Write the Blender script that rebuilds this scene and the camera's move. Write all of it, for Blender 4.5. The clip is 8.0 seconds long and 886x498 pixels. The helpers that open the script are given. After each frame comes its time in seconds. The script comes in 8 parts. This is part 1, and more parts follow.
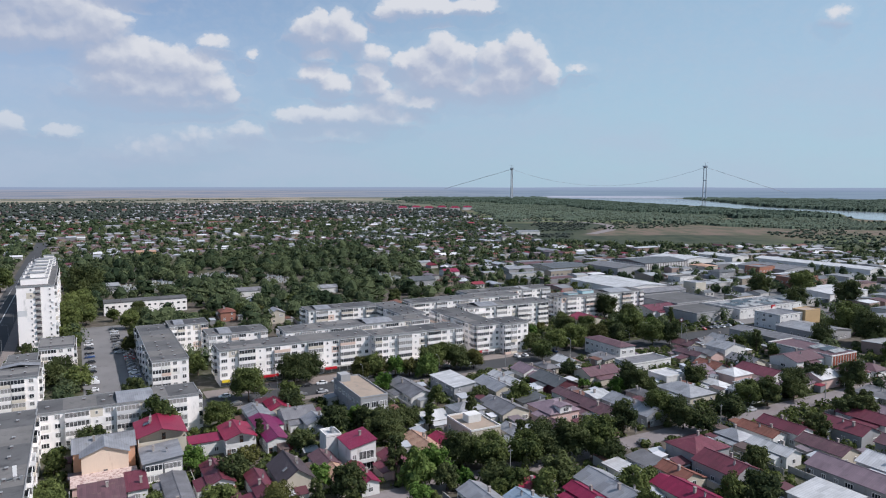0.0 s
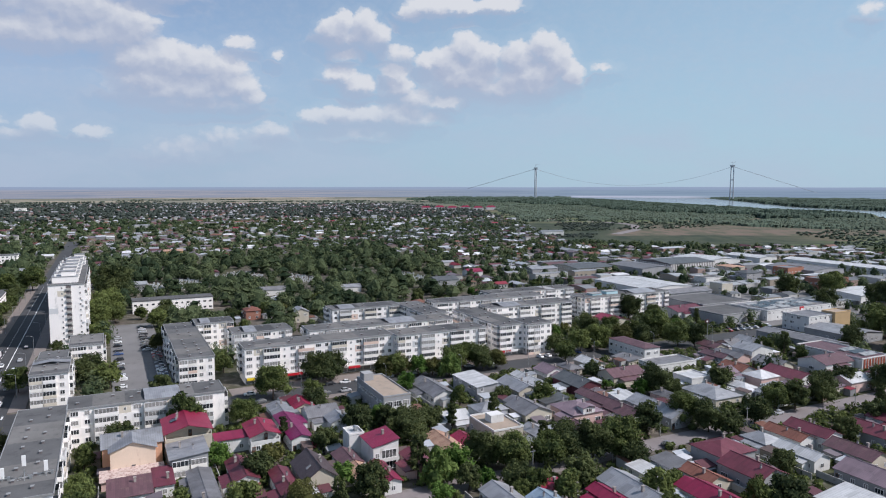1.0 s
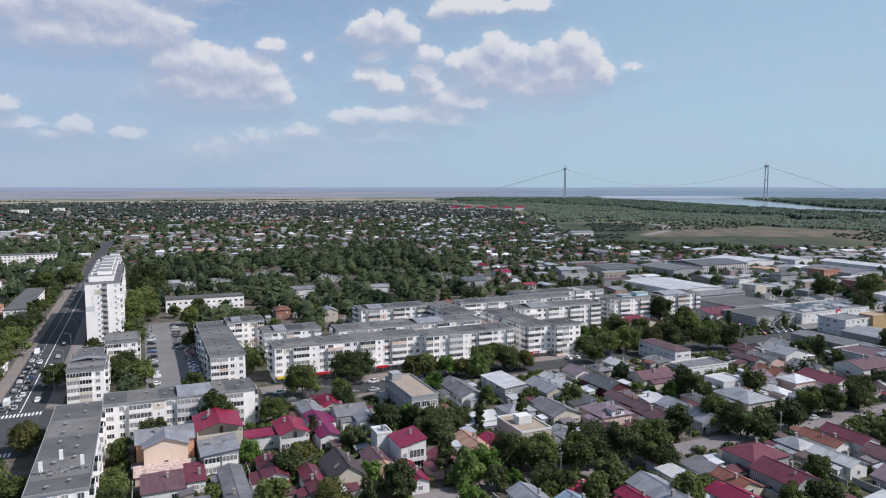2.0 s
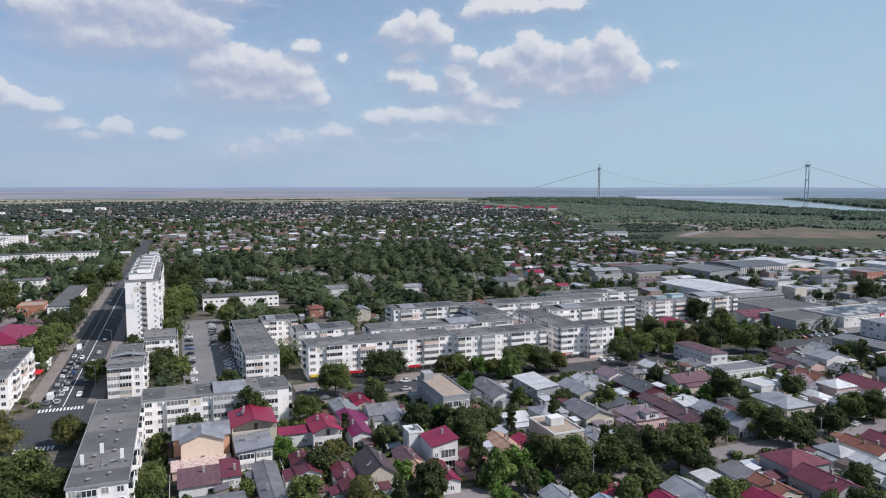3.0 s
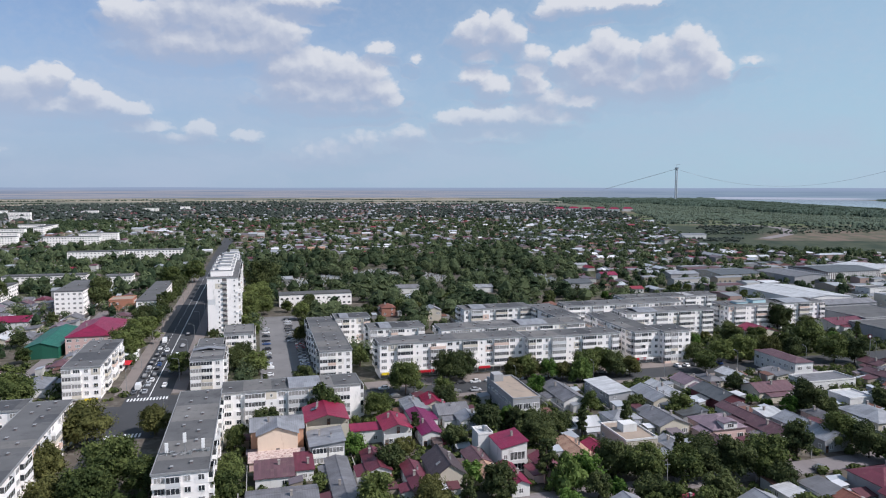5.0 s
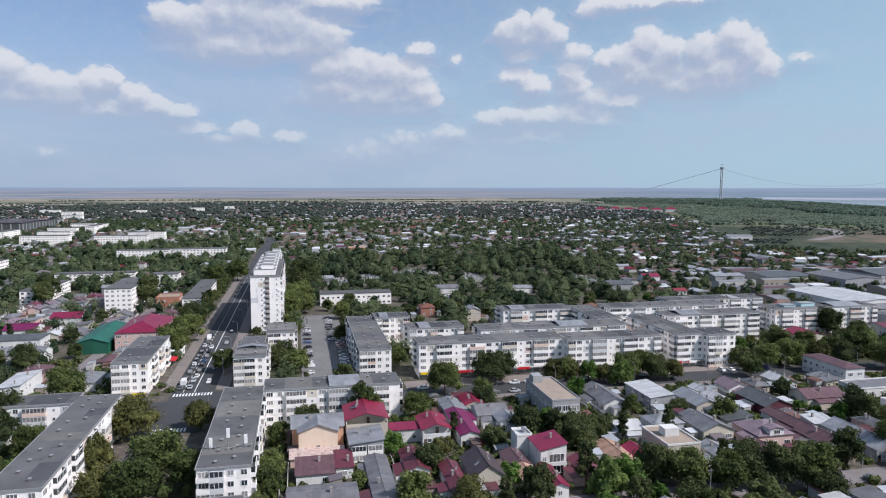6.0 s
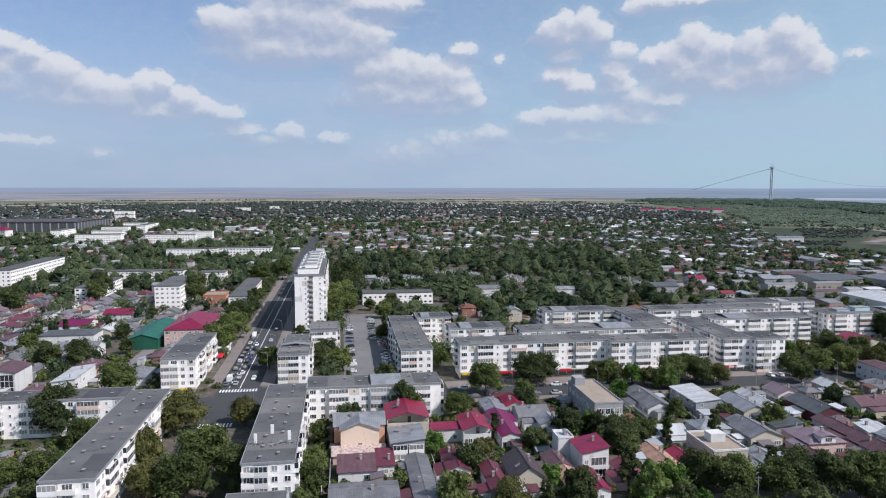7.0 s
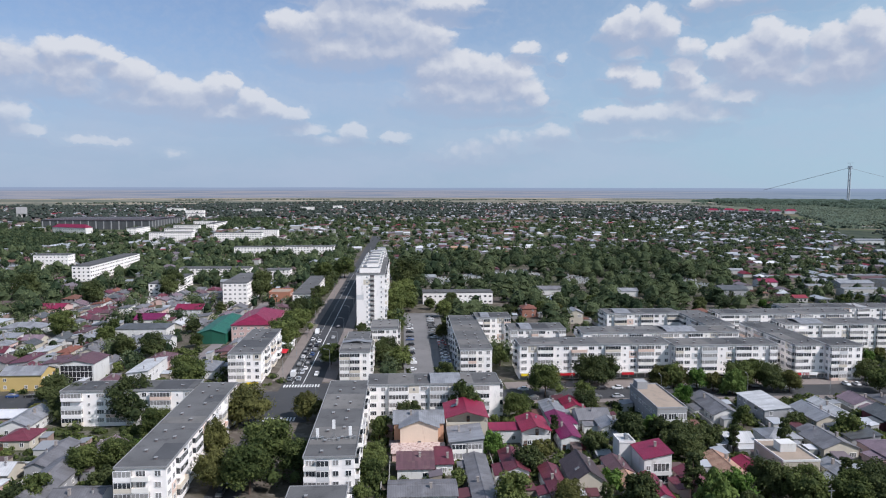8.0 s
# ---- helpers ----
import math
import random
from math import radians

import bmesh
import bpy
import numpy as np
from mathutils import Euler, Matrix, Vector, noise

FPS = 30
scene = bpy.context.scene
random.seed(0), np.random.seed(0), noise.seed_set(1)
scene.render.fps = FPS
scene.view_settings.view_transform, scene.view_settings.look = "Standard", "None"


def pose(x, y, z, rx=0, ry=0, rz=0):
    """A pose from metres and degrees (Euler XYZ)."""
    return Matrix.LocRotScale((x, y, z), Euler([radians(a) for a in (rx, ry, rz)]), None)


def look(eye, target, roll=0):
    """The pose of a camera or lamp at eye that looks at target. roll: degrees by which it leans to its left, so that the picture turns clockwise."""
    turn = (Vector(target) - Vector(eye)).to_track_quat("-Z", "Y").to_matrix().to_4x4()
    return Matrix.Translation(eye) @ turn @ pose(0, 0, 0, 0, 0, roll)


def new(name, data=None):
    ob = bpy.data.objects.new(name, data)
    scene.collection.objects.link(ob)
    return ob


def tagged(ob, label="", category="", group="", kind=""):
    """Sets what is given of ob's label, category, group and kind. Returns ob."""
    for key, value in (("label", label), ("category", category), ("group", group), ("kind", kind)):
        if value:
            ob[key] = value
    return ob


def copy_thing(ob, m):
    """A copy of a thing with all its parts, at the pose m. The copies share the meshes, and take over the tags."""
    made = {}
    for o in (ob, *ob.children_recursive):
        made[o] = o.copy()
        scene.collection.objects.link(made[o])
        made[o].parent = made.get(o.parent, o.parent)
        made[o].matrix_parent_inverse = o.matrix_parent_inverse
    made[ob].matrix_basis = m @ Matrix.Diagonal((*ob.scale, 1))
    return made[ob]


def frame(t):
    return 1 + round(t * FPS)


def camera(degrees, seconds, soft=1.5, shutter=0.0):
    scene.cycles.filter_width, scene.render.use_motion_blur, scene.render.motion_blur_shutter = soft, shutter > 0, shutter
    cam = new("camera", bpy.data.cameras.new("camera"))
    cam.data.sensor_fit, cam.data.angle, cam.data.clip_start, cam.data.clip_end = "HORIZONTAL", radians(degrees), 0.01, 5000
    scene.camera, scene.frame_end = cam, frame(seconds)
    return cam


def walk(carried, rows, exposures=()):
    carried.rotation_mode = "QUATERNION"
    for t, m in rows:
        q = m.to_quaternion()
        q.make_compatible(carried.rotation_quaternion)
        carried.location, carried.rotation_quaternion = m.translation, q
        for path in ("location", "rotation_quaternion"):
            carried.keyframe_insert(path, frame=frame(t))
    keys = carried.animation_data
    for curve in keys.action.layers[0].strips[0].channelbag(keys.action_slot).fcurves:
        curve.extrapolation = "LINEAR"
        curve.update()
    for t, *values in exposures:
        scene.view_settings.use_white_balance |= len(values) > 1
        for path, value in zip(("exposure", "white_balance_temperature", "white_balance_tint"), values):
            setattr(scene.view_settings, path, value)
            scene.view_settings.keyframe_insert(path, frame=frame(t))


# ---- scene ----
# A town seen from a drone that hovers and turns to its left. The street grid is turned by GRID degrees:
# u runs along the cross streets, v along the boulevard.
GRID = 28.0
cam = camera(65.28, 8.0, soft=1.1)
PATH = [
    (0.0, 0.0, 0.0, 78.0, 0.0, -5.194, -0.04),
    (0.5, 0.098, -0.148, 78.03, 0.931, -5.22, -0.02),
    (1.0, 0.17, -0.27, 78.067, 1.945, -5.211, 0.0),
    (1.5, 0.22, -0.369, 78.11, 3.074, -5.195, 0.01),
    (3.0, 0.272, -0.57, 78.261, 7.02, -5.19, -0.008),
    (3.5, 0.268, -0.619, 78.316, 8.413, -5.2, -0.03),
    (4.0, 0.259, -0.667, 78.371, 9.818, -5.19, -0.03),
    (4.5, 0.248, -0.716, 78.426, 11.339, -5.176, -0.046),
    (6.0, 0.239, -0.919, 78.577, 16.191, -5.165, -0.046),
    (6.5, 0.255, -1.018, 78.619, 17.891, -5.163, -0.046),
    (7.0, 0.287, -1.14, 78.655, 19.656, -5.15, -0.047),
    (7.5, 0.337, -1.29, 78.685, 21.977, -5.15, -0.064),
    (8.0, 0.409, -1.47, 78.707, 24.668, -5.166, -0.086),
]
EXPOSURE = 0.0
walk(cam, [(t, pose(x, y, z, 90 + pitch, roll, yaw)) for t, x, y, z, yaw, pitch, roll in PATH],
     [(0.0, EXPOSURE, 6120, 17), (8.0, EXPOSURE, 6030, 17)])

# ---- sky, clouds and sun ----
SUN_TO = Vector((0.99, -0.11, 1.0)).normalized()
SUN_EL = math.asin(SUN_TO.z)
SUN_AZ = math.atan2(SUN_TO.x, SUN_TO.y)


class Nodes:
    """Short calls for a node tree."""

    def __init__(self, tree):
        self.tree = tree
        tree.nodes.clear()

    def add(self, kind, links=(), **settings):
        n = self.tree.nodes.new(kind)
        for k, v in settings.items():
            if k == "operation":
                n.operation = v
            elif k == "data_type":
                n.data_type = v
            elif k == "blend_type":
                n.blend_type = v
            elif k == "interpolation_type":
                n.interpolation_type = v
        for key, v in links:
            s = n.inputs[key]
            if isinstance(v, bpy.types.NodeSocket):
                self.tree.links.new(v, s)
            else:
                s.default_value = v
        return n

    def math(self, op, a, b=0.0, c=0.0):
        return self.add("ShaderNodeMath", ((0, a), (1, b), (2, c)), operation=op).outputs[0]

    def vec(self, op, a, b=(0, 0, 0)):
        n = self.add("ShaderNodeVectorMath", ((0, a), (1, b)), operation=op)
        return n.outputs[1] if op in ("LENGTH", "DISTANCE", "DOT_PRODUCT") else n.outputs[0]

    def mix(self, fac, a, b, blend="MIX"):
        n = self.add("ShaderNodeMix", (), data_type="RGBA", blend_type=blend)
        for key, v in ((0, fac), (6, a), (7, b)):
            if isinstance(v, bpy.types.NodeSocket):
                self.tree.links.new(v, n.inputs[key])
            else:
                n.inputs[key].default_value = v if key == 0 else (*v[:3], 1)
        return n.outputs[2]

    def noise(self, vector, scale, detail=3.0, rough=0.55, distort=0.0):
        n = self.add("ShaderNodeTexNoise", (("Vector", vector), ("Scale", scale), ("Detail", detail), ("Roughness", rough), ("Distortion", distort)))
        return n.outputs[0]

    def ramp(self, value, lo, hi, a=0.0, b=1.0):
        n = self.add("ShaderNodeMapRange", ((0, value), (1, lo), (2, hi), (3, a), (4, b)), interpolation_type="SMOOTHSTEP")
        return n.outputs[0]


# azimuth (to the right), elevation, half width, half height in degrees, and body of each puff of cumulus
CLOUDS_HIGH = [
    (-37.2, 12.7, 1.30, 0.88, 1.00), (-35.5, 12.3, 1.66, 1.22, 1.00), (-33.6, 13.2, 1.48, 1.22, 1.00), (-31.7, 13.2, 2.15, 1.64, 1.00), (-28.9, 12.7, 2.64, 1.66, 1.00), (-26.2, 11.8, 2.24, 1.48, 1.00),
    (-32.4, 10.9, 3.86, 1.09, 0.90), (-28.0, 10.8, 3.55, 0.85, 0.90), (-24.9, 14.5, 3.36, 0.74, 0.80), (-30.6, 15.5, 3.89, 1.20, 0.90), (-34.1, 10.2, 2.11, 0.50, 0.60),
]
CLOUDS_MIDDLE = [
    (-25.4, 9.5, 1.62, 1.04, 1.00), (-23.6, 9.6, 1.91, 1.13, 1.00), (-21.5, 9.3, 2.06, 1.31, 1.00), (-19.5, 8.9, 1.84, 1.32, 1.00), (-18.1, 7.9, 1.52, 0.89, 0.90), (-17.2, 7.0, 1.01, 0.54, 0.90),
    (-21.8, 7.5, 4.80, 1.07, 0.90), (-24.5, 8.2, 2.18, 1.32, 0.90), (-20.8, 6.4, 4.13, 0.54, 0.50), (-17.9, 11.0, 1.19, 0.56, 0.60), (-15.2, 10.2, 0.55, 0.43, 0.35), (-22.2, 3.0, 3.23, 1.01, 0.28),
    (-15.8, 4.4, 1.76, 0.73, 0.42), (-28.2, 4.1, 0.90, 0.45, 0.60), (-19.0, 3.7, 3.24, 0.91, 0.28),
]
CLOUDS_NORTH = [
    (-10.6, 12.2, 1.26, 0.93, 1.00), (-9.9, 12.9, 0.90, 0.84, 1.00), (-8.3, 12.6, 1.15, 1.17, 1.00), (-7.4, 11.9, 1.24, 0.84, 0.90), (-9.4, 11.7, 2.24, 0.55, 0.80), (-9.8, 10.4, 0.99, 0.47, 0.70),
    (-5.4, 10.5, 1.22, 0.76, 0.55), (-10.3, 8.9, 1.35, 0.57, 0.80), (-8.7, 8.1, 1.26, 0.70, 0.80), (-5.8, 9.1, 1.14, 0.60, 0.80), (-5.5, 8.0, 1.32, 0.87, 0.80), (-4.1, 7.1, 1.52, 0.87, 0.70),
    (-12.1, 5.6, 1.51, 0.63, 0.85), (-10.3, 5.8, 1.72, 0.80, 0.80), (-8.0, 5.7, 2.24, 0.71, 0.70), (-5.3, 5.8, 2.20, 0.88, 0.70), (-3.2, 5.5, 1.30, 0.52, 0.60), (-1.7, 6.8, 1.28, 0.56, 0.80),
    (-8.9, 4.3, 2.71, 0.54, 0.30),
]
CLOUDS_EAST = [
    (-3.1, 10.0, 1.11, 0.63, 1.00), (-1.6, 10.1, 1.27, 0.92, 1.00), (-0.1, 11.1, 1.16, 1.07, 1.00), (1.2, 10.2, 1.35, 1.15, 1.00), (2.1, 10.5, 0.73, 0.73, 1.00), (-0.3, 9.0, 2.84, 1.26, 0.95),
    (4.1, 10.3, 1.38, 1.13, 1.00), (6.2, 11.1, 1.14, 1.10, 1.00), (7.2, 9.9, 1.24, 1.38, 1.00), (8.4, 9.0, 0.96, 0.95, 0.90), (5.0, 8.8, 2.73, 1.34, 0.95), (3.0, 8.0, 3.61, 0.83, 0.70),
    (10.9, 9.3, 1.23, 0.38, 0.30), (-4.6, 13.7, 0.95, 0.53, 0.90), (-2.9, 14.2, 2.12, 0.64, 0.90), (-0.4, 14.2, 2.07, 0.52, 0.90), (2.4, 14.2, 2.00, 0.51, 0.90),
]
CLOUDS_WEST = [
    (-53.5, 9.6, 1.23, 0.84, 1.00), (-51.9, 9.9, 1.38, 0.70, 1.00), (-50.1, 9.4, 1.12, 0.59, 1.00), (-56.1, 8.5, 2.67, 1.58, 0.70), (-52.7, 8.2, 2.86, 1.29, 0.80), (-48.6, 8.2, 1.84, 1.05, 0.90),
    (-46.3, 7.6, 1.59, 0.74, 0.80), (-44.3, 6.9, 2.45, 1.10, 0.90), (-42.4, 7.5, 1.25, 0.93, 1.00), (-41.6, 7.9, 0.93, 0.68, 1.00), (-39.9, 6.8, 1.20, 0.86, 1.00), (-38.4, 6.2, 1.31, 0.74, 1.00),
    (-36.7, 5.8, 1.33, 0.57, 0.90), (-41.0, 5.8, 3.82, 0.65, 0.70), (-46.3, 6.7, 3.98, 0.83, 0.70), (-52.4, 6.9, 1.62, 0.52, 0.70), (-35.8, 4.6, 1.78, 0.49, 0.70), (-32.0, 4.4, 1.28, 0.68, 0.85),
    (-28.6, 4.0, 1.15, 0.55, 0.75),
]
CLOUDS_WEST_LOW = [
    (29.1, 12.0, 0.90, 0.60, 0.35),
    (-33.1, 3.8, 2.72, 0.41, 0.40), (-56.5, 5.1, 1.27, 0.89, 0.85), (-55.5, 4.0, 1.36, 0.51, 0.70), (-51.8, 3.4, 1.83, 0.37, 0.50), (-50.1, 3.3, 1.51, 0.29, 0.40), (-45.7, 2.6, 1.01, 0.34, 0.30),
    (-60.5, 8.8, 2.71, 1.43, 0.80), (-58.9, 4.4, 1.90, 1.13, 0.70),
]


def make_sky():
    world = bpy.data.worlds.new("sky")
    scene.world = world
    world.use_nodes = True
    g = Nodes(world.node_tree)
    sky = g.add("ShaderNodeTexSky")
    sky.sky_type = "NISHITA"
    sky.sun_disc = False
    sky.sun_elevation, sky.sun_rotation = SUN_EL, SUN_AZ
    sky.altitude, sky.air_density, sky.dust_density, sky.ozone_density = 50, 0.85, 0.6, 3.6
    way = g.add("ShaderNodeTexCoord").outputs["Generated"]
    xyz = g.add("ShaderNodeSeparateXYZ", ((0, way),)).outputs
    az = g.math("DEGREES", g.math("ARCTAN2", xyz[0], xyz[1]))
    el = g.math("DEGREES", g.math("ARCSINE", xyz[2]))
    spot = g.add("ShaderNodeCombineXYZ", ((0, az), (1, el))).outputs[0]

    def push(scale, detail, reach):
        n = g.add("ShaderNodeTexNoise", (("Vector", g.vec("MULTIPLY", spot, (0.9, 1.1, 1))), ("Scale", scale), ("Detail", detail), ("Roughness", 0.6))).outputs[1]
        return g.vec("MULTIPLY", g.vec("SUBTRACT", n, (0.5, 0.5, 0.5)), (reach * 1.2, reach, 0))

    # the outline is pushed about by noise, large and small
    warped = g.vec("ADD", g.vec("ADD", spot, push(0.5, 2.0, 0.7)), push(1.9, 4.0, 0.6))
    lit, high = g.vec("ADD", warped, (0.22, 0.5, 0)), g.vec("ADD", warped, (0.35, 1.0, 0))

    def billow(place):
        """Rounded heads, large and small."""
        total = 0.0
        for scale, weight in ((0.95, 0.46), (2.2, 0.15)):
            v = g.add("ShaderNodeTexVoronoi", (("Vector", g.vec("MULTIPLY", place, (1.0, 1.25, 1))), ("Scale", scale)))
            v.voronoi_dimensions, v.feature = "2D", "SMOOTH_F1"
            v.inputs["Smoothness"].default_value = 0.35
            total = g.math("MULTIPLY_ADD", g.math("SUBTRACT", 0.42, v.outputs["Distance"]), weight, total)
        return total

    def body(place):
        total = None
        for a, e, w, h, s in CLOUDS_WEST + CLOUDS_WEST_LOW + CLOUDS_HIGH + CLOUDS_MIDDLE + CLOUDS_NORTH + CLOUDS_EAST:
            d = g.vec("MULTIPLY", g.vec("SUBTRACT", place, (a, e, 0)), (0.86 / w, 0.84 / h, 0))
            f = g.math("MULTIPLY_ADD", g.vec("DOT_PRODUCT", d, d), -0.5 - 0.5 * s, s)
            f = g.math("MAXIMUM", f, -1.5)
            total = f if total is None else g.math("SMOOTH_MAX", total, f, 0.22)
        return total

    here, above = g.math("ADD", body(warped), billow(warped)), g.math("ADD", body(high), billow(lit))
    slope = g.math("SUBTRACT", here, above)          # positive on the lit tops, negative on the undersides
    fine = g.noise(g.vec("MULTIPLY", spot, (0.9, 1.2, 1)), 2.6, 5.0, 0.65)
    thick = g.math("MULTIPLY_ADD", g.math("SUBTRACT", fine, 0.5), 0.35, here)
    edge = g.ramp(slope, -0.8, 0.6, -1.1, -0.25)
    soft = g.ramp(slope, -0.8, 0.6, 0.9, 0.45)
    cover = g.add("ShaderNodeMapRange", ((0, thick), (1, edge), (2, soft), (3, 0.0), (4, 1.0)), interpolation_type="SMOOTHSTEP").outputs[0]
    bright = g.ramp(g.math("MULTIPLY_ADD", g.math("SUBTRACT", fine, 0.5), 0.16, g.math("MULTIPLY_ADD", here, -0.2, slope)), -0.75, 1.2)
    # thin vapour round and between the puffs
    haze = g.math("MULTIPLY", g.ramp(g.math("MULTIPLY_ADD", fine, 0.7, here), -1.7, 0.4), g.ramp(slope, 0.3, -0.4, 0.15, 0.7))
    cover = g.math("MULTIPLY", g.math("MAXIMUM", cover, haze), g.ramp(el, 2.0, 9.0, 0.5, 0.96))
    # milky veil low over the plain, and thin drifts of high cloud
    drift = g.ramp(g.noise(g.vec("MULTIPLY", spot, (0.07, 0.22, 1)), 1.0, 4.0), 0.35, 0.7)
    low = g.mix(g.ramp(el, 16.0, 0.5, g.ramp(az, -50.0, 25.0, 0.22, 0.66), 0.9), sky.outputs[0], g.mix(g.ramp(az, -45.0, 20.0), (2.95, 3.72, 4.85), (3.4, 4.7, 5.5)))
    milk = g.mix(g.math("MULTIPLY", drift, g.ramp(el, 13.0, 4.0, 0.0, 0.5)), low, (3.8, 4.3, 5.25))
    colour = g.mix(cover, milk, g.mix(bright, (3.45, 3.8, 4.75), (6.1, 6.0, 6.1)))
    back = g.add("ShaderNodeBackground", ((0, g.mix(1.0, colour, (0.985, 1.03, 0.99), "MULTIPLY")), (1, 0.118)))
    g.add("ShaderNodeOutputWorld", ((0, back.outputs[0]),))


make_sky()
sun = new("sun", bpy.data.lights.new("sun", "SUN"))
sun.data.energy, sun.data.angle, sun.data.color = 5.0, radians(0.55), (1.0, 0.95, 0.87)
sun.matrix_world = look(SUN_TO * 400, (0, 0, 0))

# ---- materials ----
def material(name, colour, rough=0.8, vary=0.18, scale=0.35, fine=6.0, bump=0.15, metal=0.0, spots=None, spot_amount=0.5,
             stretch=(1, 1, 1), ribs=0.0, sheets=0.28, island=None, objects=None, world_space=False, spec=0.35):
    """A surface with large and small variation; spots: a second colour in stains; ribs: metres between raised seams along x;
    island, objects: colours picked for each loose piece or for each object."""
    m = bpy.data.materials.new(name)
    m.use_nodes = True
    g = Nodes(m.node_tree)
    if world_space:
        where = g.add("ShaderNodeNewGeometry").outputs["Position"]
    else:
        where = g.add("ShaderNodeTexCoord").outputs["Object"]
    luck = g.add("ShaderNodeObjectInfo").outputs["Random"]
    place = where
    if not world_space:
        place = g.vec("ADD", where, g.add("ShaderNodeCombineXYZ", ((0, g.math("MULTIPLY", luck, 57.0)), (1, g.math("MULTIPLY", luck, 31.0)))).outputs[0])
    place = g.vec("MULTIPLY", place, stretch)
    big, small = g.noise(place, scale, 4.0), g.noise(place, fine, 4.0, 0.65)
    base = (*colour[:3], 1)
    if island or objects:
        pick = g.add("ShaderNodeNewGeometry").outputs["Random Per Island"] if island else luck
        ramp = g.add("ShaderNodeValToRGB", ((0, pick),))
        ramp.color_ramp.interpolation = "CONSTANT"
        colours = island or objects
        while len(ramp.color_ramp.elements) < len(colours):
            ramp.color_ramp.elements.new(1.0)
        edge = 0.0
        for element, (c, share) in zip(ramp.color_ramp.elements, colours):
            element.position, element.color = edge, (*c, 1)
            edge += share
        base = ramp.outputs[0]
    if spots:
        amount = g.ramp(g.noise(place, scale * 2.3, 6.0, 0.7), 0.62 - 0.2 * spot_amount, 0.75)
        base = g.mix(amount, base, spots)
    shade = g.math("MULTIPLY_ADD", g.math("SUBTRACT", g.math("MULTIPLY_ADD", small, 0.6, g.math("MULTIPLY", big, 1.0)), 0.8), vary * 2.4, 1.0)
    shade = g.math("MULTIPLY_ADD", g.math("SUBTRACT", luck, 0.5), vary * 0.7, shade)
    tint = g.add("ShaderNodeCombineXYZ", ((0, shade), (1, shade), (2, shade))).outputs[0]
    base = g.mix(1.0, base, tint, "MULTIPLY")
    height = small
    if ribs:
        x = g.add("ShaderNodeSeparateXYZ", ((0, where),)).outputs[0]
        saw = g.math("PINGPONG", x, ribs / 2)
        rib = g.ramp(saw, 0.0, ribs * 0.16, 1.0, 0.0)
        height = g.math("MULTIPLY_ADD", rib, 2.2, small)
        # sheets of different age side by side
        sheet = g.vec("SNAP", g.vec("ADD", place, (0.013, 0.013, 0.0)), (ribs * 2.0, 4.1, 40.0))
        age = g.add("ShaderNodeTexWhiteNoise", ((0, sheet),)).outputs["Value"]
        age = g.math("MULTIPLY_ADD", g.math("SUBTRACT", age, 0.5), sheets, 1.0)
        base = g.mix(1.0, base, g.add("ShaderNodeCombineXYZ", ((0, age), (1, age), (2, age))).outputs[0], "MULTIPLY")
        base = g.mix(g.math("MULTIPLY", rib, 0.22), base, (0.03, 0.03, 0.03))
    relief = g.add("ShaderNodeBump", (("Strength", min(1.0, bump * 3)), ("Distance", bump * 0.3), ("Height", height)))
    shader = g.add("ShaderNodeBsdfPrincipled", (("Base Color", base), ("Metallic", metal), ("Specular IOR Level", spec),
                                                 ("Roughness", g.math("MULTIPLY_ADD", small, 0.2, rough - 0.1)), ("Normal", relief.outputs[0])))
    g.add("ShaderNodeOutputMaterial", ((0, shader.outputs[0]),))
    return m


def leaf_material(name, dark, light, island=True, each=False):
    """Foliage: each leaf clump has its own green, with some light through it."""
    m = bpy.data.materials.new(name)
    m.use_nodes = True
    g = Nodes(m.node_tree)
    luck = g.add("ShaderNodeObjectInfo").outputs["Random"]
    geo = g.add("ShaderNodeNewGeometry")
    pick = geo.outputs["Random Per Island"] if island else luck
    patch = g.noise(geo.outputs["Position"], 0.11, 2.0)
    if each:                                     # every crown of a joined wood keeps its own tone, halved for its shaded core
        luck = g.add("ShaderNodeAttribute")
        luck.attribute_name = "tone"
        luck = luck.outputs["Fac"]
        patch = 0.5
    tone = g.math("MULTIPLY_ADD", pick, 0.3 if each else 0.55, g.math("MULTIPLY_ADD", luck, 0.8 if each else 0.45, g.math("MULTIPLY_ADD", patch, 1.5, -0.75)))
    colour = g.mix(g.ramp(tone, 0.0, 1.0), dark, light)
    a = g.add("ShaderNodeBsdfPrincipled", (("Base Color", colour), ("Roughness", 0.7), ("Specular IOR Level", 0.08)))
    b = g.add("ShaderNodeBsdfTranslucent", ((0, colour),))
    mixed = g.add("ShaderNodeMixShader", ((0, 0.3), (1, a.outputs[0]), (2, b.outputs[0])))
    g.add("ShaderNodeOutputMaterial", ((0, mixed.outputs[0]),))
    return m


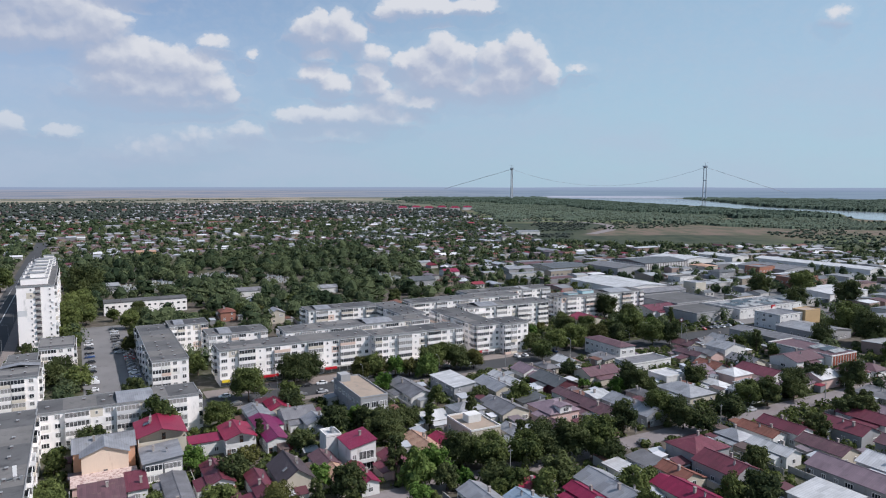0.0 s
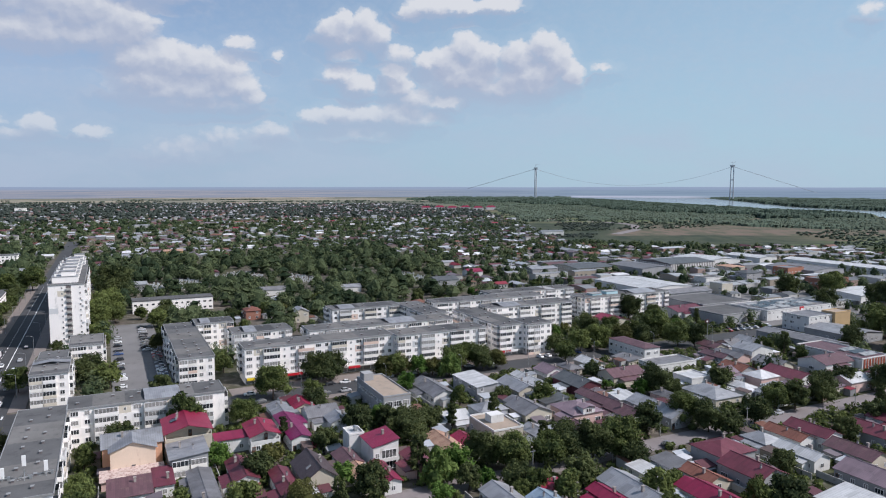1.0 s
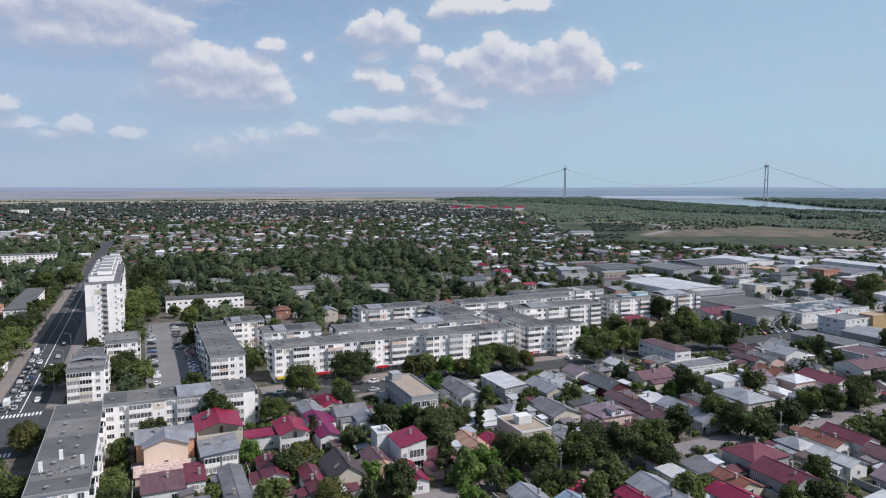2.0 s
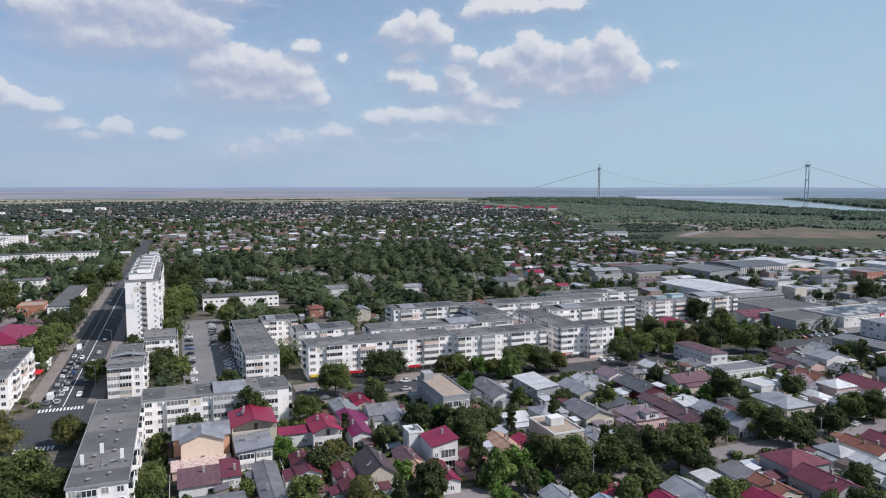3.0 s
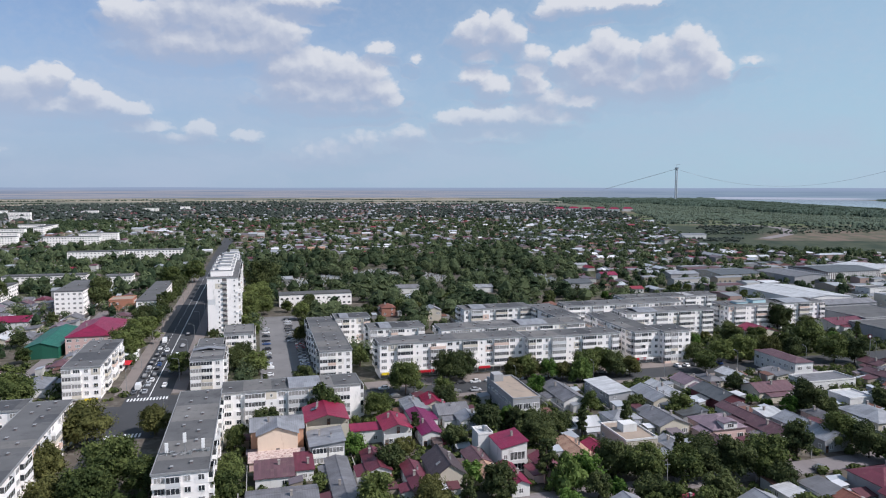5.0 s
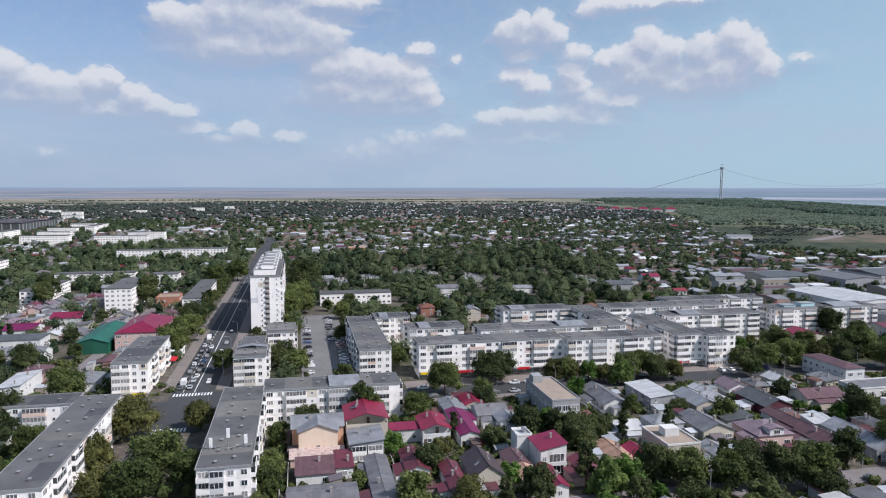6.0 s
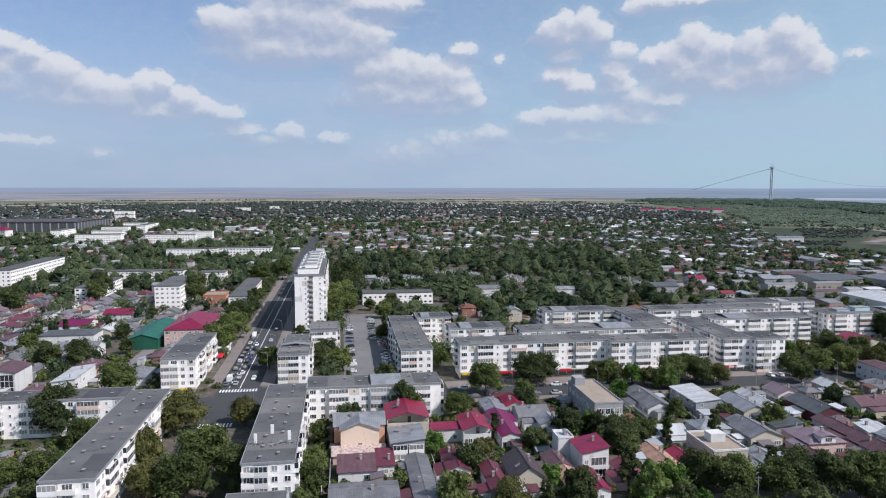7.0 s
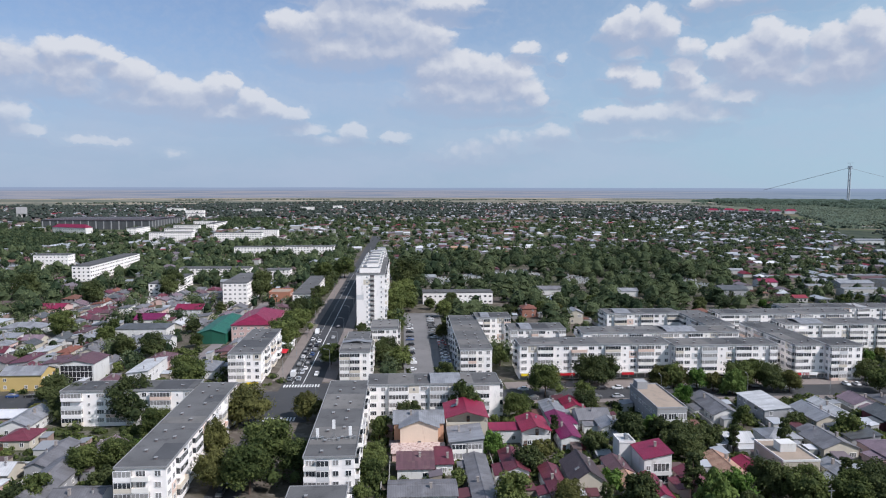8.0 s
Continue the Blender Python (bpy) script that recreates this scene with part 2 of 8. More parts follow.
def glass_material(name, colour, rough=0.08):
    m = bpy.data.materials.new(name)
    m.use_nodes = True
    g = Nodes(m.node_tree)
    luck = g.add("ShaderNodeObjectInfo").outputs["Random"]
    where = g.add("ShaderNodeTexCoord").outputs["Object"]
    tone = g.math("MULTIPLY_ADD", g.noise(where, 0.9, 2.0), 0.8, luck)
    base = g.mix(g.ramp(tone, 0.6, 1.2), colour, (0.3, 0.29, 0.28))
    s = g.add("ShaderNodeBsdfPrincipled", (("Base Color", base), ("Roughness", rough), ("Specular IOR Level", 0.8)))
    g.add("ShaderNodeOutputMaterial", ((0, s.outputs[0]),))
    return m


WALL = {
    "white": material("white_render", (0.64, 0.63, 0.61), 0.85, 0.14, 0.2, 4.0, 0.05, spots=(0.4, 0.38, 0.35), spot_amount=0.45, stretch=(1, 1, 0.35)),
    "cream": material("cream_render", (0.5, 0.455, 0.375), 0.85, 0.16, 0.2, 4.0, 0.05, spots=(0.45, 0.4, 0.32), spot_amount=0.3, stretch=(1, 1, 0.35)),
    "peach": material("peach_render", (0.72, 0.57, 0.45), 0.85, 0.1, 0.2, 4.0, 0.05, spots=(0.58, 0.42, 0.32), spot_amount=0.2, stretch=(1, 1, 0.35)),
    "orange_peach": material("deep_peach_render", (0.52, 0.3, 0.2), 0.85, 0.12, 0.2, 4.0, 0.05, spots=(0.4, 0.25, 0.18), spot_amount=0.3, stretch=(1, 1, 0.35)),
    "pink": material("pink_render", (0.6, 0.42, 0.38), 0.85, 0.1, 0.2, 4.0, 0.05, spots=(0.45, 0.34, 0.3), spot_amount=0.3, stretch=(1, 1, 0.35)),
    "grey": material("grey_render", (0.32, 0.32, 0.325), 0.85, 0.14, 0.25, 4.0, 0.06, spots=(0.24, 0.24, 0.24), spot_amount=0.4, stretch=(1, 1, 0.35)),
    "yellow": material("yellow_render", (0.52, 0.38, 0.15), 0.85, 0.1, 0.2, 4.0, 0.05, spots=(0.55, 0.42, 0.2), spot_amount=0.3),
    "orange": material("orange_render", (0.38, 0.17, 0.11), 0.85, 0.1, 0.2, 4.0, 0.05),
    "brick": material("brick_wall", (0.3, 0.14, 0.1), 0.9, 0.2, 0.3, 7.0, 0.1),
    "green": material("green_sheet", (0.015, 0.11, 0.07), 0.5, 0.12, 0.2, 4.0, 0.08, ribs=0.5),
    "maroon": material("maroon_render", (0.1, 0.03, 0.04), 0.8, 0.15, 0.3, 4.0, 0.06),
    "tan": material("tan_render", (0.5, 0.35, 0.19), 0.85, 0.12, 0.2, 4.0, 0.05),
    "dark": material("dark_render", (0.14, 0.12, 0.12), 0.8, 0.2, 0.3, 4.0, 0.08),
}
BLOCK_WALL = material("block_render", (0.9, 0.855, 0.82), 0.88, 0.08, 0.14, 3.0, 0.05, spots=(0.55, 0.53, 0.5), spot_amount=0.2, stretch=(1, 1, 0.3))
PANEL = material("insulated_panel", (0.7, 0.7, 0.68), 0.85, 0.1, 0.3, 4.0, 0.04, stretch=(1, 1, 0.4), spots=(0.55, 0.53, 0.5), spot_amount=0.15,
                 objects=[((0.88, 0.845, 0.82), 0.46), ((0.8, 0.77, 0.72), 0.18), ((0.62, 0.56, 0.47), 0.13), ((0.66, 0.5, 0.42), 0.08), ((0.58, 0.58, 0.58), 0.15)])
TEAL = material("turquoise_paint", (0.44, 0.62, 0.66), 0.7, 0.15, 0.2, 4.0, 0.05, spots=(0.24, 0.42, 0.44), spot_amount=0.3)
BITUMEN = material("bitumen", (0.11, 0.11, 0.112), 0.92, 0.34, 0.1, 2.5, 0.05, spots=(0.065, 0.065, 0.068), spot_amount=0.55, spec=0.15)
ROOF_FELT = [material("pale_felt", (0.16, 0.155, 0.15), 0.92, 0.3, 0.15, 2.5, 0.05, spots=(0.1, 0.1, 0.1), spot_amount=0.5, spec=0.15),
             material("dark_felt", (0.075, 0.077, 0.082), 0.9, 0.3, 0.12, 2.5, 0.05, spots=(0.12, 0.12, 0.12), spot_amount=0.3, spec=0.15),
             material("silver_felt", (0.34, 0.34, 0.345), 0.7, 0.25, 0.2, 3.0, 0.05, spots=(0.18, 0.18, 0.18), spot_amount=0.5, spec=0.2)]
FLASHING = material("flashing", (0.3, 0.3, 0.3), 0.5, 0.15, 0.4, 4.0, 0.03, metal=0.2)
METAL = {
    "grey": material("grey_sheet", (0.195, 0.19, 0.2), 0.55, 0.34, 0.25, 5.0, 0.1, metal=0.35, spots=(0.14, 0.13, 0.125), ribs=0.6),
    "lgrey": material("light_sheet", (0.295, 0.298, 0.315), 0.5, 0.32, 0.25, 5.0, 0.1, metal=0.35, spots=(0.25, 0.24, 0.23), ribs=0.6),
    "white": material("white_sheet", (0.48, 0.48, 0.485), 0.5, 0.24, 0.25, 5.0, 0.08, metal=0.1, spots=(0.45, 0.44, 0.42), spot_amount=0.3, ribs=0.7),
    "blue": material("bluish_sheet", (0.3, 0.38, 0.46), 0.42, 0.18, 0.25, 5.0, 0.1, metal=0.3, spots=(0.2, 0.22, 0.25), ribs=0.6),
    "dgrey": material("dark_sheet", (0.1, 0.105, 0.11), 0.5, 0.2, 0.25, 5.0, 0.1, metal=0.2, ribs=0.6),
    "red": material("red_sheet", (0.235, 0.016, 0.048), 0.42, 0.16, 0.25, 5.0, 0.08, ribs=0.4, spots=(0.2, 0.025, 0.03), spot_amount=0.2),
    "crimson": material("crimson_sheet", (0.2, 0.013, 0.048), 0.42, 0.16, 0.25, 5.0, 0.08, ribs=0.4),
    "maroon": material("maroon_sheet", (0.125, 0.03, 0.045), 0.45, 0.2, 0.25, 5.0, 0.08, ribs=0.4, spots=(0.16, 0.06, 0.06), spot_amount=0.3),
    "brown": material("brown_sheet", (0.112, 0.058, 0.068), 0.5, 0.2, 0.25, 5.0, 0.08, ribs=0.4, spots=(0.15, 0.1, 0.09)),
    "dbrown": material("dark_brown_sheet", (0.06, 0.042, 0.045), 0.5, 0.2, 0.25, 5.0, 0.08, ribs=0.4, spots=(0.1, 0.08, 0.08)),
    "purple": material("purple_sheet", (0.16, 0.012, 0.07), 0.42, 0.14, 0.25, 5.0, 0.08, ribs=0.4),
    "purplegrey": material("mauve_sheet", (0.2, 0.145, 0.17), 0.5, 0.2, 0.25, 5.0, 0.08, ribs=0.5, spots=(0.12, 0.1, 0.11)),
    "green": material("green_roof_sheet", (0.015, 0.11, 0.075), 0.45, 0.12, 0.25, 5.0, 0.08, ribs=0.6),
    "tile": material("orange_red_board", (0.3, 0.075, 0.04), 0.6, 0.15, 0.3, 5.0, 0.08),
    "rust": material("rust_tiles", (0.19, 0.075, 0.055), 0.85, 0.25, 0.4, 6.0, 0.15, ribs=0.3, spots=(0.2, 0.1, 0.08)),
    "tan": material("old_tiles", (0.4, 0.25, 0.18), 0.88, 0.3, 0.4, 5.0, 0.15, ribs=0.3, spots=(0.26, 0.1, 0.07)),
    "flaky": material("flaking_paint", (0.5, 0.4, 0.36), 0.85, 0.25, 0.55, 5.0, 0.15, spots=(0.17, 0.075, 0.07), spot_amount=1.0),
    "flat": material("tan_screed", (0.3, 0.24, 0.19), 0.92, 0.2, 0.2, 3.0, 0.05, spots=(0.2, 0.17, 0.15)),
}
FRAME = material("white_frame", (0.8, 0.79, 0.78), 0.5, 0.08, 1.0, 6.0, 0.02)
SMOKED = material("smoked_glass", (0.03, 0.03, 0.035), 0.2, 0.3, 0.6, 2.0, 0.0, spec=0.6)
GLASS = glass_material("window_glass", (0.025, 0.03, 0.035))
CONCRETE = material("concrete", (0.36, 0.35, 0.33), 0.9, 0.22, 0.3, 4.0, 0.08, spots=(0.22, 0.21, 0.2))
ASPHALT = material("asphalt", (0.05, 0.051, 0.054), 0.9, 0.3, 0.05, 3.0, 0.03, spots=(0.075, 0.074, 0.073), world_space=True)
PAVING = material("paving", (0.2, 0.17, 0.155), 0.92, 0.25, 0.1, 3.0, 0.04, spots=(0.14, 0.125, 0.115), world_space=True)
DUSTY = material("dusty_road", (0.19, 0.168, 0.168), 0.95, 0.25, 0.08, 2.0, 0.05, spots=(0.12, 0.11, 0.1), world_space=True)
WORN = material("worn_asphalt", (0.16, 0.155, 0.155), 0.93, 0.28, 0.06, 2.5, 0.04, spots=(0.105, 0.103, 0.102), world_space=True)
PAINT = material("road_paint", (0.7, 0.7, 0.69), 0.7, 0.15, 0.8, 4.0, 0.02)
BARK = material("bark", (0.09, 0.065, 0.05), 0.95, 0.3, 0.6, 5.0, 0.3)
STEEL = material("grey_steel", (0.35, 0.36, 0.37), 0.45, 0.12, 0.6, 5.0, 0.03, metal=0.6)
RUBBER = material("rubber", (0.02, 0.02, 0.02), 0.9, 0.1)
LEAF = {
    "mid": leaf_material("leaves", (0.038, 0.056, 0.02), (0.155, 0.185, 0.06)),
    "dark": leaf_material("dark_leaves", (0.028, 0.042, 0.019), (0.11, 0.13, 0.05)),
    "bright": leaf_material("fresh_leaves", (0.04, 0.09, 0.016), (0.13, 0.21, 0.05)),
    "dry": leaf_material("turning_leaves", (0.05, 0.056, 0.02), (0.145, 0.145, 0.05)),
    "willow": leaf_material("willow_leaves", (0.05, 0.09, 0.025), (0.165, 0.225, 0.065)),
}

# ---- building tools ----
def at(u, v, z=0.0, turn=0.0):
    """The pose of a place of the street grid."""
    a = radians(GRID)
    return pose(u * math.cos(a) - v * math.sin(a), u * math.sin(a) + v * math.cos(a), z, 0, 0, GRID + turn)


class Shape:
    """Collects boxes, plates and prisms for one mesh."""

    def __init__(self):
        self.verts, self.faces, self.slots = [], [], []

    def poly(self, points, slot=0):
        n = len(self.verts)
        self.verts += [tuple(p) for p in points]
        self.faces.append(tuple(range(n, n + len(points))))
        self.slots.append(slot)
        return self

    def solid(self, points, faces, slot=0):
        n = len(self.verts)
        self.verts += [tuple(p) for p in points]
        self.faces += [tuple(n + i for i in f) for f in faces]
        self.slots += [slot] * len(faces)
        return self

    def box(self, x0, x1, y0, y1, z0, z1, slot=0):
        return self.solid([(x0, y0, z0), (x1, y0, z0), (x1, y1, z0), (x0, y1, z0), (x0, y0, z1), (x1, y0, z1), (x1, y1, z1), (x0, y1, z1)],
                          [(3, 2, 1, 0), (4, 5, 6, 7), (0, 1, 5, 4), (1, 2, 6, 5), (2, 3, 7, 6), (3, 0, 4, 7)], slot)

    def slab(self, points, thick, slot=0):
        """A plate under the given outline (seen from above, counter-clockwise)."""
        n = len(points)
        low = [(x, y, z - thick) for x, y, z in points]
        sides = [(i, n + i, n + (i + 1) % n, (i + 1) % n) for i in range(n)]
        return self.solid(list(points) + low, [tuple(range(n)), tuple(range(2 * n - 1, n - 1, -1)), *sides], slot)

    def tube(self, a, b, r0, r1, sides=6, slot=0):
        a, b = Vector(a), Vector(b)
        d = (b - a).normalized()
        s = d.orthogonal().normalized()
        t = d.cross(s)
        ring = [(s * math.cos(6.2832 * i / sides) + t * math.sin(6.2832 * i / sides)) for i in range(sides)]
        pts = [a + q * r0 for q in ring] + [b + q * r1 for q in ring]
        faces = [(i, (i + 1) % sides, sides + (i + 1) % sides, sides + i) for i in range(sides)]
        faces += [tuple(range(sides - 1, -1, -1)), tuple(range(sides, 2 * sides))]
        return self.solid(pts, faces, slot)

    def mesh(self, name, *materials):
        me = bpy.data.meshes.new(name)
        me.from_pydata(self.verts, [], self.faces)
        for m in materials:
            me.materials.append(m)
        me.polygons.foreach_set("material_index", self.slots)
        me.update()
        return me


def thing(name, place, label, category, group="", kind=""):
    """An empty at the thing's base."""
    ob = new(name)
    ob.empty_display_size = 0.5
    ob.matrix_world = place
    return tagged(ob, label, category, group, kind)


def part(name, mesh, parent, local=None, label=""):
    ob = new(name, mesh)
    ob.parent = parent
    if local is not None:
        ob.matrix_basis = local
    if label:
        ob["label"] = label
    return ob


def setting(name, mesh, label, category, place=None):
    ob = new(name, mesh)
    if place is not None:
        ob.matrix_world = place
    return tagged(ob, label, category, kind="structure")

# ---- ground, roads ----
def make_ground():
    """One sheet to the horizon: flat town and meadows, rising a little in the far plain."""
    m = bpy.data.materials.new("ground")
    m.use_nodes = True
    g = Nodes(m.node_tree)
    where = g.add("ShaderNodeNewGeometry").outputs["Position"]
    turned = g.add("ShaderNodeVectorRotate", ((0, where), (3, radians(-GRID)))).outputs[0]
    far = g.vec("LENGTH", where)
    big, small = g.noise(where, 0.012, 5.0, 0.6), g.noise(where, 0.25, 5.0, 0.65)
    yard = g.mix(g.ramp(big, 0.42, 0.6), (0.1, 0.085, 0.072), (0.052, 0.06, 0.028))
    yard = g.mix(g.ramp(small, 0.45, 0.7), yard, (0.16, 0.145, 0.125))
    # meadow and scrub outside the town, then ploughed and stubble fields in long strips
    scrub = g.mix(g.ramp(g.noise(where, 0.006, 6.0, 0.65), 0.4, 0.6), (0.07, 0.085, 0.046), (0.155, 0.125, 0.092))
    scrub = g.mix(g.ramp(g.noise(g.vec("MULTIPLY", where, (0.5, 2.2, 1)), 0.004, 3.0, 0.5), 0.52, 0.6), scrub, (0.1, 0.125, 0.058))
    scrub = g.mix(g.ramp(g.noise(where, 0.03, 5.0, 0.7), 0.5, 0.68), scrub, (0.05, 0.068, 0.036))
    cell = g.add("ShaderNodeTexVoronoi", (("Vector", g.vec("MULTIPLY", turned, (0.0011, 0.0035, 0))), ("Scale", 1.0)))
    tone = g.add("ShaderNodeSeparateXYZ", ((0, cell.outputs["Color"]),)).outputs[0]
    field = g.mix(g.ramp(tone, 0.3, 0.75), (0.13, 0.14, 0.11), (0.3, 0.26, 0.2))
    field = g.mix(g.ramp(g.noise(where, 0.004, 4.0), 0.45, 0.65), field, (0.14, 0.14, 0.11))
    out = g.mix(g.ramp(far, 2300.0, 3300.0), scrub, field)
    colour = g.mix(g.ramp(g.math("MULTIPLY_ADD", big, 300.0, far), 900.0, 1250.0), yard, out)
    # dark rough pasture at the edge of the town, and dry tan ground past the dirt track
    xyz = g.add("ShaderNodeSeparateXYZ", ((0, where),)).outputs
    wave = g.noise(where, 0.009, 4.0, 0.6)
    wx, wy = g.math("MULTIPLY_ADD", wave, 90.0, xyz[0]), g.math("MULTIPLY_ADD", wave, 160.0, xyz[1])
    pasture = g.mix(g.ramp(g.noise(g.vec("MULTIPLY", where, (1.0, 0.45, 1)), 0.035, 5.0, 0.7), 0.35, 0.65), (0.034, 0.047, 0.034), (0.066, 0.076, 0.05))
    inside = g.math("MULTIPLY", g.math("MULTIPLY", g.ramp(wx, 110.0, 170.0), g.ramp(wx, 620.0, 480.0)), g.math("MULTIPLY", g.ramp(wy, 985.0, 1020.0), g.ramp(wy, 1590.0, 1500.0)))
    colour = g.mix(inside, colour, pasture)
    dry = g.mix(g.ramp(g.noise(g.vec("MULTIPLY", where, (1.0, 0.4, 1)), 0.03, 5.0, 0.7), 0.4, 0.62), (0.155, 0.12, 0.095), (0.085, 0.088, 0.06))
    past = g.math("MULTIPLY", g.ramp(g.math("MULTIPLY_ADD", xyz[1], -0.36, wx), -145.0, -115.0), g.math("MULTIPLY", g.ramp(wy, 1165.0, 1200.0), g.ramp(wy, 1515.0, 1465.0)))
    colour = g.mix(past, colour, dry)
    s = g.add("ShaderNodeBsdfPrincipled", (("Base Color", colour), ("Roughness", 0.95), ("Specular IOR Level", 0.1)))
    g.add("ShaderNodeOutputMaterial", ((0, s.outputs[0]),))
    rings = [0, 60, 150, 300, 600, 1000, 1500, 2100, 2800, 3300, 3900, 4300, 4600, 4900]
    n = 96
    verts, faces = [(0, 0, 0)], []
    for r in rings[1:]:
        verts += [(r * math.cos(6.283185 * i / n), r * math.sin(6.283185 * i / n), 0.0) for i in range(n)]
    faces += [(0, 1 + i, 1 + (i + 1) % n) for i in range(n)]
    for k in range(len(rings) - 2):
        a, b = 1 + k * n, 1 + (k + 1) * n
        faces += [(a + i, b + i, b + (i + 1) % n, a + (i + 1) % n) for i in range(n)]
    me = bpy.data.meshes.new("ground")
    me.from_pydata(verts, [], faces)
    me.materials.append(m)
    setting("ground", me, "dry earth, grass and far fields of a flat plain", "ground")


def make_backdrop():
    """The plain beyond five kilometres, up to the skyline: a glowing ring with bands of far fields and woods, haze
    painted in.
    """
    m = bpy.data.materials.new("glowing_far_plain")
    m.use_nodes = True
    g = Nodes(m.node_tree)
    where = g.add("ShaderNodeNewGeometry").outputs["Position"]
    xyz = g.add("ShaderNodeSeparateXYZ", ((0, where),)).outputs
    az = g.math("ARCTAN2", xyz[0], xyz[1])
    flat = g.add("ShaderNodeCombineXYZ", ((0, g.math("MULTIPLY", az, 8.0)), (1, g.math("MULTIPLY", xyz[2], 0.2)))).outputs[0]
    band = g.noise(flat, 1.0, 5.0, 0.6)
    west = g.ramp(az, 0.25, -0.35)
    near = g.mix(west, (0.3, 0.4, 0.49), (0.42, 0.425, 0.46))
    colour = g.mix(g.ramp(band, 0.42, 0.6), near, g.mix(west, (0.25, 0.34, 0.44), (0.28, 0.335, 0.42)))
    # the upper edge turns blue: haze painted into the glow
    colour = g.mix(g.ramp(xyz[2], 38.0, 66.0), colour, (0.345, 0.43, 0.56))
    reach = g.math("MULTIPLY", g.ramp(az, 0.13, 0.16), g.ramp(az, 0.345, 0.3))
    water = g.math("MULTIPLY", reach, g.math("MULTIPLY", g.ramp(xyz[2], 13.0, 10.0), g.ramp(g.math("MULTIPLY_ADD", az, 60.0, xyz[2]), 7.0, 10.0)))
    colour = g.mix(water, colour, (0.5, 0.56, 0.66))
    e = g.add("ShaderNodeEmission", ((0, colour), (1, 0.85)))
    g.add("ShaderNodeOutputMaterial", ((0, e.outputs[0]),))
    n = 240
    s = Shape()
    top = [70 + 3.0 * noise.noise((math.cos(6.283185 * i / n) * 6, math.sin(6.283185 * i / n) * 6, 1.0)) for i in range(n)]
    for i in range(n):
        a, b = 6.283185 * i / n, 6.283185 * (i + 1) / n
        j = (i + 1) % n
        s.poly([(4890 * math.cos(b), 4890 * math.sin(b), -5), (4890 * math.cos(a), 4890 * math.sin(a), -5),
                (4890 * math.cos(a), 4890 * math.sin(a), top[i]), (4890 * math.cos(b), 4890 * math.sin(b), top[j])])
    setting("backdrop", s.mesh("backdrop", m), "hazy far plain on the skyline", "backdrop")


make_ground()
make_backdrop()

TAKEN = []


def strip(name, u0, u1, v0, v1, top, mat, label, category, low=-0.05):
    """A level sheet of road or pavement with real edges."""
    TAKEN.append((u0, u1, v0, v1))
    s = Shape().box(-(u1 - u0) / 2, (u1 - u0) / 2, -(v1 - v0) / 2, (v1 - v0) / 2, low, top)
    return setting(name, s.mesh(name, mat), label, category, at((u0 + u1) / 2, (v0 + v1) / 2))


def make_roads():
    strip("boulevard", -48.5, -33, 226, 1100, 0.04, ASPHALT, "dark asphalt boulevard with painted lines", "road")
    strip("boulevard_south", -51, -42, -160, 225.9, 0.04, ASPHALT, "narrow asphalt street under trees", "road")
    strip("cross_street_east", -32.9, 420, 246, 260, 0.045, ASPHALT, "asphalt street past shops and parked cars", "road")
    strip("cross_street_west", -420, -48.6, 242, 262, 0.045, ASPHALT, "asphalt street with parked cars", "road")
    strip("side_street", 60, 560, 150.5, 158.5, 0.03, DUSTY, "pale dusty side street", "road")
    strip("junction_west", -57, -48.6, 226, 241.9, 0.042, ASPHALT, "wide asphalt junction", "road")
    strip("junction_north", -32.9, -27, 260.1, 272, 0.042, ASPHALT, "asphalt mouth of the street", "road")
    strip("car_park", 0, 22, 272, 424, 0.05, WORN, "worn grey asphalt car park", "road")
    strip("pavement_west", -53.4, -48.6, 276, 640, 0.16, PAVING, "reddish paved pavement beside the boulevard", "pavement")
    strip("pavement_east", -32.9, -27.8, 274, 640, 0.16, PAVING, "paved pavement beside the boulevard", "pavement")
    strip("pavement_shops", 40, 205, 260.1, 269.6, 0.16, PAVING, "paved pavement in front of the shops", "pavement")
    strip("pavement_south", -11, 330, 242, 245.9, 0.15, PAVING, "paved pavement along the street", "pavement")
    strip("pavement_corner", -76, -57, 262.1, 273.8, 0.16, PAVING, "paved corner in front of the shops", "pavement")
    strip("west_lane", -96, -90, 275, 470, 0.03, DUSTY, "pale lane between walled yards", "road")
    strip("works_yard", 300, 640, 262, 470, 0.02, WORN, "grey asphalt yards between the works halls", "ground")
    del TAKEN[-1]
    line = Shape().box(-0.12, 0.12, -1.6, 1.6, 0.045, 0.052).mesh("lane_mark", PAINT)
    lines = thing("lane_marking", at(-41, 250), "white painted lane lines on asphalt", "road marking", kind="structure")
    for i in range(50):
        part("lane_line", line, lines, pose(-3.6, 24 + i * 7.0, 0))
    solid = Shape().box(-0.15, 0.15, 0, 330, 0.045, 0.053).mesh("solid_line", PAINT)
    part("solid_line", solid, lines, pose(0.6, 22, 0))
    bar = Shape().box(-0.3, 0.3, -1.8, 1.8, 0.045, 0.054).mesh("crossing_bar", PAINT)
    for v, u0, count in ((269, -47.3, 13), (229.5, -47.5, 10)):
        zebra = thing("zebra_crossing", at(u0, v), "white striped zebra crossing on dark asphalt", "road marking", kind="structure")
        for i in range(count):
            part("crossing_bar", bar, zebra, pose(i * 1.12, 0, 0))


make_roads()

# ---- apartment blocks ----
STOREY = 2.75


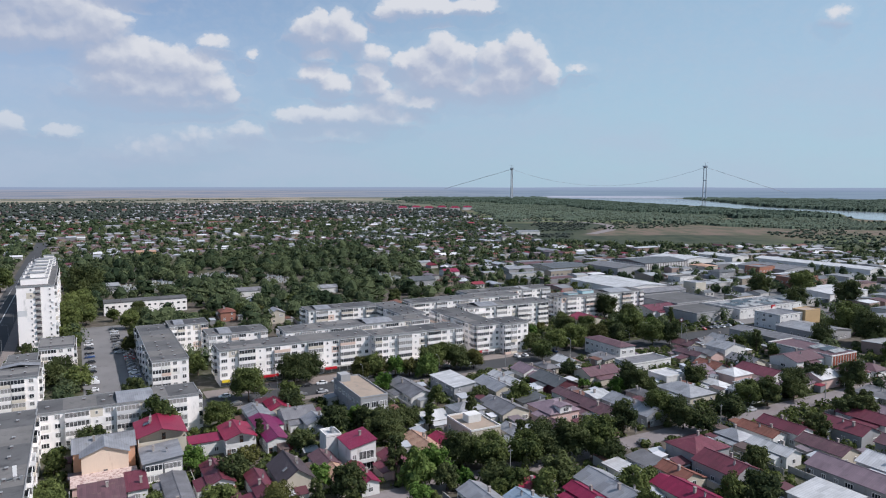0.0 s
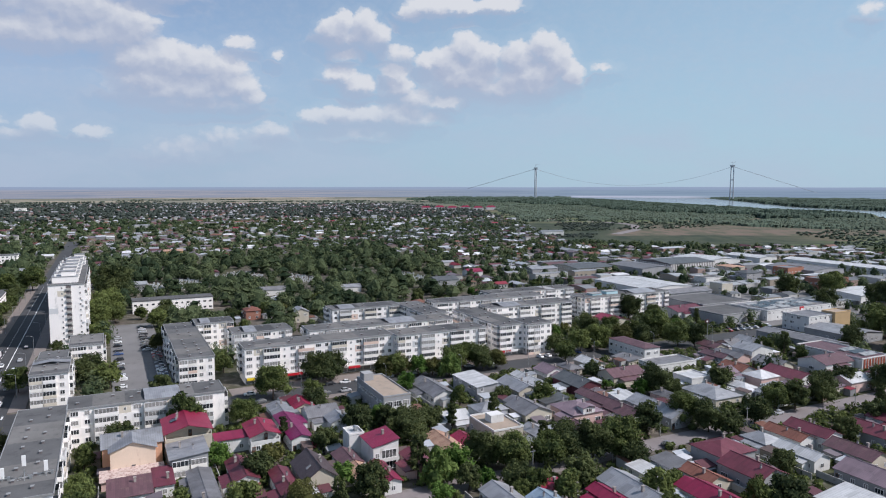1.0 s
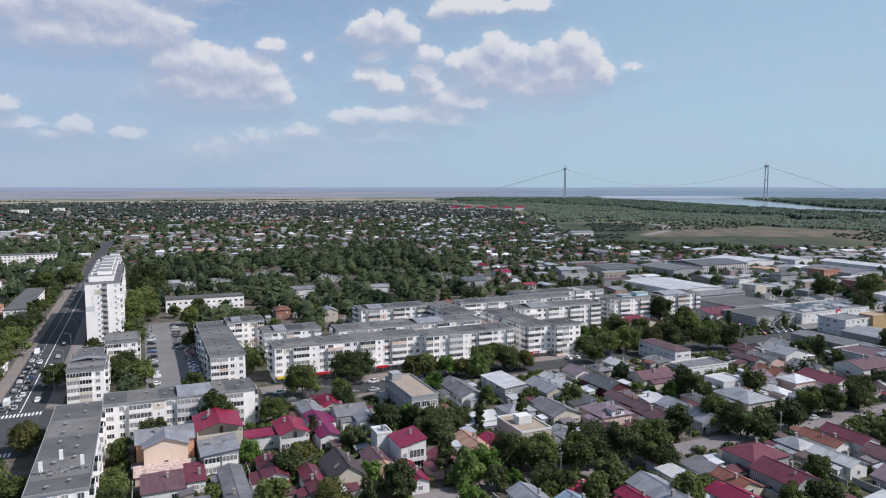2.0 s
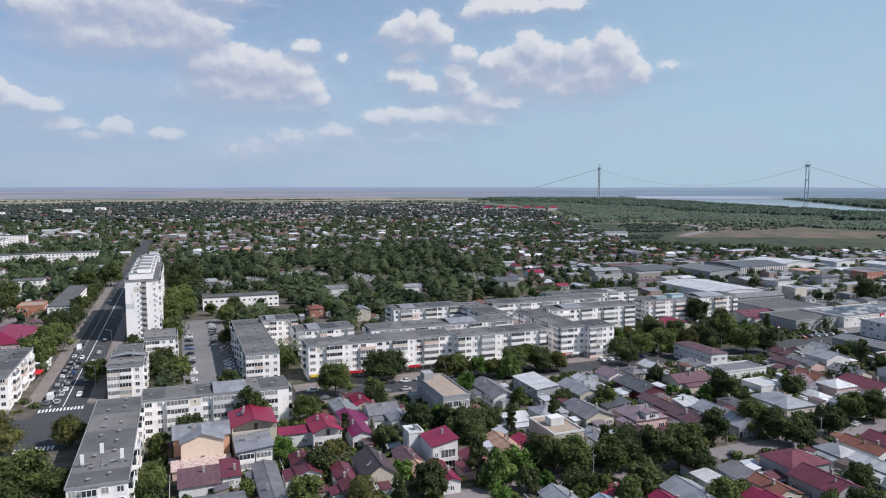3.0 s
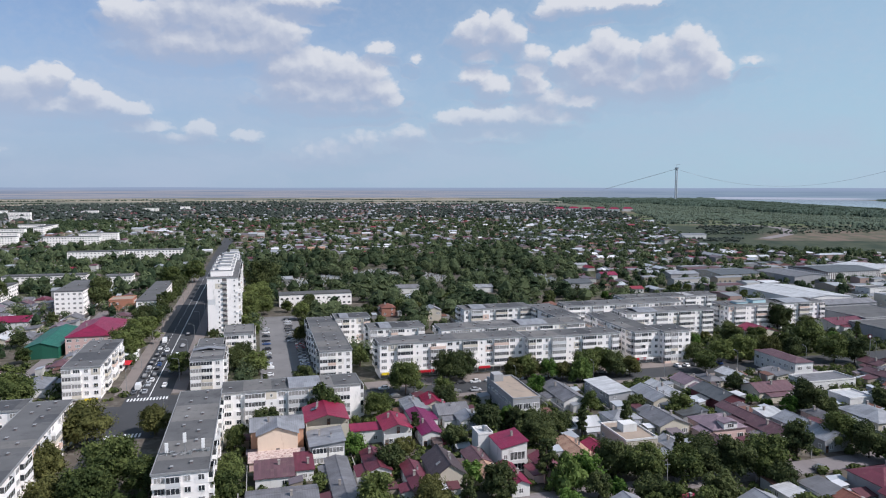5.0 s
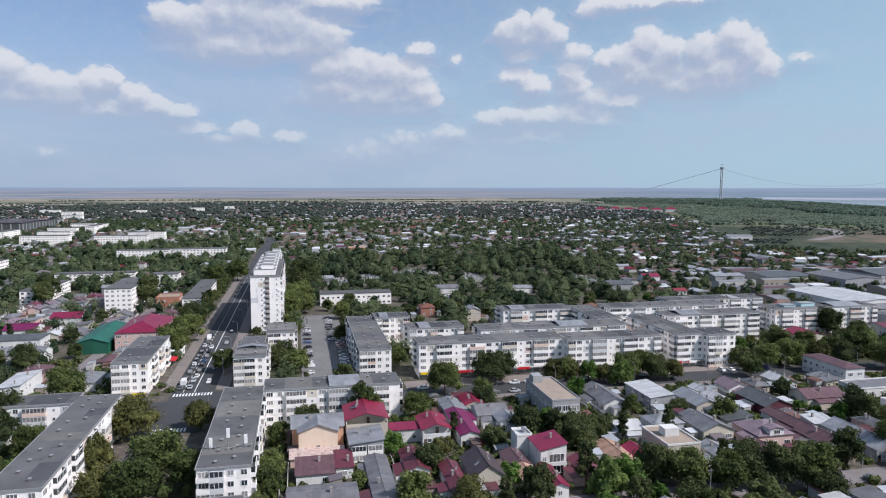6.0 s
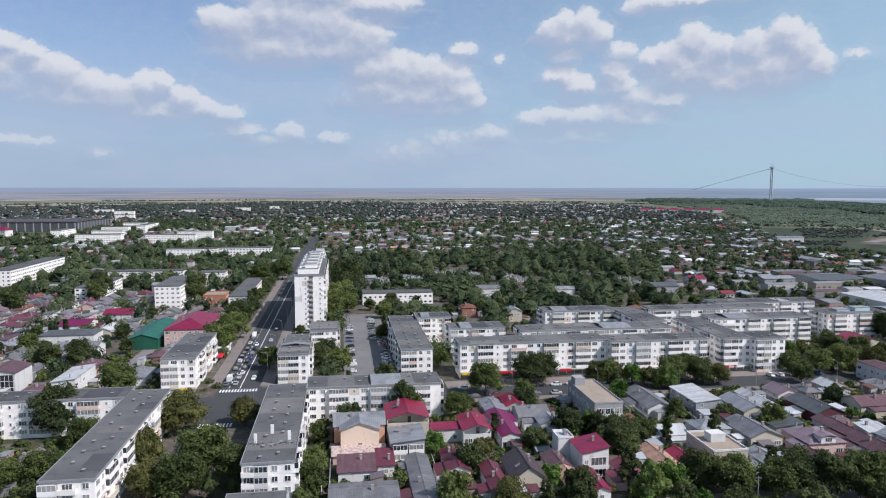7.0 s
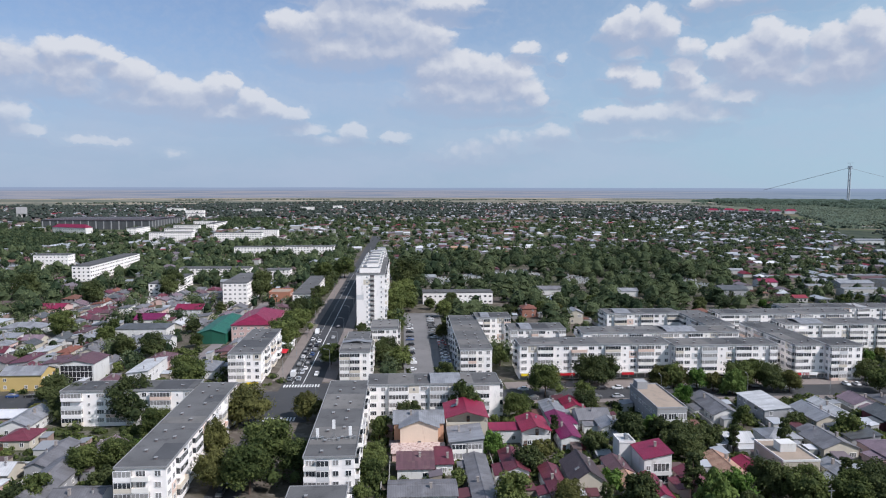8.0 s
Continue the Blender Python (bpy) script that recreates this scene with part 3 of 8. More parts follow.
def window_mesh(name, w, h, bars=1, sill=0.0):
    """One window facing -y with its sill at z = 0: a white frame, its panes set back in it."""
    f, y0, y1 = 0.09, -0.07, -0.02
    xs = [-w / 2]
    for i in range(bars + 1):
        a = -w / 2 + f + i * (w - f) / (bars + 1)
        xs += [a, a + (w - f) / (bars + 1) - f]
    xs.append(w / 2)
    zs = [-sill, f, h - f, h]
    verts, faces, slots, ids = [], [], [], {}

    def vert(x, y, z):
        key = (round(x, 4), y, round(z, 4))
        if key not in ids:
            ids[key] = len(verts)
            verts.append(key)
        return ids[key]

    def quad(*corners, slot=0):
        faces.append(tuple(vert(*c) for c in corners))
        slots.append(slot)

    for i in range(len(xs) - 1):
        for k in range(3):
            x0, x1, z0, z1 = xs[i], xs[i + 1], zs[k], zs[k + 1]
            if k == 1 and i % 2 == 1:
                quad((x0, y1, z0), (x1, y1, z0), (x1, y1, z1), (x0, y1, z1), slot=1)
                quad((x0, y0, z0), (x1, y0, z0), (x1, y1, z0), (x0, y1, z0))
                quad((x0, y1, z1), (x1, y1, z1), (x1, y0, z1), (x0, y0, z1))
                quad((x0, y0, z1), (x0, y0, z0), (x0, y1, z0), (x0, y1, z1))
                quad((x1, y0, z0), (x1, y0, z1), (x1, y1, z1), (x1, y1, z0))
            else:
                quad((x0, y0, z0), (x1, y0, z0), (x1, y0, z1), (x0, y0, z1))
        quad((xs[i], 0.03, zs[0]), (xs[i + 1], 0.03, zs[0]), (xs[i + 1], y0, zs[0]), (xs[i], y0, zs[0]))
        quad((xs[i], y0, h), (xs[i + 1], y0, h), (xs[i + 1], 0.03, h), (xs[i], 0.03, h))
    for k in range(3):
        quad((xs[0], y0, zs[k]), (xs[0], y0, zs[k + 1]), (xs[0], 0.03, zs[k + 1]), (xs[0], 0.03, zs[k]))
        quad((xs[-1], y0, zs[k + 1]), (xs[-1], y0, zs[k]), (xs[-1], 0.03, zs[k]), (xs[-1], 0.03, zs[k + 1]))
    me = bpy.data.meshes.new(name)
    me.from_pydata(verts, [], faces)
    me.materials.append(FRAME)
    me.materials.append(GLASS)
    me.polygons.foreach_set("material_index", slots)
    return me


WIN = {"one": window_mesh("window", 1.5, 1.45, 1), "two": window_mesh("window", 2.3, 1.45, 2), "small": window_mesh("window", 0.8, 1.0, 0)}


def balcony_parts(w, deep=1.05):
    """A closed-in balcony: slab and parapet; glazing with its posts above it."""
    a, b = Shape(), Shape()
    a.box(-w / 2, w / 2, -deep, 0.05, -0.15, 0.0)
    a.box(-w / 2, w / 2, -deep, -deep + 0.1, 0.0, 1.0).box(-w / 2, -w / 2 + 0.1, -deep + 0.1, 0, 0, 1.0).box(w / 2 - 0.1, w / 2, -deep + 0.1, 0, 0, 1.0)
    n = max(2, round(w / 1.15))
    y = -deep + 0.02
    for i in range(n + 1):
        x = -w / 2 + 0.05 + (w - 0.16) * i / n
        b.box(x - 0.045, x + 0.055, y, y + 0.08, 1.0, 2.45, 0)
    b.box(-w / 2, w / 2, y - 0.02, y + 0.1, 2.38, 2.5, 0).box(-w / 2 + 0.06, w / 2 - 0.06, y + 0.02, y + 0.05, 1.0, 2.4, 1)
    b.box(-w / 2 + 0.03, -w / 2 + 0.07, y + 0.1, 0, 1.0, 2.4, 1).box(w / 2 - 0.07, w / 2 - 0.03, y + 0.1, 0, 1.0, 2.4, 1)
    return a.mesh("balcony", PANEL), b.mesh("glazing", FRAME, GLASS)


BALCONY = {w: balcony_parts(w) for w in (2.6, 3.2, 4.2)}
LONG_BALCONY = balcony_parts(6.5)


def vent_mesh():
    s = Shape().box(-0.42, 0.42, -0.3, 0.3, 0, 0.5, 0).box(-0.5, 0.5, -0.38, 0.38, 0.5, 0.58, 1)
    return s.mesh("roof_vent", WALL["dark"], FLASHING)


VENT = vent_mesh()


def block(u0, u1, v0, v1, top, label, storeys=4, shops=0.0, rich=True, seed=1, faces=None, group="apartment blocks", ends=True, roof="bitumen", plain=None, metal=None, signs=None):
    """A flat-roofed block of flats on the street grid. Facades face -v and the side that lies towards the boulevard's far end."""
    rng = random.Random(seed)
    w, d = u1 - u0, v1 - v0
    TAKEN.append((u0 - 3, u1 + 3, v0 - 3, v1 + 3))
    b = thing("apartment_block", at((u0 + u1) / 2, (v0 + v1) / 2), label, "apartment block", group)
    x, y = w / 2, d / 2
    body = Shape().box(-x, x, -y, y, -0.1, top - 0.35)
    part("wall", body.mesh("wall", BLOCK_WALL), b)
    r = Shape().box(-x - 0.25, x + 0.25, -y - 0.25, y + 0.25, top - 0.35, top)
    part("roof", r.mesh("roof", BITUMEN), b, label="grey bitumen flat roof")
    p = Shape()
    for a0, a1, c0, c1 in ((-x - 0.3, x + 0.3, -y - 0.3, -y - 0.12), (-x - 0.3, x + 0.3, y + 0.12, y + 0.3), (-x - 0.3, -x - 0.12, -y - 0.12, y + 0.12), (x + 0.12, x + 0.3, -y - 0.12, y + 0.12)):
        p.box(a0, a1, c0, c1, top - 0.4, top + 0.16)
    part("parapet", p.mesh("parapet", FLASHING), b, label="grey metal parapet edge")
    along = w > d
    # strips of felt of different age across the roof
    c = -max(w, d) / 2 + rng.uniform(2, 12)
    while c < max(w, d) / 2 - 8:
        e = c + rng.uniform(5, 16)
        e = min(e, max(w, d) / 2 - 0.2)
        k = rng.choice((0, 0, 1, 1, 2)) if e - c < 8 else rng.choice((0, 1))
        q, half = rng.choice((1.0, 1.0, 0.45)), min(w, d) / 2 - 0.1
        off = rng.choice((-1, 1)) * half * (1 - q)
        a = (c, e, off - half * q, off + half * q)
        felt = Shape().box(*(a if along else (a[2], a[3], a[0], a[1])), top - 0.02, top + 0.015 + 0.004 * k)
        part("roof_felt", felt.mesh("roof_felt", ROOF_FELT[k]), b)
        c = e + rng.uniform(4, 22)
    n = max(2, int(max(w, d) / 7))
    for i in range(n):
        for k in (-1, 1):
            if rng.random() < 0.8:
                q = (-0.5 + (i + 0.5 + 0.15 * k) / n) * max(w, d)
                s = k * min(w, d) * 0.17
                part("roof_vent", VENT, b, pose(q if along else s, s if along else q, top, 0, 0, 0 if along else 90))
    if roof == "sections":
        m = Shape()
        for i in range(2):
            if rng.random() < 0.75 or metal:
                c = rng.uniform(-0.3, 0.3) * max(w, d)
                e = rng.uniform(0.08, 0.14) * max(w, d)
                if metal:
                    c, e = metal
                if along:
                    m.slab([(c - e, -y - 0.3, top + 0.2), (c + e, -y - 0.3, top + 0.2), (c + e, 0, top + 1.1), (c - e, 0, top + 1.1)], 0.12)
                    m.slab([(c - e, 0, top + 1.1), (c + e, 0, top + 1.1), (c + e, y + 0.3, top + 0.2), (c - e, y + 0.3, top + 0.2)], 0.12)
                else:
                    m.slab([(-x - 0.3, c - e, top + 0.2), (0, c - e, top + 1.1), (0, c + e, top + 1.1), (-x - 0.3, c + e, top + 0.2)], 0.12)
                    m.slab([(0, c - e, top + 1.1), (x + 0.3, c - e, top + 0.2), (x + 0.3, c + e, top + 0.2), (0, c + e, top + 1.1)], 0.12)
                break
        if m.faces:
            part("metal_roof", m.mesh("metal_roof", METAL["lgrey"]), b, label="low light grey sheet metal roof")
    if faces is None:
        faces = ("s", "w" if u0 > 0 else "e")
    base = top - 0.45 - STOREY * storeys
    for face in faces:
        length = w if face in "sn" else d
        turn = {"s": 0, "w": -90, "e": 90, "n": 180}[face]
        off = y if face in "sn" else x
        frame_m = pose(0, 0, 0, 0, 0, turn) @ pose(0, -off, 0)
        bays = max(2, round(length / 3.45))
        step = length / bays
        cell = Shape().box(-step / 2 + 0.04, step / 2 - 0.04, -0.05, 0.0, 0.03, STOREY - 0.05).mesh("panel", PANEL)
        narrow = length < 20
        pattern = ["two", "balcony", "balcony", "two", "one", "balcony", "balcony", "stair"]
        shift = rng.randrange(8)
        wide = max(k for k in BALCONY if k <= step + 0.2) if step >= 2.6 else None
        for i in range(bays):
            kind = pattern[(i + shift) % 8]
            if narrow:
                kind = ["balcony", "balcony", "one", "one"][i % 4] if ends else ["blank", "small", "blank", "small", "blank"][i % 5]
            cx = -length / 2 + (i + 0.5) * step
            if plain and plain[0] < cx < plain[1]:
                continue
            for k in range(storeys):
                z = base + k * STOREY
                if rich and rng.random() < 0.3:
                    part("panel", cell, b, frame_m @ pose(cx, -0.003, z))
                if kind == "blank":
                    continue
                if kind == "balcony" and wide:
                    slab, glazing, cb = *BALCONY[wide], cx
                    if not narrow and step > 3.3 and pattern[(i + 1 + shift) % 8] == "balcony" and i < bays - 1:
                        slab, glazing, cb = *LONG_BALCONY, cx + step / 2
                    elif not narrow and step > 3.3 and i > 0 and pattern[(i - 1 + shift) % 8] == "balcony":
                        continue
                    o = part("balcony", slab, b, frame_m @ pose(cb, -0.05, z + 0.1))
                    if rng.random() < 0.86:
                        part("glazing", glazing, o)
                    else:
                        part("window", WIN["two"], b, frame_m @ pose(cx, -0.05, z + 0.85))
                else:
                    size = {"stair": "small", "balcony": "two"}.get(kind, kind)
                    part("window", WIN[size], b, frame_m @ pose(cx, -0.05, z + 0.85))
                    if rng.random() < 0.08:
                        part("air_conditioner", AIRCON, b, frame_m @ pose(cx + 1.2, -0.06, z + 0.5))
        if shops and face == "s":
            s = Shape()
            s.box(-length / 2, length / 2, -2.2, 0, base - 0.45, base - 0.15, 0)
            for i in range(bays):
                cx = -length / 2 + (i + 0.5) * step
                s.box(cx - step * 0.42, cx + step * 0.42, -0.12, 0.0, 0.35, base - 0.75, 1)
            part("shop_front", s.mesh("shop_front", CONCRETE, GLASS), b, frame_m, "glazed shop fronts under a canopy")
            mid = (u0 + u1) / 2
            marks = [(c, mat, rng.uniform(-0.4, 0.4) * length, 3.5) for c, mat in (("red", SIGN_RED), ("white", FRAME))]
            if signs:
                marks = [(c, {"red": SIGN_RED, "yellow": SIGN_YELLOW, "white": FRAME}[c], (a + e) / 2 - mid, (e - a) / 2) for c, a, e in signs]
            for c, mat, cx, half in marks:
                part("shop_sign", Shape().box(cx - half, cx + half, -2.4, -2.2, base - 0.9, base + 0.1).mesh("shop_sign", mat), b, frame_m, c + " shop sign band")
    return b


AIRCON = Shape().box(-0.4, 0.4, -0.32, 0, 0, 0.6, 0).mesh("air_conditioner", FRAME)
SIGN_RED = material("red_sign", (0.5, 0.02, 0.03), 0.5, 0.08)
SIGN_YELLOW = material("yellow_sign", (0.75, 0.55, 0.03), 0.5, 0.08)


def far_block(u0, u1, v0, v1, top, label, storeys):
    """A block of flats seen over the trees; its windows are too small to pick apart."""
    w, d = u1 - u0, v1 - v0
    TAKEN.append((u0 - 3, u1 + 3, v0 - 3, v1 + 3))
    b = thing("apartment_block", at((u0 + u1) / 2, (v0 + v1) / 2), label, "apartment block", "far apartment blocks")
    x, y = w / 2, d / 2
    part("wall", Shape().box(-x, x, -y, y, -0.1, top - 0.35).mesh("wall", BLOCK_WALL), b)
    part("roof", Shape().box(-x - 0.25, x + 0.25, -y - 0.25, y + 0.25, top - 0.35, top + 0.1).mesh("roof", BITUMEN), b)
    for i in range(3):
        part("roof_vent", VENT, b, pose(x * (0.6 * i - 0.6), y * (0.5 * i - 0.5), top + 0.1))
    s = Shape()
    step = (top - 0.6) / storeys
    for side, length, off in (("s", w, y), ("e" if u0 < 0 else "w", d, x)):
        n = max(2, round(length / 3.4))
        for i in range(n):
            c = -length / 2 + (i + 0.5) * length / n
            half = 0.8 if i % 3 != 2 else 0.5
            for k in range(storeys):
                z = k * step + 1.0
                if side == "s":
                    s.box(c - half, c + half, -off - 0.05, -off + 0.02, z, z + 1.1)
                elif side == "e":
                    s.box(off - 0.02, off + 0.05, c - half, c + half, z, z + 1.0)
                else:
                    s.box(-off - 0.05, -off + 0.02, c - half, c + half, z, z + 1.0)
    tagged(part("window_rows", s.mesh("window_rows", GLASS), b), kind="stuff")
    return b


def make_blocks():
    white = "long white-rendered apartment block with closed-in balconies"
    block(-69, -57, 162, 233, 12, "long white four-storey apartment block beside the boulevard", 4, seed=3)
    block(-112, -69.4, 226, 237, 12, "white four-storey apartment block behind trees", 4, seed=4)
    m = block(-25, -12.5, 166, 233, 12, "long white apartment block with telecom antennas on its roof", 4, seed=5)
    block(-26.5, -13.5, 128, 155, 9.3, "low white block with a grey flat roof", 3, seed=41)
    block(-70, -57.2, 274, 320, 12.4, "white apartment block with shops at the crossing", 4, shops=2.4, seed=6, signs=(("yellow", -62.5, -58.0),))
    block(-26, -14, 276, 300, 12, "small white four-storey block beside the car park", 4, seed=7, roof="sections")
    block(-15.4, -2.8, 321, 342, 12, "small white four-storey block beside the car park", 4, seed=8)
    block(-25.6, -15.6, 300.3, 320, 10.6, "lower white wing between two small blocks", 3, seed=31)
    block(-12.3, 32.6, 228, 241, 12, "white apartment block of uneven colours along the street", 4, seed=9, roof="sections", plain=(14.5, 23), metal=(4.0, 5.3))
    block(23.2, 36.4, 278, 352, 12, "long white apartment block beside the car park", 4, seed=10)
    block(36.6, 54, 341, 354, 13, white, 4, seed=11, roof="sections")
    block(50, 76.2, 316, 330, 12, white, 4, seed=12, roof="sections")
    block(47.2, 110, 273.5, 286, 14.4, "long white apartment block over red shop fronts", 4, shops=3.0, seed=13, signs=(("yellow", 47.5, 50.5), ("red", 60.5, 69.5), ("white", 72, 80), ("red", 89, 94)))
    block(110.2, 153.2, 269.8, 282, 14.4, "long cream and white apartment block over shops", 4, shops=3.0, seed=14)
    block(80.3, 152, 299.5, 312.5, 13.5, white, 4, seed=15, roof="sections")
    block(105, 143.3, 346, 359, 13.5, white, 4, seed=16, roof="sections")
    block(143.5, 156, 312.7, 352, 13.5, white, 4, seed=17)
    block(173.4, 187, 265.8, 280, 14.4, "white five-storey end of an apartment block", 5, seed=18)
    block(160.4, 173.3, 269, 315, 14.4, "grey-sided five-storey apartment block", 4, shops=2.8, seed=19)
    block(180, 231, 310, 323, 14.4, white, 5, seed=20, roof="sections")
    block(161, 230, 337, 350, 14.4, white, 5, seed=21)
    block(204, 264, 352, 365, 14.4, white, 5, seed=22)
    b = block(245, 307.5, 315.5, 330, 14.4, white, 5, seed=23, roof="sections")
    for x, w, h in ((-19.5, 3.6, 0.9), (-8.5, 4.2, 1.7)):
        part("roof_room", Shape().box(-w, w, -2.6, 2.6, 0, h, 0).box(-w - 0.2, w + 0.2, -2.8, 2.8, h, h + 0.15, 1).mesh("roof_room", TEAL, FLASHING), b, pose(x, -0.6, 14.4), "turquoise painted roof room")
    far_block(13, 60, 457, 470, 8, "white two-storey school building among trees", 2)
    TAKEN.append((-6, 66, 424, 474))
    far_block(-119.5, -103.5, 460, 512, 15, "white apartment block among trees", 5)
    far_block(-72, -60.5, 449, 540, 9, "grey-roofed three-storey block among trees", 3)
    far_block(-186, -134, 770, 783, 12, "far white apartment block above trees", 4)
    far_block(-132, -77, 775, 788, 12, "far white apartment block above trees", 4)
    far_block(-348, -316, 668, 682, 14, "far white apartment block above trees", 4)
    far_block(-273, -258, 582, 690, 13, "far white apartment block above trees", 4)
    far_block(-116, -95, 580, 594, 9, "grey-roofed block among trees", 3)
    far_block(-192, -132, 600, 613, 8.5, "long low white block with grey roof among trees", 3)
    far_block(-183, -168, 503, 558, 9, "low white block among trees", 3)
    for u, v, w, d in ((-362, 1006, 60, 14), (-372, 1100, 44, 13), (-387, 1190, 42, 13), (-345, 1235, 14, 90), (-266, 990, 66, 13), (-240, 1060, 50, 13), (-430, 1102, 14, 60), (-395, 1330, 40, 14),
                       (-520, 1700, 40, 14), (-600, 1950, 50, 15), (-450, 2050, 36, 15), (-330, 2250, 44, 16), (-700, 2100, 50, 16), (-240, 2400, 30, 18)):
        far_block(u, u + w, v, v + d, 13, "distant white apartment block", 4)
    # the tall slab block
    t = block(-25.8, -10.3, 376, 464, 31.0, "tall white ten-storey slab block with roof huts", 10, seed=30, faces=("s", "e"), rich=True, ends=False)
    hut = Shape().box(-5.6, 5.6, -4.2, 4.2, 0, 3.0, 0).box(-5.8, 5.8, -4.4, 4.4, 3.0, 3.2, 1).box(-1.6, 4.6, -3.0, 3.2, 3.2, 5.4, 0).box(-1.8, 4.8, -3.2, 3.4, 5.4, 5.6, 1)
    hut = hut.box(-4.6, -3.7, -2.0, -1.1, 3.2, 4.3, 0).tube((-3.0, 1.6, 3.2), (-3.0, 1.6, 7.4), 0.09, 0.05, 6, 1).mesh("roof_hut", BLOCK_WALL, FLASHING)
    for y in (-35, -17, 0, 17, 35):
        part("roof_hut", hut, t, pose(-0.6, y, 31.0))
    second = far_block(-24.5, -12.5, 484, 566, 24.0, "lower white slab block with roof huts", 8)
    for y in (-30, -10, 10, 30):
        part("roof_hut", hut, second, pose(-0.4, y, 24.1))
    core = Shape().box(-1.1, 1.1, -0.7, 0, 0, 0.95).mesh("stair_balcony", CONCRETE)
    # flat dark plate on the wall, painted as the shade of a stair opening
    shade_plate = Shape().box(-1.1, 1.1, -0.06, 0, 0.95, 2.3).mesh("stair_opening", WALL["dark"])
    for k in range(10):
        part("stair_balcony", core, t, pose(0.9, -44.0, 3.3 + k * 2.75))
        part("stair_opening", shade_plate, t, pose(0.9, -44.0, 3.3 + k * 2.75))
    return m, t


ANTENNA_BLOCK, TOWER = make_blocks()

# ---- houses ----
HOUSE_WIN = {"one": window_mesh("window", 1.2, 1.3, 1, 0.06), "wide": window_mesh("window", 2.2, 1.4, 2, 0.06)}
DOOR = Shape().box(-0.5, 0.5, -0.06, 0.02, 0, 2.1, 0).box(-0.35, 0.35, -0.08, -0.06, 1.1, 1.9, 1).mesh("door", material("brown_door", (0.12, 0.06, 0.035), 0.6), GLASS)
CHIMNEY = Shape().box(-0.3, 0.3, -0.3, 0.3, -0.6, 1.1, 0).box(-0.38, 0.38, -0.38, 0.38, 1.1, 1.22, 0).mesh("chimney", material("chimney_render", (0.3, 0.27, 0.25), 0.9, 0.25, 1.0, 6.0, 0.1))

CHIMNEY_THIN = Shape().box(-0.2, 0.2, -0.2, 0.2, -0.6, 0.8, 0).box(-0.26, 0.26, -0.26, 0.26, 0.8, 0.88, 1).tube((0, 0, 0.88), (0, 0, 1.25), 0.1, 0.1, 6, 1).mesh("chimney", WALL["grey"], WALL["dark"])


def roof_shape(kind, x, y, eave, rise, over=0.4, t=0.14):
    """Roof plates over a plan of 2x by 2y, its ridge along x."""
    s, X, Y = Shape(), x + over, y + over
    drop = eave - rise * over / y if kind != "flat" else eave
    if kind == "gable":
        s.slab([(-X, -Y, drop), (X, -Y, drop), (X, 0, eave + rise), (-X, 0, eave + rise)], t)
        s.slab([(-X, 0, eave + rise), (X, 0, eave + rise), (X, Y, drop), (-X, Y, drop)], t)
        s.box(-X, X, -0.12, 0.12, eave + rise - 0.02, eave + rise + 0.08)
    elif kind == "hip":
        q = max(0.0, x - y)
        a, b = (-q, 0, eave + rise), (q, 0, eave + rise)
        c = [(-X, -Y, drop), (X, -Y, drop), (X, Y, drop), (-X, Y, drop)]
        s.slab([c[0], c[1], b, a] if q > 0.05 else [c[0], c[1], b], t)
        s.slab([c[1], c[2], b], t)
        s.slab([c[2], c[3], a, b] if q > 0.05 else [c[2], c[3], a], t)
        s.slab([c[3], c[0], a], t)
    elif kind == "shed":
        s.slab([(-X, -Y, eave), (X, -Y, eave), (X, Y, eave + rise), (-X, Y, eave + rise)], t)
    else:
        s.box(-x, x, -y, y, eave - 0.3, eave)
    return s


def wall_shape(kind, x, y, eave, rise):
    s = Shape()
    if kind == "gable":
        top = eave + rise - 0.16
        p = [(-x, -y, -0.1), (x, -y, -0.1), (x, y, -0.1), (-x, y, -0.1), (-x, -y, eave - 0.14), (x, -y, eave - 0.14), (x, y, eave - 0.14), (-x, y, eave - 0.14), (-x, 0, top), (x, 0, top)]
        s.solid(p, [(0, 1, 5, 4), (2, 3, 7, 6), (1, 2, 6, 9, 5), (3, 0, 4, 8, 7), (4, 5, 9, 8), (6, 7, 8, 9), (3, 2, 1, 0)])
    elif kind == "shed":
        p = [(-x, -y, -0.1), (x, -y, -0.1), (x, y, -0.1), (-x, y, -0.1), (-x, -y, eave - 0.12), (x, -y, eave - 0.12), (x, y, eave + rise - 0.16), (-x, y, eave + rise - 0.16)]
        s.solid(p, [(0, 1, 5, 4), (2, 3, 7, 6), (1, 2, 6, 5), (3, 0, 4, 7), (4, 5, 6, 7), (3, 2, 1, 0)])
    else:
        s.box(-x, x, -y, y, -0.1, eave - 0.12 if kind == "hip" else eave - 0.31)
    return s


POST = Shape().box(-0.09, 0.09, -0.09, 0.09, 0, 1.45).mesh("post", FRAME)


def porch_walls(x, y, eave, rise, porch):
    """Walls with an open loggia under the gable that faces +x."""
    z, b, top = eave - 2.5, x - porch, eave + rise - 0.16
    s = Shape().box(-x, x, -y, y, -0.1, z)
    e = eave - 0.14
    s.solid([(-x, -y, z), (b, -y, z), (b, y, z), (-x, y, z), (-x, -y, e), (b, -y, e), (b, y, e), (-x, y, e), (-x, 0, top), (b, 0, top)],
            [(0, 1, 5, 4), (2, 3, 7, 6), (1, 2, 6, 9, 5), (3, 0, 4, 8, 7), (4, 5, 9, 8), (6, 7, 8, 9)])
    return s


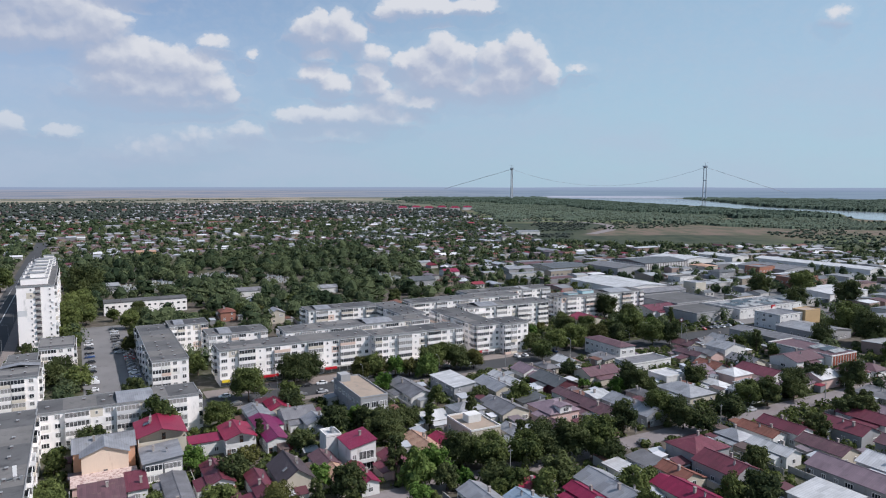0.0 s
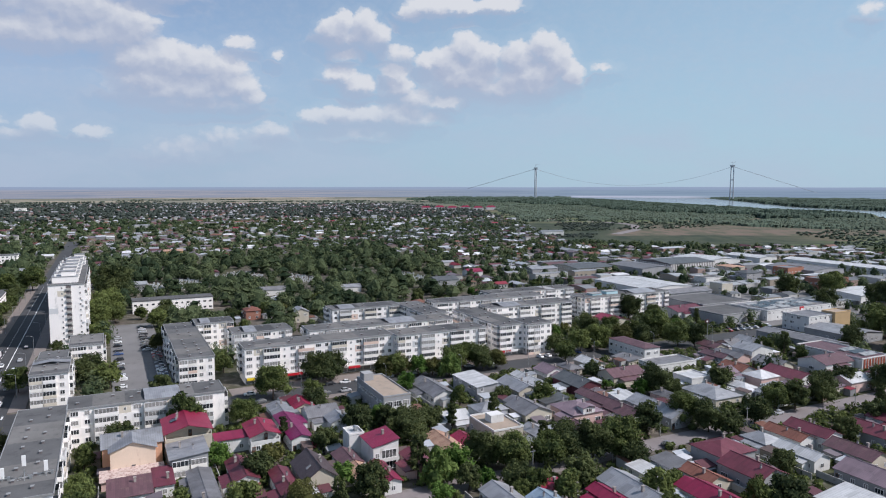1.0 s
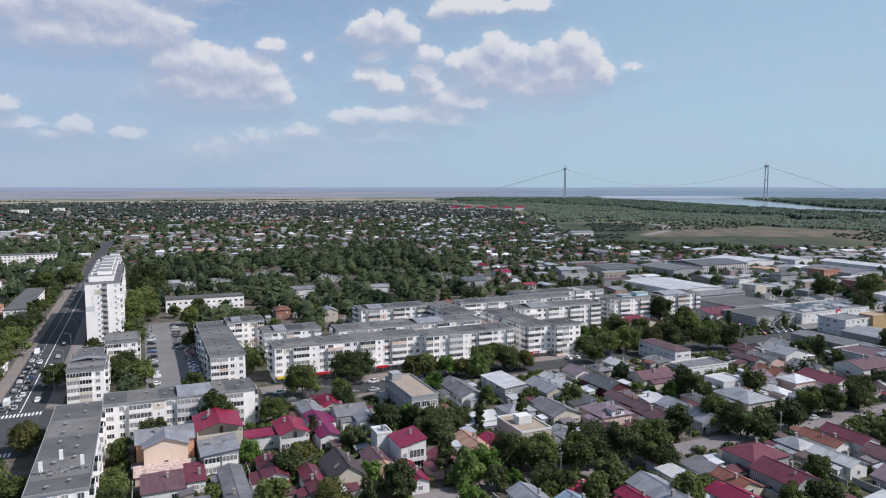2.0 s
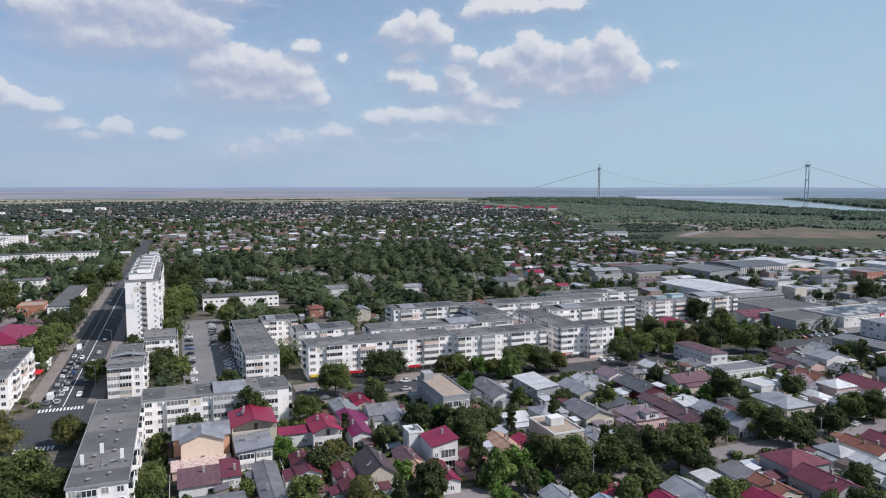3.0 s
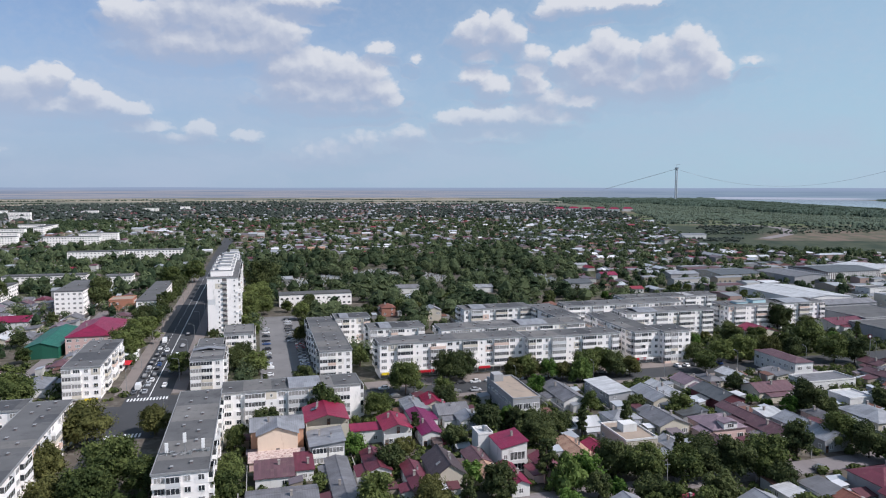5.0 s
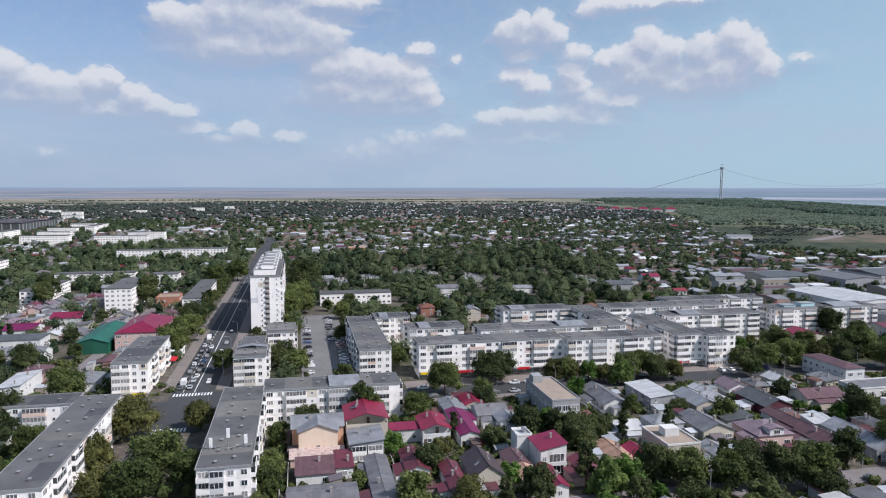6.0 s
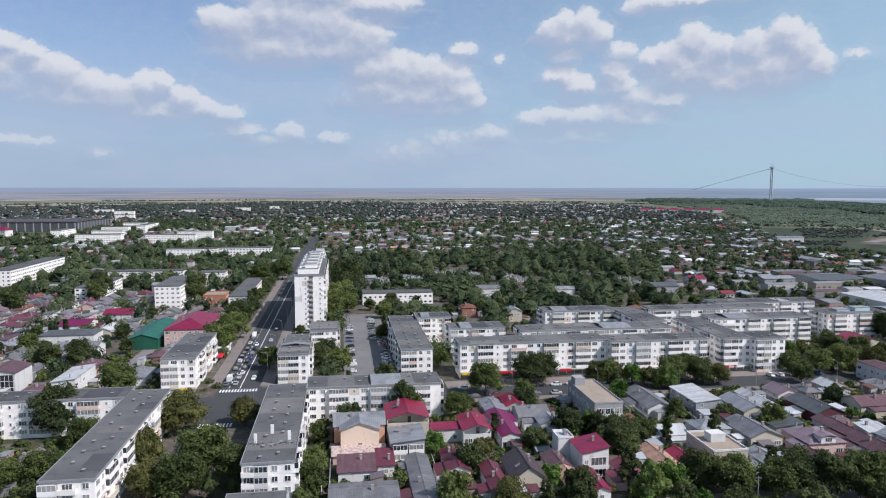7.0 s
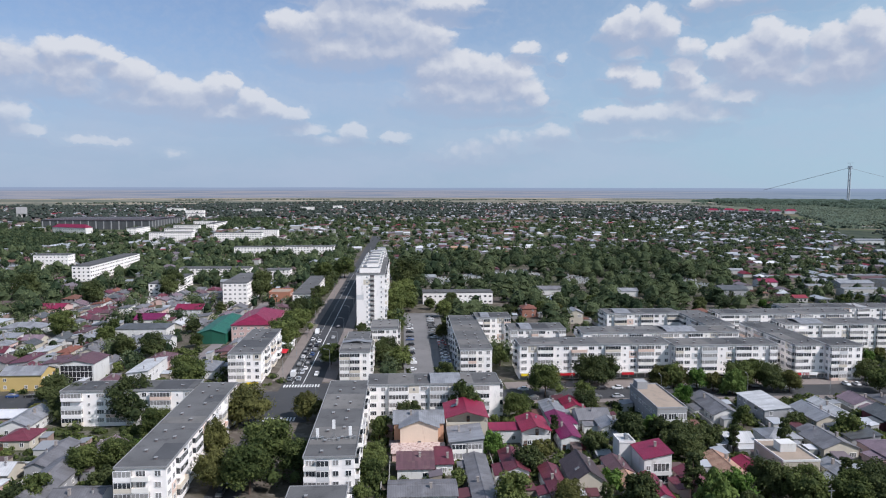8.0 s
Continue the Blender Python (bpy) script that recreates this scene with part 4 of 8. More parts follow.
def add_wings(walls, roofing, x, y, eave, rise, mid_u, mid_v, turned, rng):
    """Lean-tos along the long sides and a lower tail behind or before the house, where the plot is free."""
    def free(x0, x1, y0, y1):
        if turned:
            r = (mid_u + y0, mid_u + y1, mid_v - x1, mid_v - x0)
        else:
            r = (mid_u + x0, mid_u + x1, mid_v + y0, mid_v + y1)
        if any(not (r[0] > b or r[1] < a or r[2] > q or r[3] < p) for a, b, p, q in TAKEN[:-1]):
            return False
        TAKEN.append((r[0] - 0.3, r[1] + 0.3, r[2] - 0.3, r[3] + 0.3))
        return True
    for side in (-1, 1):
        if rng.random() < 0.65:
            a = rng.uniform(-x, x * 0.2)
            b, deep = min(x, a + rng.uniform(4, 9)), rng.uniform(2.0, 3.4)
            y0, y1 = (y, y + deep) if side > 0 else (-y - deep, -y)
            high, low = eave - 0.45, eave - 0.45 - deep * 0.22
            if free(a, b, y0, y1):
                walls.box(a + 0.05, b - 0.05, y0 + 0.02, y1 - 0.02, -0.1, low - 0.15)
                c = [(a - 0.2, -y - deep - 0.2, low), (b + 0.2, -y - deep - 0.2, low), (b + 0.2, -y + 0.02, high), (a - 0.2, -y + 0.02, high)]
                if side > 0:
                    c = [(a - 0.2, y - 0.02, high), (b + 0.2, y - 0.02, high), (b + 0.2, y + deep + 0.2, low), (a - 0.2, y + deep + 0.2, low)]
                roofing.slab(c, 0.1)
    for end in (-1, 1):
        if rng.random() < 0.5:
            length, half, e = rng.uniform(3, 7), y * rng.uniform(0.6, 0.85), eave - rng.uniform(0.4, 0.9)
            off = (y - half) * rng.choice((-1, 0, 1))
            x0, x1 = (x, x + length) if end > 0 else (-x - length, -x)
            if free(x0, x1, off - half, off + half):
                r = half * 0.4
                walls.box(x0, x1, off - half, off + half, -0.1, e - 0.14)
                roofing.slab([(x0 - 0.3, off - half - 0.3, e - 0.1), (x1 + 0.3, off - half - 0.3, e - 0.1), (x1 + 0.3, off, e + r), (x0 - 0.3, off, e + r)], 0.12)
                roofing.slab([(x0 - 0.3, off, e + r), (x1 + 0.3, off, e + r), (x1 + 0.3, off + half + 0.3, e - 0.1), (x0 - 0.3, off + half + 0.3, e - 0.1)], 0.12)
                for q in (x0, x1 - 0.1):
                    walls.solid([(q, off - half, e - 0.15), (q + 0.1, off - half, e - 0.15), (q, off + half, e - 0.15), (q + 0.1, off + half, e - 0.15), (q, off, e + r - 0.14), (q + 0.1, off, e + r - 0.14)],
                                [(0, 4, 2), (1, 3, 5), (0, 1, 5, 4), (2, 4, 5, 3)])


def house(u0, u1, v0, v1, eave, kind, roof, wall, label, rise=None, along=None, wins=True, seed=0, name="house", group="town houses", chimney=True, share=0.72, porch=0.0, wings=None, storey=2.8):
    """A house or hall on the grid; the ridge follows the longer side unless along ('u' or 'v') says otherwise."""
    rng = random.Random(seed * 7 + int(u0 * 3) + int(v0 * 5))
    TAKEN.append((u0 - 0.6, u1 + 0.6, v0 - 0.6, v1 + 0.6))
    w, d = u1 - u0, v1 - v0
    along = along or ("u" if w >= d else "v")
    turned = along == "v"
    x, y = (d / 2, w / 2) if turned else (w / 2, d / 2)
    if rise is None:
        rise = 0.0 if kind == "flat" else min(2.1, y * 0.42) if kind != "shed" else y * 0.25
    h = thing(name, at((u0 + u1) / 2, (v0 + v1) / 2, 0, -90 if turned else 0), label, name.replace("_", " "), group)
    walls, roofing = porch_walls(x, y, eave, rise, porch) if porch else wall_shape(kind, x, y, eave, rise), roof_shape(kind, x, y, eave, rise)
    if wings is None:
        wings = name == "house" and kind in ("gable", "hip") and eave < 4.5
    if wings:
        add_wings(walls, roofing, x, y, eave, rise, (u0 + u1) / 2, (v0 + v1) / 2, turned, random.Random(int(u0 * 11 + v0 * 17)))
    part("wall", walls.mesh("wall", WALL[wall]), h)
    part("roof", roofing.mesh("roof", METAL.get(roof, BITUMEN)), h)
    if porch:
        z, front = eave - 2.5, Shape()
        front.box(x - 0.12, x + 0.02, -y, y, z, z + 0.95).box(x - porch, x - 0.12, -y, -y + 0.12, z, z + 0.95).box(x - porch, x - 0.12, y - 0.12, y, z, z + 0.95)
        part("balcony", front.mesh("balcony", WALL["white" if wall != "cream" else "cream"]), h)
        for side in (-1, 1):
            part("post", POST, h, pose(x - 0.1, side * (y - 0.1), z + 0.95))
        part("door", DOOR, h, pose(x - porch, 0.6, z, 0, 0, 90))
    if kind == "flat":
        p = Shape()
        p.box(-x - 0.1, x + 0.1, -y - 0.1, -y + 0.15, eave - 0.1, eave + 0.45).box(-x - 0.1, x + 0.1, y - 0.15, y + 0.1, eave - 0.1, eave + 0.45)
        p.box(-x - 0.1, -x + 0.15, -y + 0.15, y - 0.15, eave - 0.1, eave + 0.45).box(x - 0.15, x + 0.1, -y + 0.15, y - 0.15, eave - 0.1, eave + 0.45)
        part("parapet", p.mesh("parapet", WALL["white" if wall in ("white", "cream") else wall]), h)
    elif chimney:
        if x > 4.5 and rng.random() < 0.7:
            part("chimney", CHIMNEY_THIN, h, pose(rng.uniform(-0.8, 0.8) * x, rng.choice((-0.3, 0.3)) * y, eave + rise * 0.72))
        part("chimney", CHIMNEY, h, pose(rng.uniform(-0.5, 0.5) * x, rng.choice((-0.35, 0.35)) * y, eave + rise * 0.75))
    if wins:
        floors = max(1, int(eave / (storey - 0.05)))
        eye_u, eye_v = -(u0 + u1) / 2, -(v0 + v1) / 2
        lx, ly = (-eye_v, eye_u) if turned else (eye_u, eye_v)     # where the open side lies
        sides = [(0, x, y) if ly < 0 else (180, x, y), (90, y, x) if lx > 0 else (-90, y, x)]
        for turn, half, off in sides:
            n = max(1, int(half * 2 / 3.4))
            for k in range(1 if porch and abs(turn) == 90 else floors):
                for i in range(n):
                    if rng.random() < share:
                        m = pose(0, 0, 0, 0, 0, turn) @ pose(-half + (i + 0.5) * 2 * half / n, -off, 0.95 + k * storey)
                        part("window", HOUSE_WIN["wide" if rng.random() < 0.25 else "one"], h, m)
            if rng.random() < 0.25:
                part("door", DOOR, h, pose(0, 0, 0, 0, 0, turn) @ pose(-half + 0.9, -off, 0))
    return h


def make_houses():
    # between the apartment blocks and the side street
    house(102.7, 112, 217, 238, 3.4, "gable", "grey", "white", "long house with weathered grey sheet roof")
    house(118.5, 127, 214, 233, 5.6, "shed", "white", "grey", "grey workshop with white sheet roof", rise=0.8, name="workshop", chimney=False)
    house(133.2, 142, 209, 225, 3.4, "gable", "lgrey", "cream", "house with light grey sheet roof")
    house(143.2, 149, 214, 231, 3.4, "gable", "white", "white", "narrow house with pale sheet roof")
    house(109, 119.4, 194, 203, 3.6, "hip", "lgrey", "white", "house with light grey hipped roof")
    h = house(99, 109, 168.4, 183.5, 7, "flat", "flat", "cream", "two-storey house with flat tan roof terrace")
    part("stair_hut", Shape().box(-2.6, 1.0, -2.2, 2.2, 7, 9.3).mesh("stair_hut", WALL["white"]), h)
    house(120.6, 131, 185, 197.4, 3.8, "gable", "grey", "cream", "house with grey sheet gable roof")
    house(113.9, 120, 167, 177.4, 3.2, "gable", "lgrey", "white", "small house with light grey roof")
    house(84, 90.5, 168, 184.2, 3.2, "gable", "tan", "cream", "old house with flaking tile roof")
    house(91.4, 97, 173, 181, 3.0, "gable", "red", "white", "small annex with a red roof")
    house(72, 77.6, 163, 174.6, 3.4, "gable", "maroon", "pink", "narrow house with dark maroon roof")
    house(80.7, 88, 132, 144, 3.4, "gable", "lgrey", "white", "house with light grey sheet roof")
    house(89, 96, 125, 135.5, 3.4, "gable", "blue", "white", "house with bluish sheet roof")
    house(94.6, 101.5, 136, 141, 3.0, "shed", "red", "white", "small lean-to with red sheet roof")
    h = house(80.9, 90.6, 210, 237, 8, "flat", "flat", "grey", "modern grey two-storey building with tan flat roof", name="office_building", share=1.0, storey=3.9)
    part("stair_hut", Shape().box(-12, -7.6, -4.2, -0.6, 8, 10.6).mesh("stair_hut", WALL["grey"]), h)
    part("balcony", Shape().box(13.5, 15.2, -4.4, 4.4, 3.6, 3.85).box(15.1, 15.2, -4.4, 4.4, 3.85, 4.75).box(13.5, 15.1, -4.4, -4.3, 3.85, 4.75).box(13.5, 15.1, 4.3, 4.4, 3.85, 4.75).mesh("balcony", WALL["white"]), h, label="white front balcony")
    pane = window_mesh("window", 2.6, 2.0, 2)
    for y in (-3.0, 0.1, 3.2):
        part("window", pane, h, pose(13.56, y, 4.3, 0, 0, 90))
        part("window", pane, h, pose(13.56, y, 0.7, 0, 0, 90))
    for i in range(6):
        part("window", HOUSE_WIN["one"], h, pose(-10.5 + i * 4.2, -4.9, 5.0))
    house(155.5, 166, 203, 219.5, 3.6, "gable", "dgrey", "maroon", "house with dark grey roof")
    house(176.3, 192, 208, 218, 3.6, "gable", "brown", "cream", "house with brown roof")
    house(151.6, 158.1, 183, 200, 3.4, "gable", "brown", "white", "long house with brown sheet roof")
    house(149.8, 158.5, 168, 182, 3.4, "gable", "brown", "white", "long house with brown sheet roof")
    h = house(133.8, 145.6, 177, 190, 4.2, "hip", "purplegrey", "pink", "house with mauve grey hipped roof and white dormer", along="v")
    part("dormer", Shape().box(3.6, 6.9, -2.4, 2.4, 3.9, 6.0).mesh("dormer", WALL["white"]), h)
    part("dormer_roof", Shape().slab([(3.2, -2.7, 6.15), (7.3, -2.7, 6.1), (7.3, 0, 6.7), (3.2, 0, 6.7)], 0.12).slab([(3.2, 0, 6.7), (7.3, 0, 6.7), (7.3, 2.7, 6.1), (3.2, 2.7, 6.15)], 0.12).mesh("dormer_roof", METAL["purplegrey"]), h)
    part("dormer_window", HOUSE_WIN["wide"], h, pose(6.9, 0, 4.4, 0, 0, 90))
    house(159.5, 167.5, 184.5, 191, 3.6, "shed", "white", "white", "white annex with pale sheet roof")
    house(160.6, 170.2, 161.4, 183, 3.9, "gable", "lgrey", "grey", "long house with light grey roof and chimneys")
    house(190.2, 203, 170.5, 187.5, 3.4, "hip", "lgrey", "cream", "house with pale hipped roof and chimneys")
    house(199.8, 210, 191, 200.8, 4.2, "flat", "white", "white", "small white flat-roofed house")
    house(147, 160, 129, 140, 5.2, "hip", "maroon", "grey", "large house with maroon hipped roof")
    house(145, 155, 115, 128.5, 4.6, "gable", "maroon", "grey", "house with maroon roof")
    house(125.4, 134.1, 108, 121.2, 3.8, "gable", "crimson", "white", "house with crimson sheet roof")
    house(132.5, 138.8, 132.4, 141, 3.2, "shed", "grey", "white", "shed with grey sheet roof", name="shed", chimney=False)
    house(134.8, 141, 121.8, 132, 3.2, "gable", "rust", "cream", "house with rusty red roof")
    house(124.5, 129.5, 130, 141, 2.8, "shed", "white", "white", "low shed with white roof", name="shed", chimney=False)
    house(110.8, 120, 118, 136, 3.6, "gable", "lgrey", "white", "long house with light grey roof and chimney pots")
    house(105, 110.4, 124, 133, 3.2, "gable", "crimson", "white", "small annex with a crimson roof")
    house(180, 186.5, 130, 143, 3.8, "gable", "rust", "white", "house with dull red sheet roof")
    house(187, 194.5, 127, 141, 4.6, "gable", "maroon", "white", "house with maroon sheet roof")
    house(169.4, 177, 133.3, 142, 3.6, "hip", "lgrey", "white", "house with light grey roof")
    house(171, 177.5, 119, 132, 3.6, "gable", "white", "white", "house with pale roof and chimneys")
    house(184.7, 193, 112, 126, 3.6, "gable", "brown", "cream", "house with brown roof")
    house(204, 213.2, 118, 133, 4.0, "gable", "maroon", "grey", "house with maroon roof")
    house(219.7, 228.5, 120, 136, 4.0, "gable", "maroon", "white", "house with maroon roof")
    house(223.5, 233.5, 179, 188, 4.6, "hip", "white", "pink", "pink house with white hipped roof")
    house(236.5, 248, 173, 190, 3.8, "gable", "maroon", "white", "long house with dull maroon roof")
    house(212.2, 220.5, 162, 172.5, 3.2, "gable", "lgrey", "white", "low house with light roof")
    house(250.2, 262, 161, 170, 4.2, "gable", "white", "pink", "house with white sheet roof")
    house(185.4, 196, 96, 108.4, 3.6, "gable", "white", "white", "house with white sheet roof")
    house(149, 160, 91, 103, 4.6, "shed", "white", "white", "low hall with a white sheet roof", name="hall", chimney=False)
    house(172, 183, 90, 114, 3.4, "gable", "purplegrey", "grey", "long hall with mauve grey sheet roof", name="hall", chimney=False)
    house(210.8, 219.5, 229, 253, 7.0, "hip", "brown", "white", "long white two-storey building with dull maroon roof", name="office_building", rise=1.2, share=1.0, chimney=False)
    house(204, 226, 214, 225, 3.4, "flat", "grey", "white", "low white annex with flat grey roof")
    # warehouses and works
    h = house(460, 515, 470, 515, 7.4, "gable", "dgrey", "dark", "large grey warehouse with striped side wall", name="warehouse", rise=2.0, wins=False, chimney=False)
    strip_mesh = Shape().box(-0.55, 0.55, -0.12, 0.0, 0.4, 6.9).mesh("wall_stripe", WALL["white"])
    for i in range(26):
        part("wall_stripe", strip_mesh, h, pose(-26.4 + i * 2.1, -22.5, 0))
    for i in range(20):
        part("wall_stripe", strip_mesh, h, pose(-27.5, 21 - i * 2.2, 0, 0, 0, -90))
    house(420, 455, 462, 508, 6.0, "gable", "grey", "grey", "grey works hall with weathered roof", name="warehouse", rise=1.6, wins=False, chimney=False)
    house(338, 380, 366, 424, 6.4, "gable", "white", "white", "warehouse with broad white roof", name="warehouse", rise=1.6, wins=False, chimney=False)
    house(324, 364, 303, 338, 6.0, "flat", "bitumen", "grey", "low dark grey warehouse with a flat roof", name="warehouse", wins=False)
    house(311, 341, 276, 301.5, 5.4, "flat", "bitumen", "grey", "low grey store hall with a flat roof", name="store", wins=False)
    house(343.5, 383, 350.5, 364.5, 5.0, "gable", "grey", "grey", "grey sheet-metal hall with a low gable roof", name="warehouse", rise=1.8, wins=False, chimney=False)
    house(396.5, 407, 354, 365.5, 8.0, "flat", "lgrey", "cream", "cream two-storey works building with flat roof", name="works_building")
    house(428, 447, 398, 411, 5.0, "flat", "bitumen", "white", "low white works building with flat roof", name="works_building")
    house(500, 516, 436, 455, 6.0, "hip", "tan", "cream", "cream works building with pale roof", name="works_building", rise=1.4, chimney=False)
    house(518, 562, 481, 526, 6.5, "gable", "white", "white", "broad warehouse with a pale sheet roof", name="warehouse", rise=2.0, wins=False, chimney=False)
    house(473.5, 490.5, 398, 410, 6.4, "hip", "dgrey", "grey", "grey two-storey house with a dark hipped roof")
    house(337, 364, 509, 524, 4.8, "gable", "lgrey", "grey", "grey sheet-metal hall with a pale roof", name="warehouse", rise=1.5, wins=False, chimney=False)
    house(372, 413, 491, 530, 5.6, "gable", "dgrey", "cream", "long works hall with a dark roof", name="warehouse", rise=1.6, chimney=False)
    house(590, 615, 481, 524, 6.0, "gable", "white", "white", "white sheet-metal storage shed", name="warehouse", rise=1.6, wins=False, chimney=False)
    house(540, 580, 386, 434, 6.0, "gable", "grey", "grey", "grey works hall with a weathered roof", name="warehouse", rise=2.0, wins=False, chimney=False)
    # houses in and behind the park
    for u0, u1, v0, v1, e, kind, roof, wall, label in (
            (71.5, 80, 407, 417, 5.6, "hip", "rust", "brick", "brick house with a rusty red roof among trees"), (95, 103.5, 387, 397, 6.4, "gable", "lgrey", "cream", "cream house with a steep gable among trees"),
            (97, 116, 493, 502, 4.2, "gable", "grey", "white", "low building with a grey roof among trees"), (152, 168.5, 482, 490, 4.2, "gable", "lgrey", "white", "low white building among trees"),
            (221, 240, 463, 478, 7.6, "gable", "dgrey", "grey", "large grey house with a steep dark roof"), (280, 294, 522, 534, 4.2, "gable", "crimson", "white", "house with a bright crimson roof")):
        house(u0, u1, v0, v1, e, kind, roof, wall, label, wings=False)
        TAKEN.append((u0 - 4, u1 + 4, v0 - 13, v0))
    h = house(342.5, 399, 272.5, 300, 5.8, "flat", "grey", "white", "flat-roofed store with solar panels", name="store")
    panel = Shape().slab([(-4.4, -1.6, 0.25), (4.4, -1.6, 0.25), (4.4, 1.6, 0.9), (-4.4, 1.6, 0.9)], 0.08).mesh("solar_panel", GLASS)
    for i in range(4):
        for k in range(4):
            part("solar_panel", panel, h, pose(-18 + i * 11.4, -8.0 + k * 4.8, 5.8))
    p = thing("sign_pylon", at(366, 268.0), "tall red sign pylon with white bars before a store", "sign")
    part("sign_box", Shape().box(-1.6, 1.6, -0.3, 0.3, 0.4, 7.5).mesh("sign_box", SIGN_RED), p)
    part("sign_face", Shape().box(-1.0, 1.0, -0.36, -0.3, 5.2, 6.6).box(-1.0, 1.0, -0.36, -0.3, 2.2, 2.9).mesh("sign_face", FRAME), p)
    part("base", Shape().box(-1.8, 1.8, -0.5, 0.5, -0.05, 0.4).mesh("base", CONCRETE), p)
    house(301, 325, 300, 318, 4.2, "gable", "maroon", "white", "low house with maroon sheet roof")
    house(242, 257, 290, 306, 5.0, "gable", "crimson", "cream", "house with crimson roof among trees")
    house(298, 312, 203, 243, 4.6, "gable", "grey", "grey", "long grey hall with a sheet roof", name="hall", rise=1.2, chimney=False)
    house(334, 352.8, 240, 256, 8.4, "flat", "grey", "white", "grey concrete works building", name="works_building")
    house(353.2, 366, 238.5, 246.5, 9.6, "flat", "flat", "tan", "tall tan box-shaped works building", name="works_building", wins=False)
    house(328, 352, 212, 238, 4.4, "gable", "lgrey", "grey", "lean-to hall of light sheet metal", name="hall", rise=1.4, chimney=False)
    house(452, 495, 288, 318, 5.0, "gable", "white", "white", "white store with a low pale roof", name="store", rise=1.0, wins=False, chimney=False)
    house(607, 630, 352, 468, 6.0, "gable", "white", "white", "long white sheet-metal storage shed", name="warehouse", rise=1.6, wins=False, chimney=False)
    house(522, 542, 397, 412, 8, "flat", "grey", "orange", "orange brick works building with flat roof", name="works_building")
    house(482, 511, 336, 352, 8, "flat", "grey", "brick", "red brick works building", name="works_building")
    h = house(284.5, 302, 179, 210, 5.2, "flat", "brown", "white", "flat brown-roofed hall with white parapet and striped front", name="hall", wins=False, along="u")
    plank = Shape().box(-0.5, 0.5, -0.1, 0.0, 0.5, 5.1).mesh("front_plank", METAL["tile"])
    for i in range(9):
        part("front_plank", plank, h, pose(-7.4 + i * 1.9, -15.62, 0))
    for i in range(3):
        part("solar_panel", panel, h, pose(2.0, -11 + i * 4.6, 5.2))
    house(256.5, 270, 211, 222, 4.8, "gable", "lgrey", "white", "white house with light sheet roof", along="v")
    house(265.5, 283.5, 182, 195, 4.4, "gable", "brown", "white", "house with brown gable roof")
    # in front of the street, below the apartment blocks
    h = house(-3.2, 11.8, 201.4, 212, 7.8, "gable", "lgrey", "orange_peach", "large peach house with pale metal roof and gabled front bay", rise=2.2, along="u", wins=False)
    x, y0, y1, e, k = 5.6, -9.5, -0.5, 7.8, 2.1
    bay = Shape().solid([(-x, y0, -0.1), (x, y0, -0.1), (x, -5.31, -0.1), (-x, -5.31, -0.1), (-x, y0, e), (x, y0, e), (x, -5.31, e), (-x, -5.31, e), (0, y0, e + k), (0, -5.31, e + k)],
                        [(0, 1, 5, 8, 4), (1, 2, 6, 5), (3, 0, 4, 7), (4, 8, 9, 7), (5, 6, 9, 8), (3, 2, 1, 0)])
    part("front_bay", bay.mesh("front_bay", WALL["peach"]), h, label="plain pale peach gabled bay")
    top = Shape().slab([(-x - 0.5, y0 - 0.5, e - 0.04), (0, y0 - 0.5, e + k + 0.15), (0, y1, e + k + 0.15), (-x - 0.5, y1 - 4.2, e - 0.04)], 0.12)
    top.slab([(0, y0 - 0.5, e + k + 0.15), (x + 0.5, y0 - 0.5, e - 0.04), (x + 0.5, y1 - 4.2, e - 0.04), (0, y1, e + k + 0.15)], 0.12)
    part("bay_roof", top.mesh("bay_roof", METAL["lgrey"]), h, label="pale weathered sheet metal gable roof")
    part("vent_grille", Shape().box(-0.5, 0.5, y0 - 0.06, y0, 2.9, 3.7).mesh("vent_grille", WALL["dark"]), h)
    house(-3.6, 11.4, 191.4, 196.8, 2.5, "shed", "flaky", "pink", "lean-to with flaking painted sheet roof", rise=0.8, along="u", wins=False, chimney=False)
    h = house(12.8, 25.5, 204.5, 219, 8.2, "gable", "red", "cream", "house with bright red sheet roof and gable balcony", along="v", rise=1.8, porch=2.6)
    tilt = math.degrees(math.atan2(1.8, 6.35))
    heater = part("solar_heater", Shape().box(-0.9, 0.9, -0.9, 0.7, 0.15, 0.25).mesh("solar_heater", GLASS), h, pose(-1.0, -3.4, 9.1, tilt))
    part("tank", Shape().tube((-0.95, 0.9, 0.4), (0.95, 0.9, 0.4), 0.28, 0.28, 10).mesh("tank", STEEL), heater)
    h = house(13, 22.6, 190.5, 203, 5.8, "shed", "lgrey", "grey", "grey annex with glazed porch under light roof", rise=1.0, wins=False)
    for y, z in ((-2.3, 0.2), (2.3, 0.2), (-2.3, 2.95), (2.3, 2.95)):
        o = part("porch", BALCONY[4.2][0], h, pose(6.25, y, z, 0, 0, 90))
        part("glazing", BALCONY[4.2][1], o)
    house(-2, 7.8, 178, 187.8, 3.3, "shed", "brown", "white", "low annex with dull red-brown roof", along="u", rise=1.0)
    house(8.6, 13.1, 181, 191, 3.3, "shed", "maroon", "white", "small lean-to with dark maroon roof", along="u", rise=1.0)
    house(-4, 12.7, 161, 170.4, 3.6, "gable", "grey", "white", "low building with old grey sheet roof", rise=1.0)
